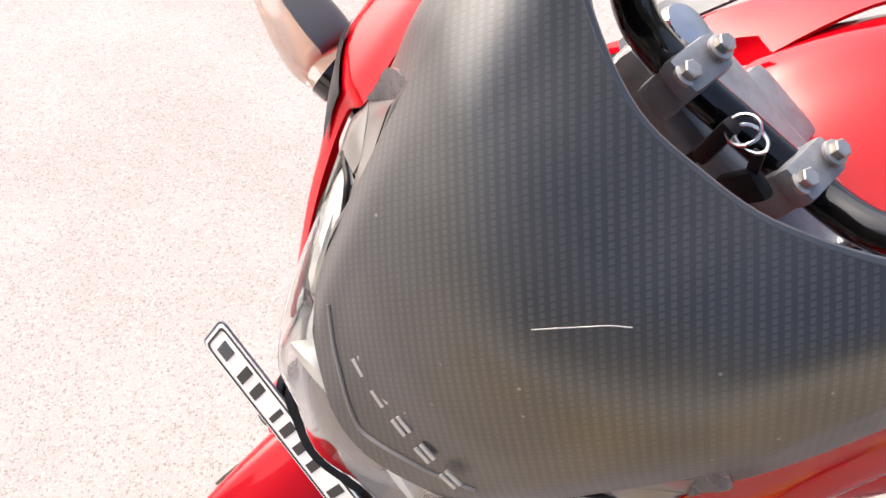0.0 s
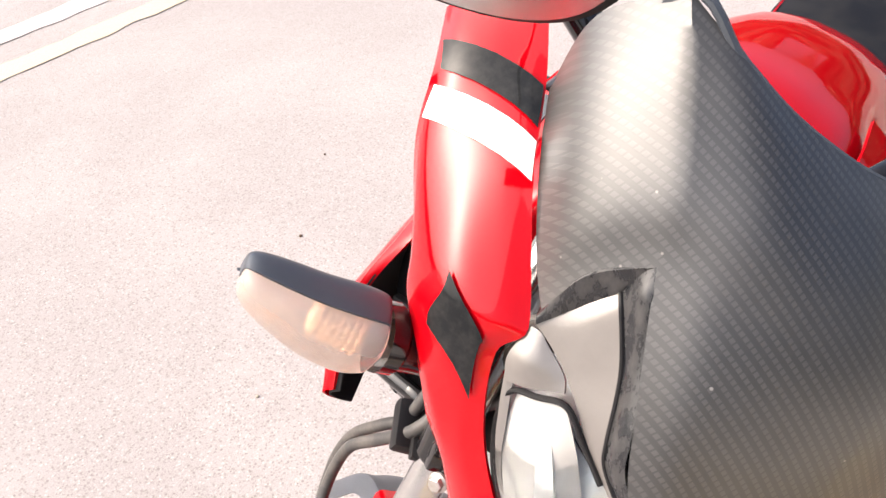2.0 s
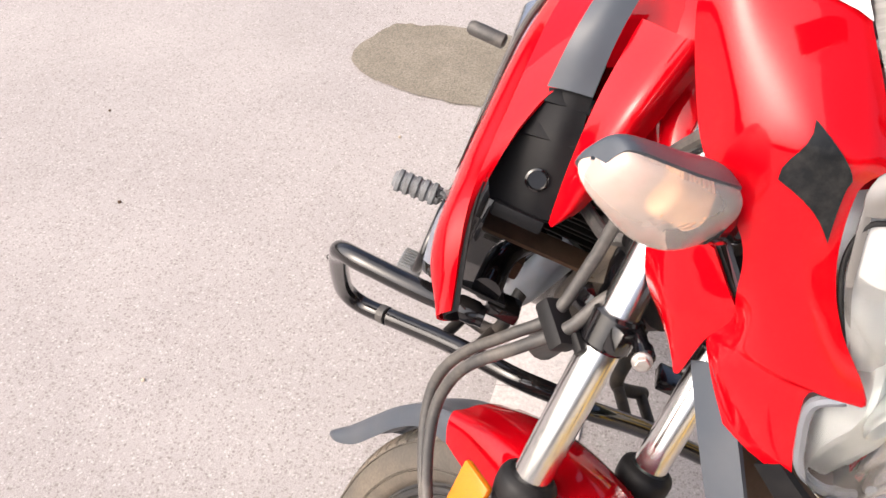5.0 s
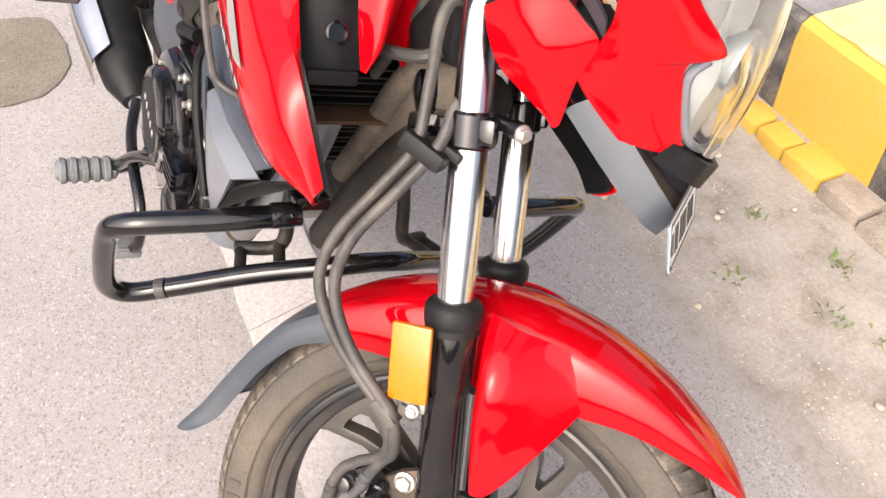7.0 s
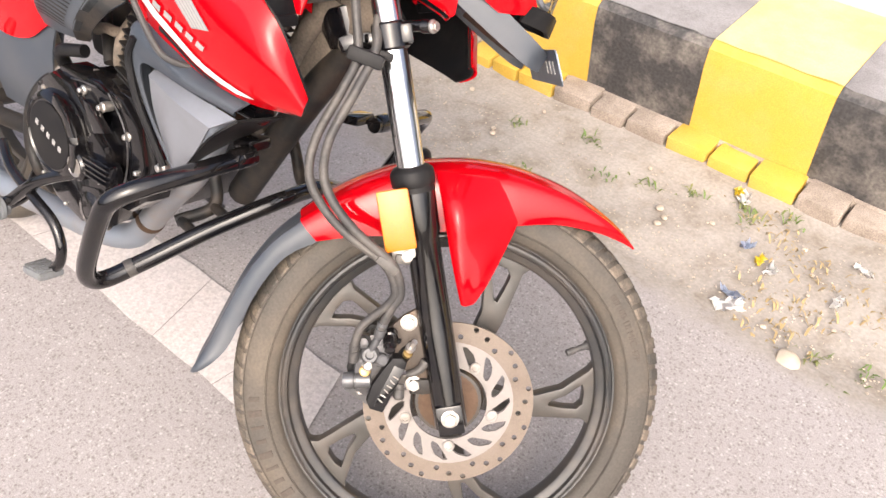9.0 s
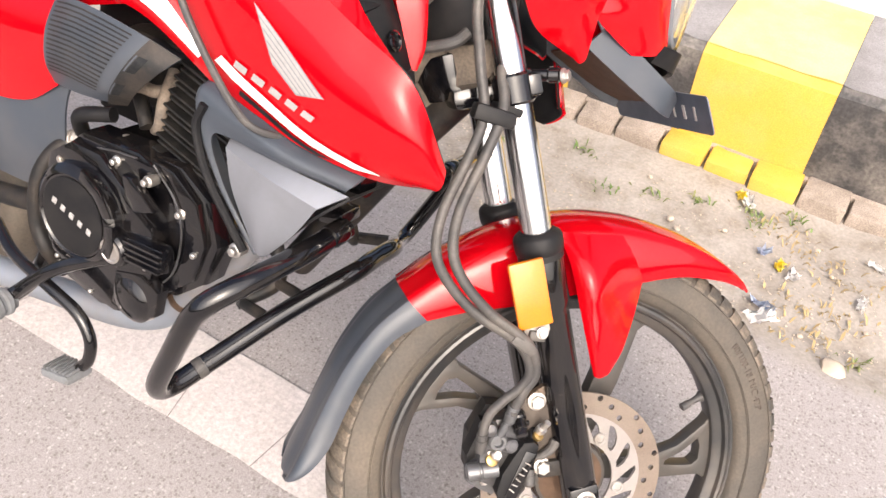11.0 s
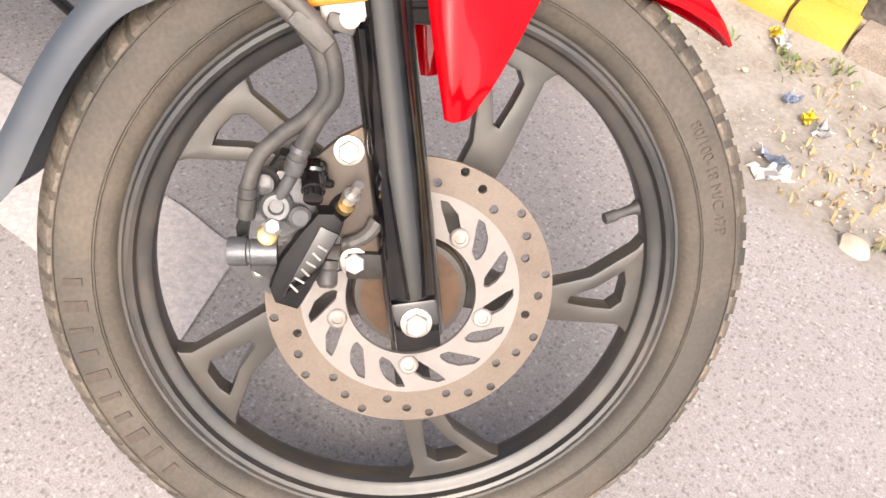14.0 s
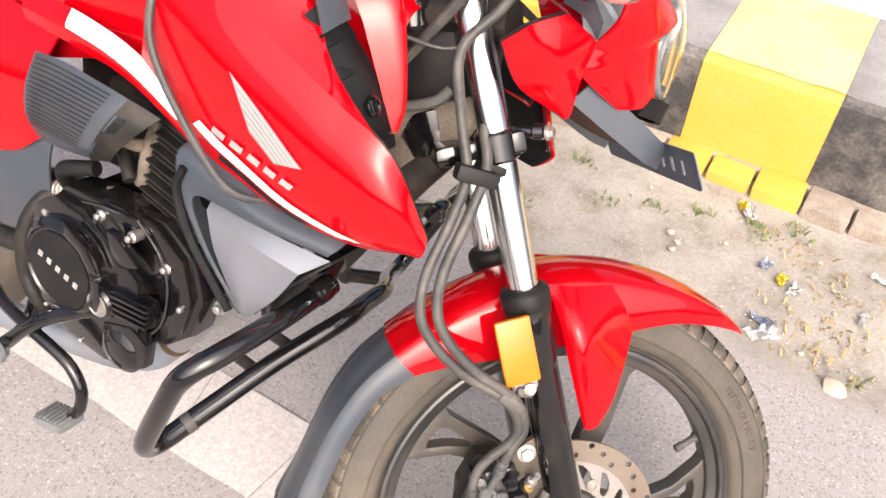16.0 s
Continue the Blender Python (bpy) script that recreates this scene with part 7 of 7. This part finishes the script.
# ---- intake, pipes and wires behind the covers
bm = B()
tube(bm, [(-0.708, -0.150, 0.546), (-0.680, -0.152, 0.555), (-0.645, -0.153, 0.566), (-0.608, -0.152, 0.577)], 0.0125, 30, 16)
boot = part("starter_motor_boot", bm, dusty_aluminium, engine, "pale ribbed rubber boot", BODY)
for k in range(12):
    q = Vector((-0.702 + 0.0074 * k, -0.1525, 0.5478 + 0.0022 * k))
    part("boot_rib", lathe(B(), [(0, 0.0128), (0.0016, 0.0142), (0.0034, 0.0128)], q, q + Vector((1, 0, 0.30)), seg=14), dusty_aluminium, boot, "", BODY)
for pts, r, mat in (([(-0.66, -0.12, 0.63), (-0.60, -0.145, 0.655), (-0.565, -0.14, 0.66), (-0.53, -0.11, 0.69)], 0.008, road_grime),
                    ([(-0.57, -0.12, 0.68), (-0.555, -0.15, 0.655), (-0.56, -0.15, 0.62), (-0.585, -0.13, 0.60)], 0.0075, road_grime),
                    ([(-0.64, -0.12, 0.66), (-0.60, -0.14, 0.63), (-0.58, -0.15, 0.61)], 0.009, dusty_black),
                    ([(-0.69, -0.15, 0.56), (-0.665, -0.175, 0.60), (-0.62, -0.165, 0.615)], 0.010, black_plastic),
                    ([(-0.705, -0.165, 0.350), (-0.714, -0.185, 0.385), (-0.732, -0.188, 0.425), (-0.731, -0.186, 0.485), (-0.720, -0.172, 0.525), (-0.704, -0.152, 0.547)], 0.0115, dusty_black),
                    ([(-0.62, -0.10, 0.70), (-0.56, -0.12, 0.70), (-0.50, -0.10, 0.72)], 0.007, black_plastic)):
    bm = B()
    tube(bm, pts, r, 30, 12)
    part("pipe", bm, mat, engine, "", BODY)
bm = B()
box(bm, (-0.62, -0.06, 0.66), (0.10, 0.10, 0.10), None, 0.02)
part("throttle_body", bm, dusty_black, engine, "dusty throttle body", BODY)

# ---- frame and neck
bm = B()
tube(bm, [(-0.205, 0, 0.80), (-0.27, -0.02, 0.70), (-0.325, -0.03, 0.60), (-0.42, -0.02, 0.44)], 0.023, 24, 14)
tube(bm, [(-0.20, 0, 0.90), (-0.40, 0, 0.86), (-0.70, 0, 0.78)], 0.024, 20, 14)
part("frame_tube", bm, dusty_black, bike, "dusty black frame tube", BODY)
bm = B()
tube(bm, [(-0.27, -0.030, 0.80), (-0.31, -0.036, 0.74), (-0.345, -0.036, 0.66), (-0.390, -0.034, 0.57)], 0.016, 24, 14)
part("frame_brace", bm, road_grime, bike, "frame brace caked in brown dust", BODY)
bm = B()
NA, NB = BODY.inverted() @ FRONT @ leg(0.53, 0, -0.05), BODY.inverted() @ FRONT @ leg(0.73, 0, -0.05)
lathe(bm, [(-0.03, 0.036), (0.0, 0.042), (0.02, 0.042), (0.024, 0.037), (0.06, 0.037), (0.062, 0.0395), (0.068, 0.0395), (0.07, 0.037), (0.125, 0.037), (0.127, 0.0395), (0.133, 0.0395), (0.135, 0.037), (0.19, 0.037), (0.194, 0.041), (0.21, 0.039)], NA, NB, seg=28)
part("steering_head", bm, black_gloss, bike, "grimy steering head", BODY)
bm = B()
rows = [[(-0.185, -0.03, 0.84), (-0.25, -0.035, 0.82), (-0.33, -0.03, 0.80)], [(-0.21, -0.032, 0.77), (-0.27, -0.036, 0.755), (-0.34, -0.03, 0.745)], [(-0.27, -0.032, 0.69), (-0.305, -0.038, 0.685), (-0.34, -0.036, 0.68)], [(-0.312, -0.032, 0.625), (-0.335, -0.036, 0.623), (-0.362, -0.036, 0.620)]]
part("neck_gusset", sheet(bm, rows, 10, 10, 0.006), road_grime, bike, "dusty brown neck gusset", BODY)
bm = B()
box(bm, (-0.272, 0.0, 0.838), (0.10, 0.11, 0.08), Matrix.Rotation(radians(-20), 3, "Y"), 0.02)
part("wiring_box", bm, black_plastic, bike, "black wiring behind the neck", BODY)
for pts, r in (([(-0.205, -0.035, 0.885), (-0.245, -0.055, 0.868), (-0.29, -0.07, 0.87)], 0.0022), ([(-0.232, -0.052, 0.826), (-0.240, -0.066, 0.814), (-0.27, -0.078, 0.80), (-0.30, -0.092, 0.79)], 0.0065),
               ([(-0.20, -0.05, 0.98), (-0.25, -0.06, 0.90), (-0.30, -0.05, 0.82), (-0.33, -0.06, 0.74)], 0.006), ([(-0.50, -0.19, 0.90), (-0.497, -0.207, 0.84), (-0.477, -0.213, 0.80), (-0.437, -0.213, 0.75), (-0.398, -0.211, 0.711), (-0.372, -0.207, 0.698), (-0.35, -0.18, 0.69)], 0.0042)):
    bm = B()
    tube(bm, pts, r, 30, 10)
    part("cable", bm, hose, bike, "dusty black cable", BODY)
bm = B()
box(bm, (-0.33, -0.10, 0.690), (0.03, 0.13, 0.005), None, 0.001)
box(bm, (-0.35, -0.12, 0.63), (0.03, 0.03, 0.03), None, 0.005)
part("horn_bracket", bm, rust, bike, "rusty bracket behind the scoop", BODY)
bm = B()
tube(bm, [(-0.40, -0.10, 0.63), (-0.33, -0.13, 0.65), (-0.27, -0.135, 0.655)], 0.016, 14, 12)
part("guard_mount", bm, black_gloss, bike, "", BODY)

# ---- exhaust
bm = B()
tube(bm, [(-0.44, -0.05, 0.62), (-0.432, -0.07, 0.55), (-0.462, -0.080, 0.47), (-0.512, -0.085, 0.405), (-0.558, -0.085, 0.340), (-0.605, -0.085, 0.285), (-0.68, -0.10, 0.262), (-0.95, -0.13, 0.235), (-1.05, -0.15, 0.25)], 0.0225, 60, 20)
pipe = part("exhaust_pipe", bm, exhaust_metal, bike, "heat-tinted exhaust pipe", BODY)
bm = B()
lathe(bm, [(0, 0.0232), (0.003, 0.0245), (0.010, 0.0245), (0.013, 0.0232)], (-0.555, -0.085, 0.3445), (-0.585, -0.085, 0.305), seg=24)
part("pipe_collar", bm, rust, pipe, "rusty collar", BODY)
bm = B()
lathe(bm, [(0, 0.024), (0.05, 0.047), (0.10, 0.052), (0.42, 0.052), (0.47, 0.045), (0.48, 0.03)], (-1.03, -0.155, 0.25), (-1.48, -0.20, 0.40), seg=28)
part("silencer", bm, black_plastic, bike, "black silencer", BODY)
bm = B()
rows = [[(-1.10, -0.195, 0.33), (-1.10, -0.225, 0.29), (-1.10, -0.22, 0.24)], [(-1.22, -0.21, 0.37), (-1.22, -0.245, 0.33), (-1.22, -0.24, 0.28)], [(-1.34, -0.225, 0.41), (-1.34, -0.255, 0.37), (-1.34, -0.25, 0.32)]]
part("heat_shield", sheet(bm, rows, 10, 12, 0.003), chrome, bike, "chrome heat shield", BODY, 40)

# ---- crash guard
guard = new("crash_guard")
guard.parent = bike
tagged(guard, "gloss black tubular crash guard with scuffs")
def half_guard(f):
    return [(-0.297, -0.12 * f, 0.582), (-0.302, -0.20 * f, 0.575), (-0.318, -0.276 * f, 0.561), (-0.334, -0.302 * f, 0.545), (-0.349, -0.308 * f, 0.522), (-0.375, -0.306 * f, 0.46),
            (-0.402, -0.296 * f, 0.395), (-0.408, -0.268 * f, 0.372), (-0.392, -0.215 * f, 0.392), (-0.355, -0.13 * f, 0.44), (-0.315, -0.05 * f, 0.482)]


bm = B()
tube(bm, half_guard(1) + [(-0.312, 0.0, 0.487)] + half_guard(-1)[::-1], 0.0128, 190, 16)
part("guard_loop", bm, black_gloss, guard, "", BODY)
for flip in (1, -1):
    for a, b in (((-0.344, -0.108, 0.454), (-0.402, -0.090, 0.443)), ((-0.363, -0.150, 0.432), (-0.424, -0.131, 0.420))):
        bm = B()
        tube(bm, [(x, y * flip, z) for x, y, z in (a, b)], 0.0078, 6, 12)
        part("guard_strut", bm, dusty_black, guard, "", BODY)
    bm = B()
    tube(bm, [(x, y * flip, z) for x, y, z in ((-0.428, -0.136, 0.418), (-0.402, -0.089, 0.443), (-0.416, -0.082, 0.490), (-0.440, -0.078, 0.540))], 0.0095, 20, 12)
    part("guard_stay", bm, dusty_black, guard, "black stay back to the frame", BODY)
for flip in (1, -1):
    bm = B()
    q = Vector((-0.2972, -0.128 * flip, 0.5822))
    lathe(bm, [(0, 0.0136), (0.004, 0.0146), (0.022, 0.0146), (0.026, 0.0136)], q, q + Vector((-0.03, -1.0 * flip, -0.04)), seg=18)
    box(bm, (-0.318, -0.105 * flip, 0.588), (0.034, 0.040, 0.016), Matrix.Rotation(radians(-12), 3, "Y"), 0.004)
    part("guard_clamp", bm, black_gloss, guard, "black end clamp", BODY)
bm = B()
lathe(bm, [(0, 0.0131), (0.012, 0.0131)], (-0.398, -0.238, 0.384), (-0.37, -0.165, 0.42), seg=16)
part("guard_sticker", bm, hose, guard, "scraped pale patch", BODY)

# ---- pedal and footrest
bm = B()
tube(bm, [(-0.80, -0.20, 0.40), (-0.745, -0.215, 0.378), (-0.67, -0.222, 0.365), (-0.615, -0.222, 0.348), (-0.592, -0.222, 0.318), (-0.592, -0.224, 0.285), (-0.605, -0.228, 0.266)], 0.0085, 40, 12)
pedal = part("brake_pedal", bm, black_gloss, bike, "black brake pedal", BODY)
bm = B()
box(bm, (-0.620, -0.236, 0.258), (0.055, 0.042, 0.014), Matrix.Rotation(radians(-12), 3, "Y"), 0.006)
pad = part("pedal_pad", bm, peg_rubber, pedal, "grey ribbed pedal pad", BODY)
for k in range(7):
    bm = B()
    box(bm, (-0.643 + 0.0075 * k, -0.236, 0.2665 - 0.0016 * (k - 3) * -1), (0.0025, 0.036, 0.004), Matrix.Rotation(radians(-12), 3, "Y"), 0.0008)
    part("pad_rib", bm, peg_rubber, pad, "", BODY)
bm = B()
tube(bm, [(-0.55, -0.19, 0.455), (-0.60, -0.205, 0.432), (-0.66, -0.222, 0.395), (-0.71, -0.235, 0.345), (-0.722, -0.25, 0.328)], 0.0095, 30, 12)
part("footrest_bar", bm, black_gloss, bike, "black footrest bar", BODY)
peg = B()
lathe(peg, [(0, 0.010), (0.004, 0.016), (0.080, 0.0175), (0.088, 0.013)], (-0.722, -0.235, 0.328), (-0.724, -0.335, 0.322), seg=18)
foot = part("footrest", peg, peg_rubber, bike, "grey ribbed rubber footrest", BODY)
for k in range(5):
    bm = B()
    lathe(bm, [(0, 0.0172), (0.0025, 0.0200), (0.009, 0.0200), (0.0105, 0.0172)], (-0.722, -0.245 - 0.0155 * k, 0.3275 - 0.0008 * k), (-0.7225, -1, 0.3), seg=18)
    part("footrest_rib", bm, peg_rubber, foot, "", BODY)
bm = B()
tube(bm, [(-0.70, -0.12, 0.50), (-0.715, -0.17, 0.42), (-0.722, -0.20, 0.345), (-0.722, -0.24, 0.328)], 0.010, 20, 12)
part("footrest_stay", bm, black_gloss, bike, "black footrest stay", BODY)
bm = B()
lathe(bm, [(0, 0.010), (0.004, 0.015), (0.07, 0.015), (0.078, 0.010)], (-1.08, -0.25, 0.43), (-1.09, -0.34, 0.425), seg=16)
part("rear_footrest", bm, hose, bike, "ribbed rear footrest", BODY)
bm = B()
tube(bm, [(-0.80, 0.10, 0.33), (-0.83, 0.22, 0.20), (-0.86, 0.33, 0.095)], 0.010, 12, 10)
part("side_stand", bm, black_gloss, bike, "black side stand", BODY)

# ---- rear wheel and seat
REAR = BODY @ Matrix.Translation((-1.27, 0, 0.305))
rear_tyre = part("rear_tyre", lathe(B(), tyre_profile, Y0, Y1, seg=72, closed=True), rubber, bike, "dusty black rear tyre", REAR)
part("rear_rim", lathe(B(), rim_profile, Y0, Y1, seg=72, closed=True), alloy, rear_tyre, "", REAR)
part("rear_hub", lathe(B(), [(-0.07, 0.02), (-0.06, 0.06), (0.06, 0.06), (0.07, 0.02)], Y0, Y1, seg=32), alloy, rear_tyre, "", REAR)
for k in range(5):
    part("rear_spoke", spoke(20 + 72 * k), alloy, rear_tyre, "", REAR)
for flip in (1, -1):
    bm = B()
    tube(bm, [(-0.74, -0.10 * flip, 0.40), (-1.0, -0.105 * flip, 0.35), (-1.29, -0.10 * flip, 0.305)], 0.017, 14, 12)
    part("swing_arm", bm, dusty_black, bike, "", BODY)
    bm = B()
    tube(bm, [(-1.14, -0.12 * flip, 0.72), (-1.22, -0.12 * flip, 0.36)], 0.024, 6, 14)
    part("rear_damper", bm, black_gloss, bike, "", BODY)
seat_rows = [[(x, -w, z - 0.05), (x, -w * 0.96, z - 0.015), (x, -w * 0.5, z), (x, 0, z + 0.004), (x, w * 0.5, z), (x, w * 0.96, z - 0.015), (x, w, z - 0.05)]
             for x, w, z in ((-0.83, 0.075, 0.845), (-0.95, 0.115, 0.815), (-1.10, 0.125, 0.83), (-1.30, 0.12, 0.86), (-1.45, 0.09, 0.885))]
part("seat", sheet(B(), seat_rows, 24, 30, 0.02), black_plastic, bike, "black seat", BODY, 40)
tail_rows = [[(x, -w, z - 0.14), (x, -w * 1.06, z - 0.08), (x, -w * 0.98, z - 0.03)] for x, w, z in ((-0.90, 0.11, 0.83), (-1.10, 0.125, 0.845), (-1.30, 0.12, 0.88), (-1.48, 0.08, 0.92))]
for rows in (tail_rows, mirrored(tail_rows)):
    part("tail_panel", sheet(B(), rows, 10, 24, 0.003), red, bike, "glossy red tail panel", BODY, 40)

# ---------------------------------------------------------------- small things on the ground
def scrap(name, x, y, size, mat, label, cat, seed, lift=0.012):
    """A crumpled bit of litter."""
    bm = B()
    rng = random.Random(seed)
    n = 7
    ang = rng.uniform(0, 6.28)
    grid = []
    for i in range(n):
        row = []
        for j in range(n):
            u, v = (i / (n - 1) - 0.5) * size[0], (j / (n - 1) - 0.5) * size[1]
            h = lift * abs(noise.noise((i * 0.7 + seed, j * 0.7, seed * 1.3))) * 2.2
            px = x + u * math.cos(ang) - v * math.sin(ang) + 0.006 * rng.uniform(-1, 1)
            py = y + u * math.sin(ang) + v * math.cos(ang) + 0.006 * rng.uniform(-1, 1)
            row.append(bm.verts.new((px, py, -0.012 + h)))
        grid.append(row)
    fs = []
    for i in range(n - 1):
        for j in range(n - 1):
            fs.append(bm.faces.new((grid[i][j], grid[i + 1][j], grid[i + 1][j + 1], grid[i][j + 1])))
    bmesh.ops.solidify(bm, geom=fs, thickness=0.0008)
    return tagged(part(name, bm, mat, None, "", FLAT, 20), label, cat, "litter on the verge")


for k, (x, y, sz, mat, lab) in enumerate([(0.177, 0.715, (0.06, 0.035), paper, "crumpled white paper scrap on the dirt"), (0.168, 0.745, (0.05, 0.02), blue_foil, "pale blue wrapper scrap on the dirt"),
                                          (0.171, 0.885, (0.03, 0.018), yellow_foil, "yellow foil wrapper on the dirt"), (0.205, 0.87, (0.03, 0.02), paper, "small white paper scrap on the dirt"),
                                          (0.13, 0.91, (0.03, 0.015), blue_foil, "pale blue wrapper scrap on the dirt"), (0.05, 1.06, (0.05, 0.025), paper, "white wrapper lying by the edging"),
                                          (0.03, 1.075, (0.03, 0.02), yellow_foil, "yellow wrapper lying by the edging"), (0.35, 0.87, (0.04, 0.018), paper, "small white paper scrap on the dirt"),
                                          (0.36, 1.0, (0.04, 0.015), paper, "small white paper scrap on the dirt")]):
    scrap("paper_scrap", x, y, sz, mat, lab, "litter", k + 1)


def rock(name, x, y, r, seed, mat, label):
    bm = B()
    bmesh.ops.create_icosphere(bm, subdivisions=2, radius=r)
    for v in bm.verts:
        v.co *= 1 + 0.35 * noise.noise(v.co * (1.2 / r) * 0.6 + Vector((seed, 0, 0)))
        v.co.z *= 0.6
    bmesh.ops.translate(bm, verts=bm.verts, vec=(x, y, r * 0.3 - 0.012))
    return tagged(part(name, bm, mat, None, "", FLAT, 30), label, "stone", "stones on the verge")


rock("stone", 0.333, 0.655, 0.024, 3, stone_mat, "pale rounded stone at the road edge")
rng = random.Random(11)
for k in range(26):
    rock("stone", rng.uniform(-0.9, 0.9), rng.uniform(0.66, 1.08), rng.uniform(0.004, 0.010), k + 20, stone_mat, "small pale stone on the dirt")


def gravel():
    """Loose grit over road edge and verge."""
    rng = random.Random(3)
    verts, faces = [], []
    for k in range(2600):
        x = rng.uniform(-1.6, 1.2)
        y = 0.62 + abs(rng.gauss(0, 0.22))
        if y > 1.12:
            continue
        r = rng.uniform(0.0012, 0.0036)
        base = len(verts)
        z = -0.014
        for q in ((1, 0, 0), (-1, 0, 0), (0, 1, 0), (0, -1, 0), (0, 0, 1), (0, 0, -1)):
            verts.append((x + q[0] * r * rng.uniform(0.7, 1.3), y + q[1] * r * rng.uniform(0.7, 1.3), z + r * 0.5 + q[2] * r * 0.7))
        for a, b in ((0, 2), (2, 1), (1, 3), (3, 0)):
            faces.append((base + a, base + b, base + 4))
            faces.append((base + b, base + a, base + 5))
    me = bpy.data.meshes.new("gravel")
    me.from_pydata(verts, [], faces)
    me.materials.append(stone_mat)
    return tagged(new("gravel", me), "loose grit scattered over the dirt verge", "gravel", kind="stuff")


gravel()


def weeds(name, spots, mat, label, seed, h=0.035, blades=26, spread=0.035):
    rng = random.Random(seed)
    bm = B()
    for x, y in spots:
        for k in range(blades):
            px, py = x + rng.gauss(0, spread), y + rng.gauss(0, spread * 0.8)
            a, ln, w = rng.uniform(0, 6.28), h * rng.uniform(0.4, 1.1), rng.uniform(0.0012, 0.0034)
            d = Vector((math.cos(a), math.sin(a), 0))
            s = Vector((-math.sin(a), math.cos(a), 0)) * w
            p0 = Vector((px, py, -0.018))
            p1 = p0 + d * ln * 0.35 + Vector((0, 0, ln * 0.6))
            p2 = p0 + d * ln * rng.uniform(0.7, 1.1) + Vector((0, 0, ln * rng.uniform(0.45, 0.95)))
            v = [bm.verts.new(q) for q in (p0 - s * 0.6, p0 + s * 0.6, p1 + s, p1 - s, p2)]
            bm.faces.new((v[0], v[1], v[2], v[3]))
            bm.faces.new((v[3], v[2], v[4]))
    return tagged(part(name, bm, mat, None, "", FLAT, 180), label, "weeds", kind="stuff")


weeds("green_weeds", [(0.375, 0.70), (0.43, 0.64), (0.07, 1.03), (0.10, 1.00), (-0.06, 1.0), (-0.25, 0.92), (-0.35, 1.02), (-0.16, 0.96), (0.16, 1.06), (-0.12, 0.66), (0.47, 0.72), (-0.42, 0.80), (-0.55, 0.95)],
      leaf_green, "sparse green weeds growing in the dirt verge", 5, 0.022, 16, 0.016)
weeds("dry_grass", [(0.20, 0.98), (0.27, 0.92), (0.33, 0.82), (0.22, 0.78), (0.12, 1.02), (0.40, 0.92), (0.30, 0.72), (0.24, 0.66), (0.46, 1.02), (0.52, 0.86)],
      straw, "dry straw and grass litter on the dirt verge", 9, 0.022, 34, 0.04)
bm = B()
tube(bm, [(-0.925, -0.575, 0.004), (-0.912, -0.552, 0.007), (-0.895, -0.545, 0.005), (-0.880, -0.555, 0.004), (-0.886, -0.574, 0.005), (-0.902, -0.572, 0.006)], 0.0016, 24, 6)
tagged(part("wire_scrap", bm, black_plastic), "bent bit of dark wire lying on the asphalt", "wire")
rng = random.Random(21)
for k in range(4):
    bm = B()
    x, y = rng.uniform(-1.6, -0.2), rng.uniform(-1.4, -0.2)
    bmesh.ops.create_icosphere(bm, subdivisions=1, radius=rng.uniform(0.003, 0.006))
    bmesh.ops.translate(bm, verts=bm.verts, vec=(x, y, 0.002))
    tagged(part("pebble", bm, rust if k % 2 else stone_mat, None), "tiny dark pebble on the asphalt", "pebble", "pebbles on the road")
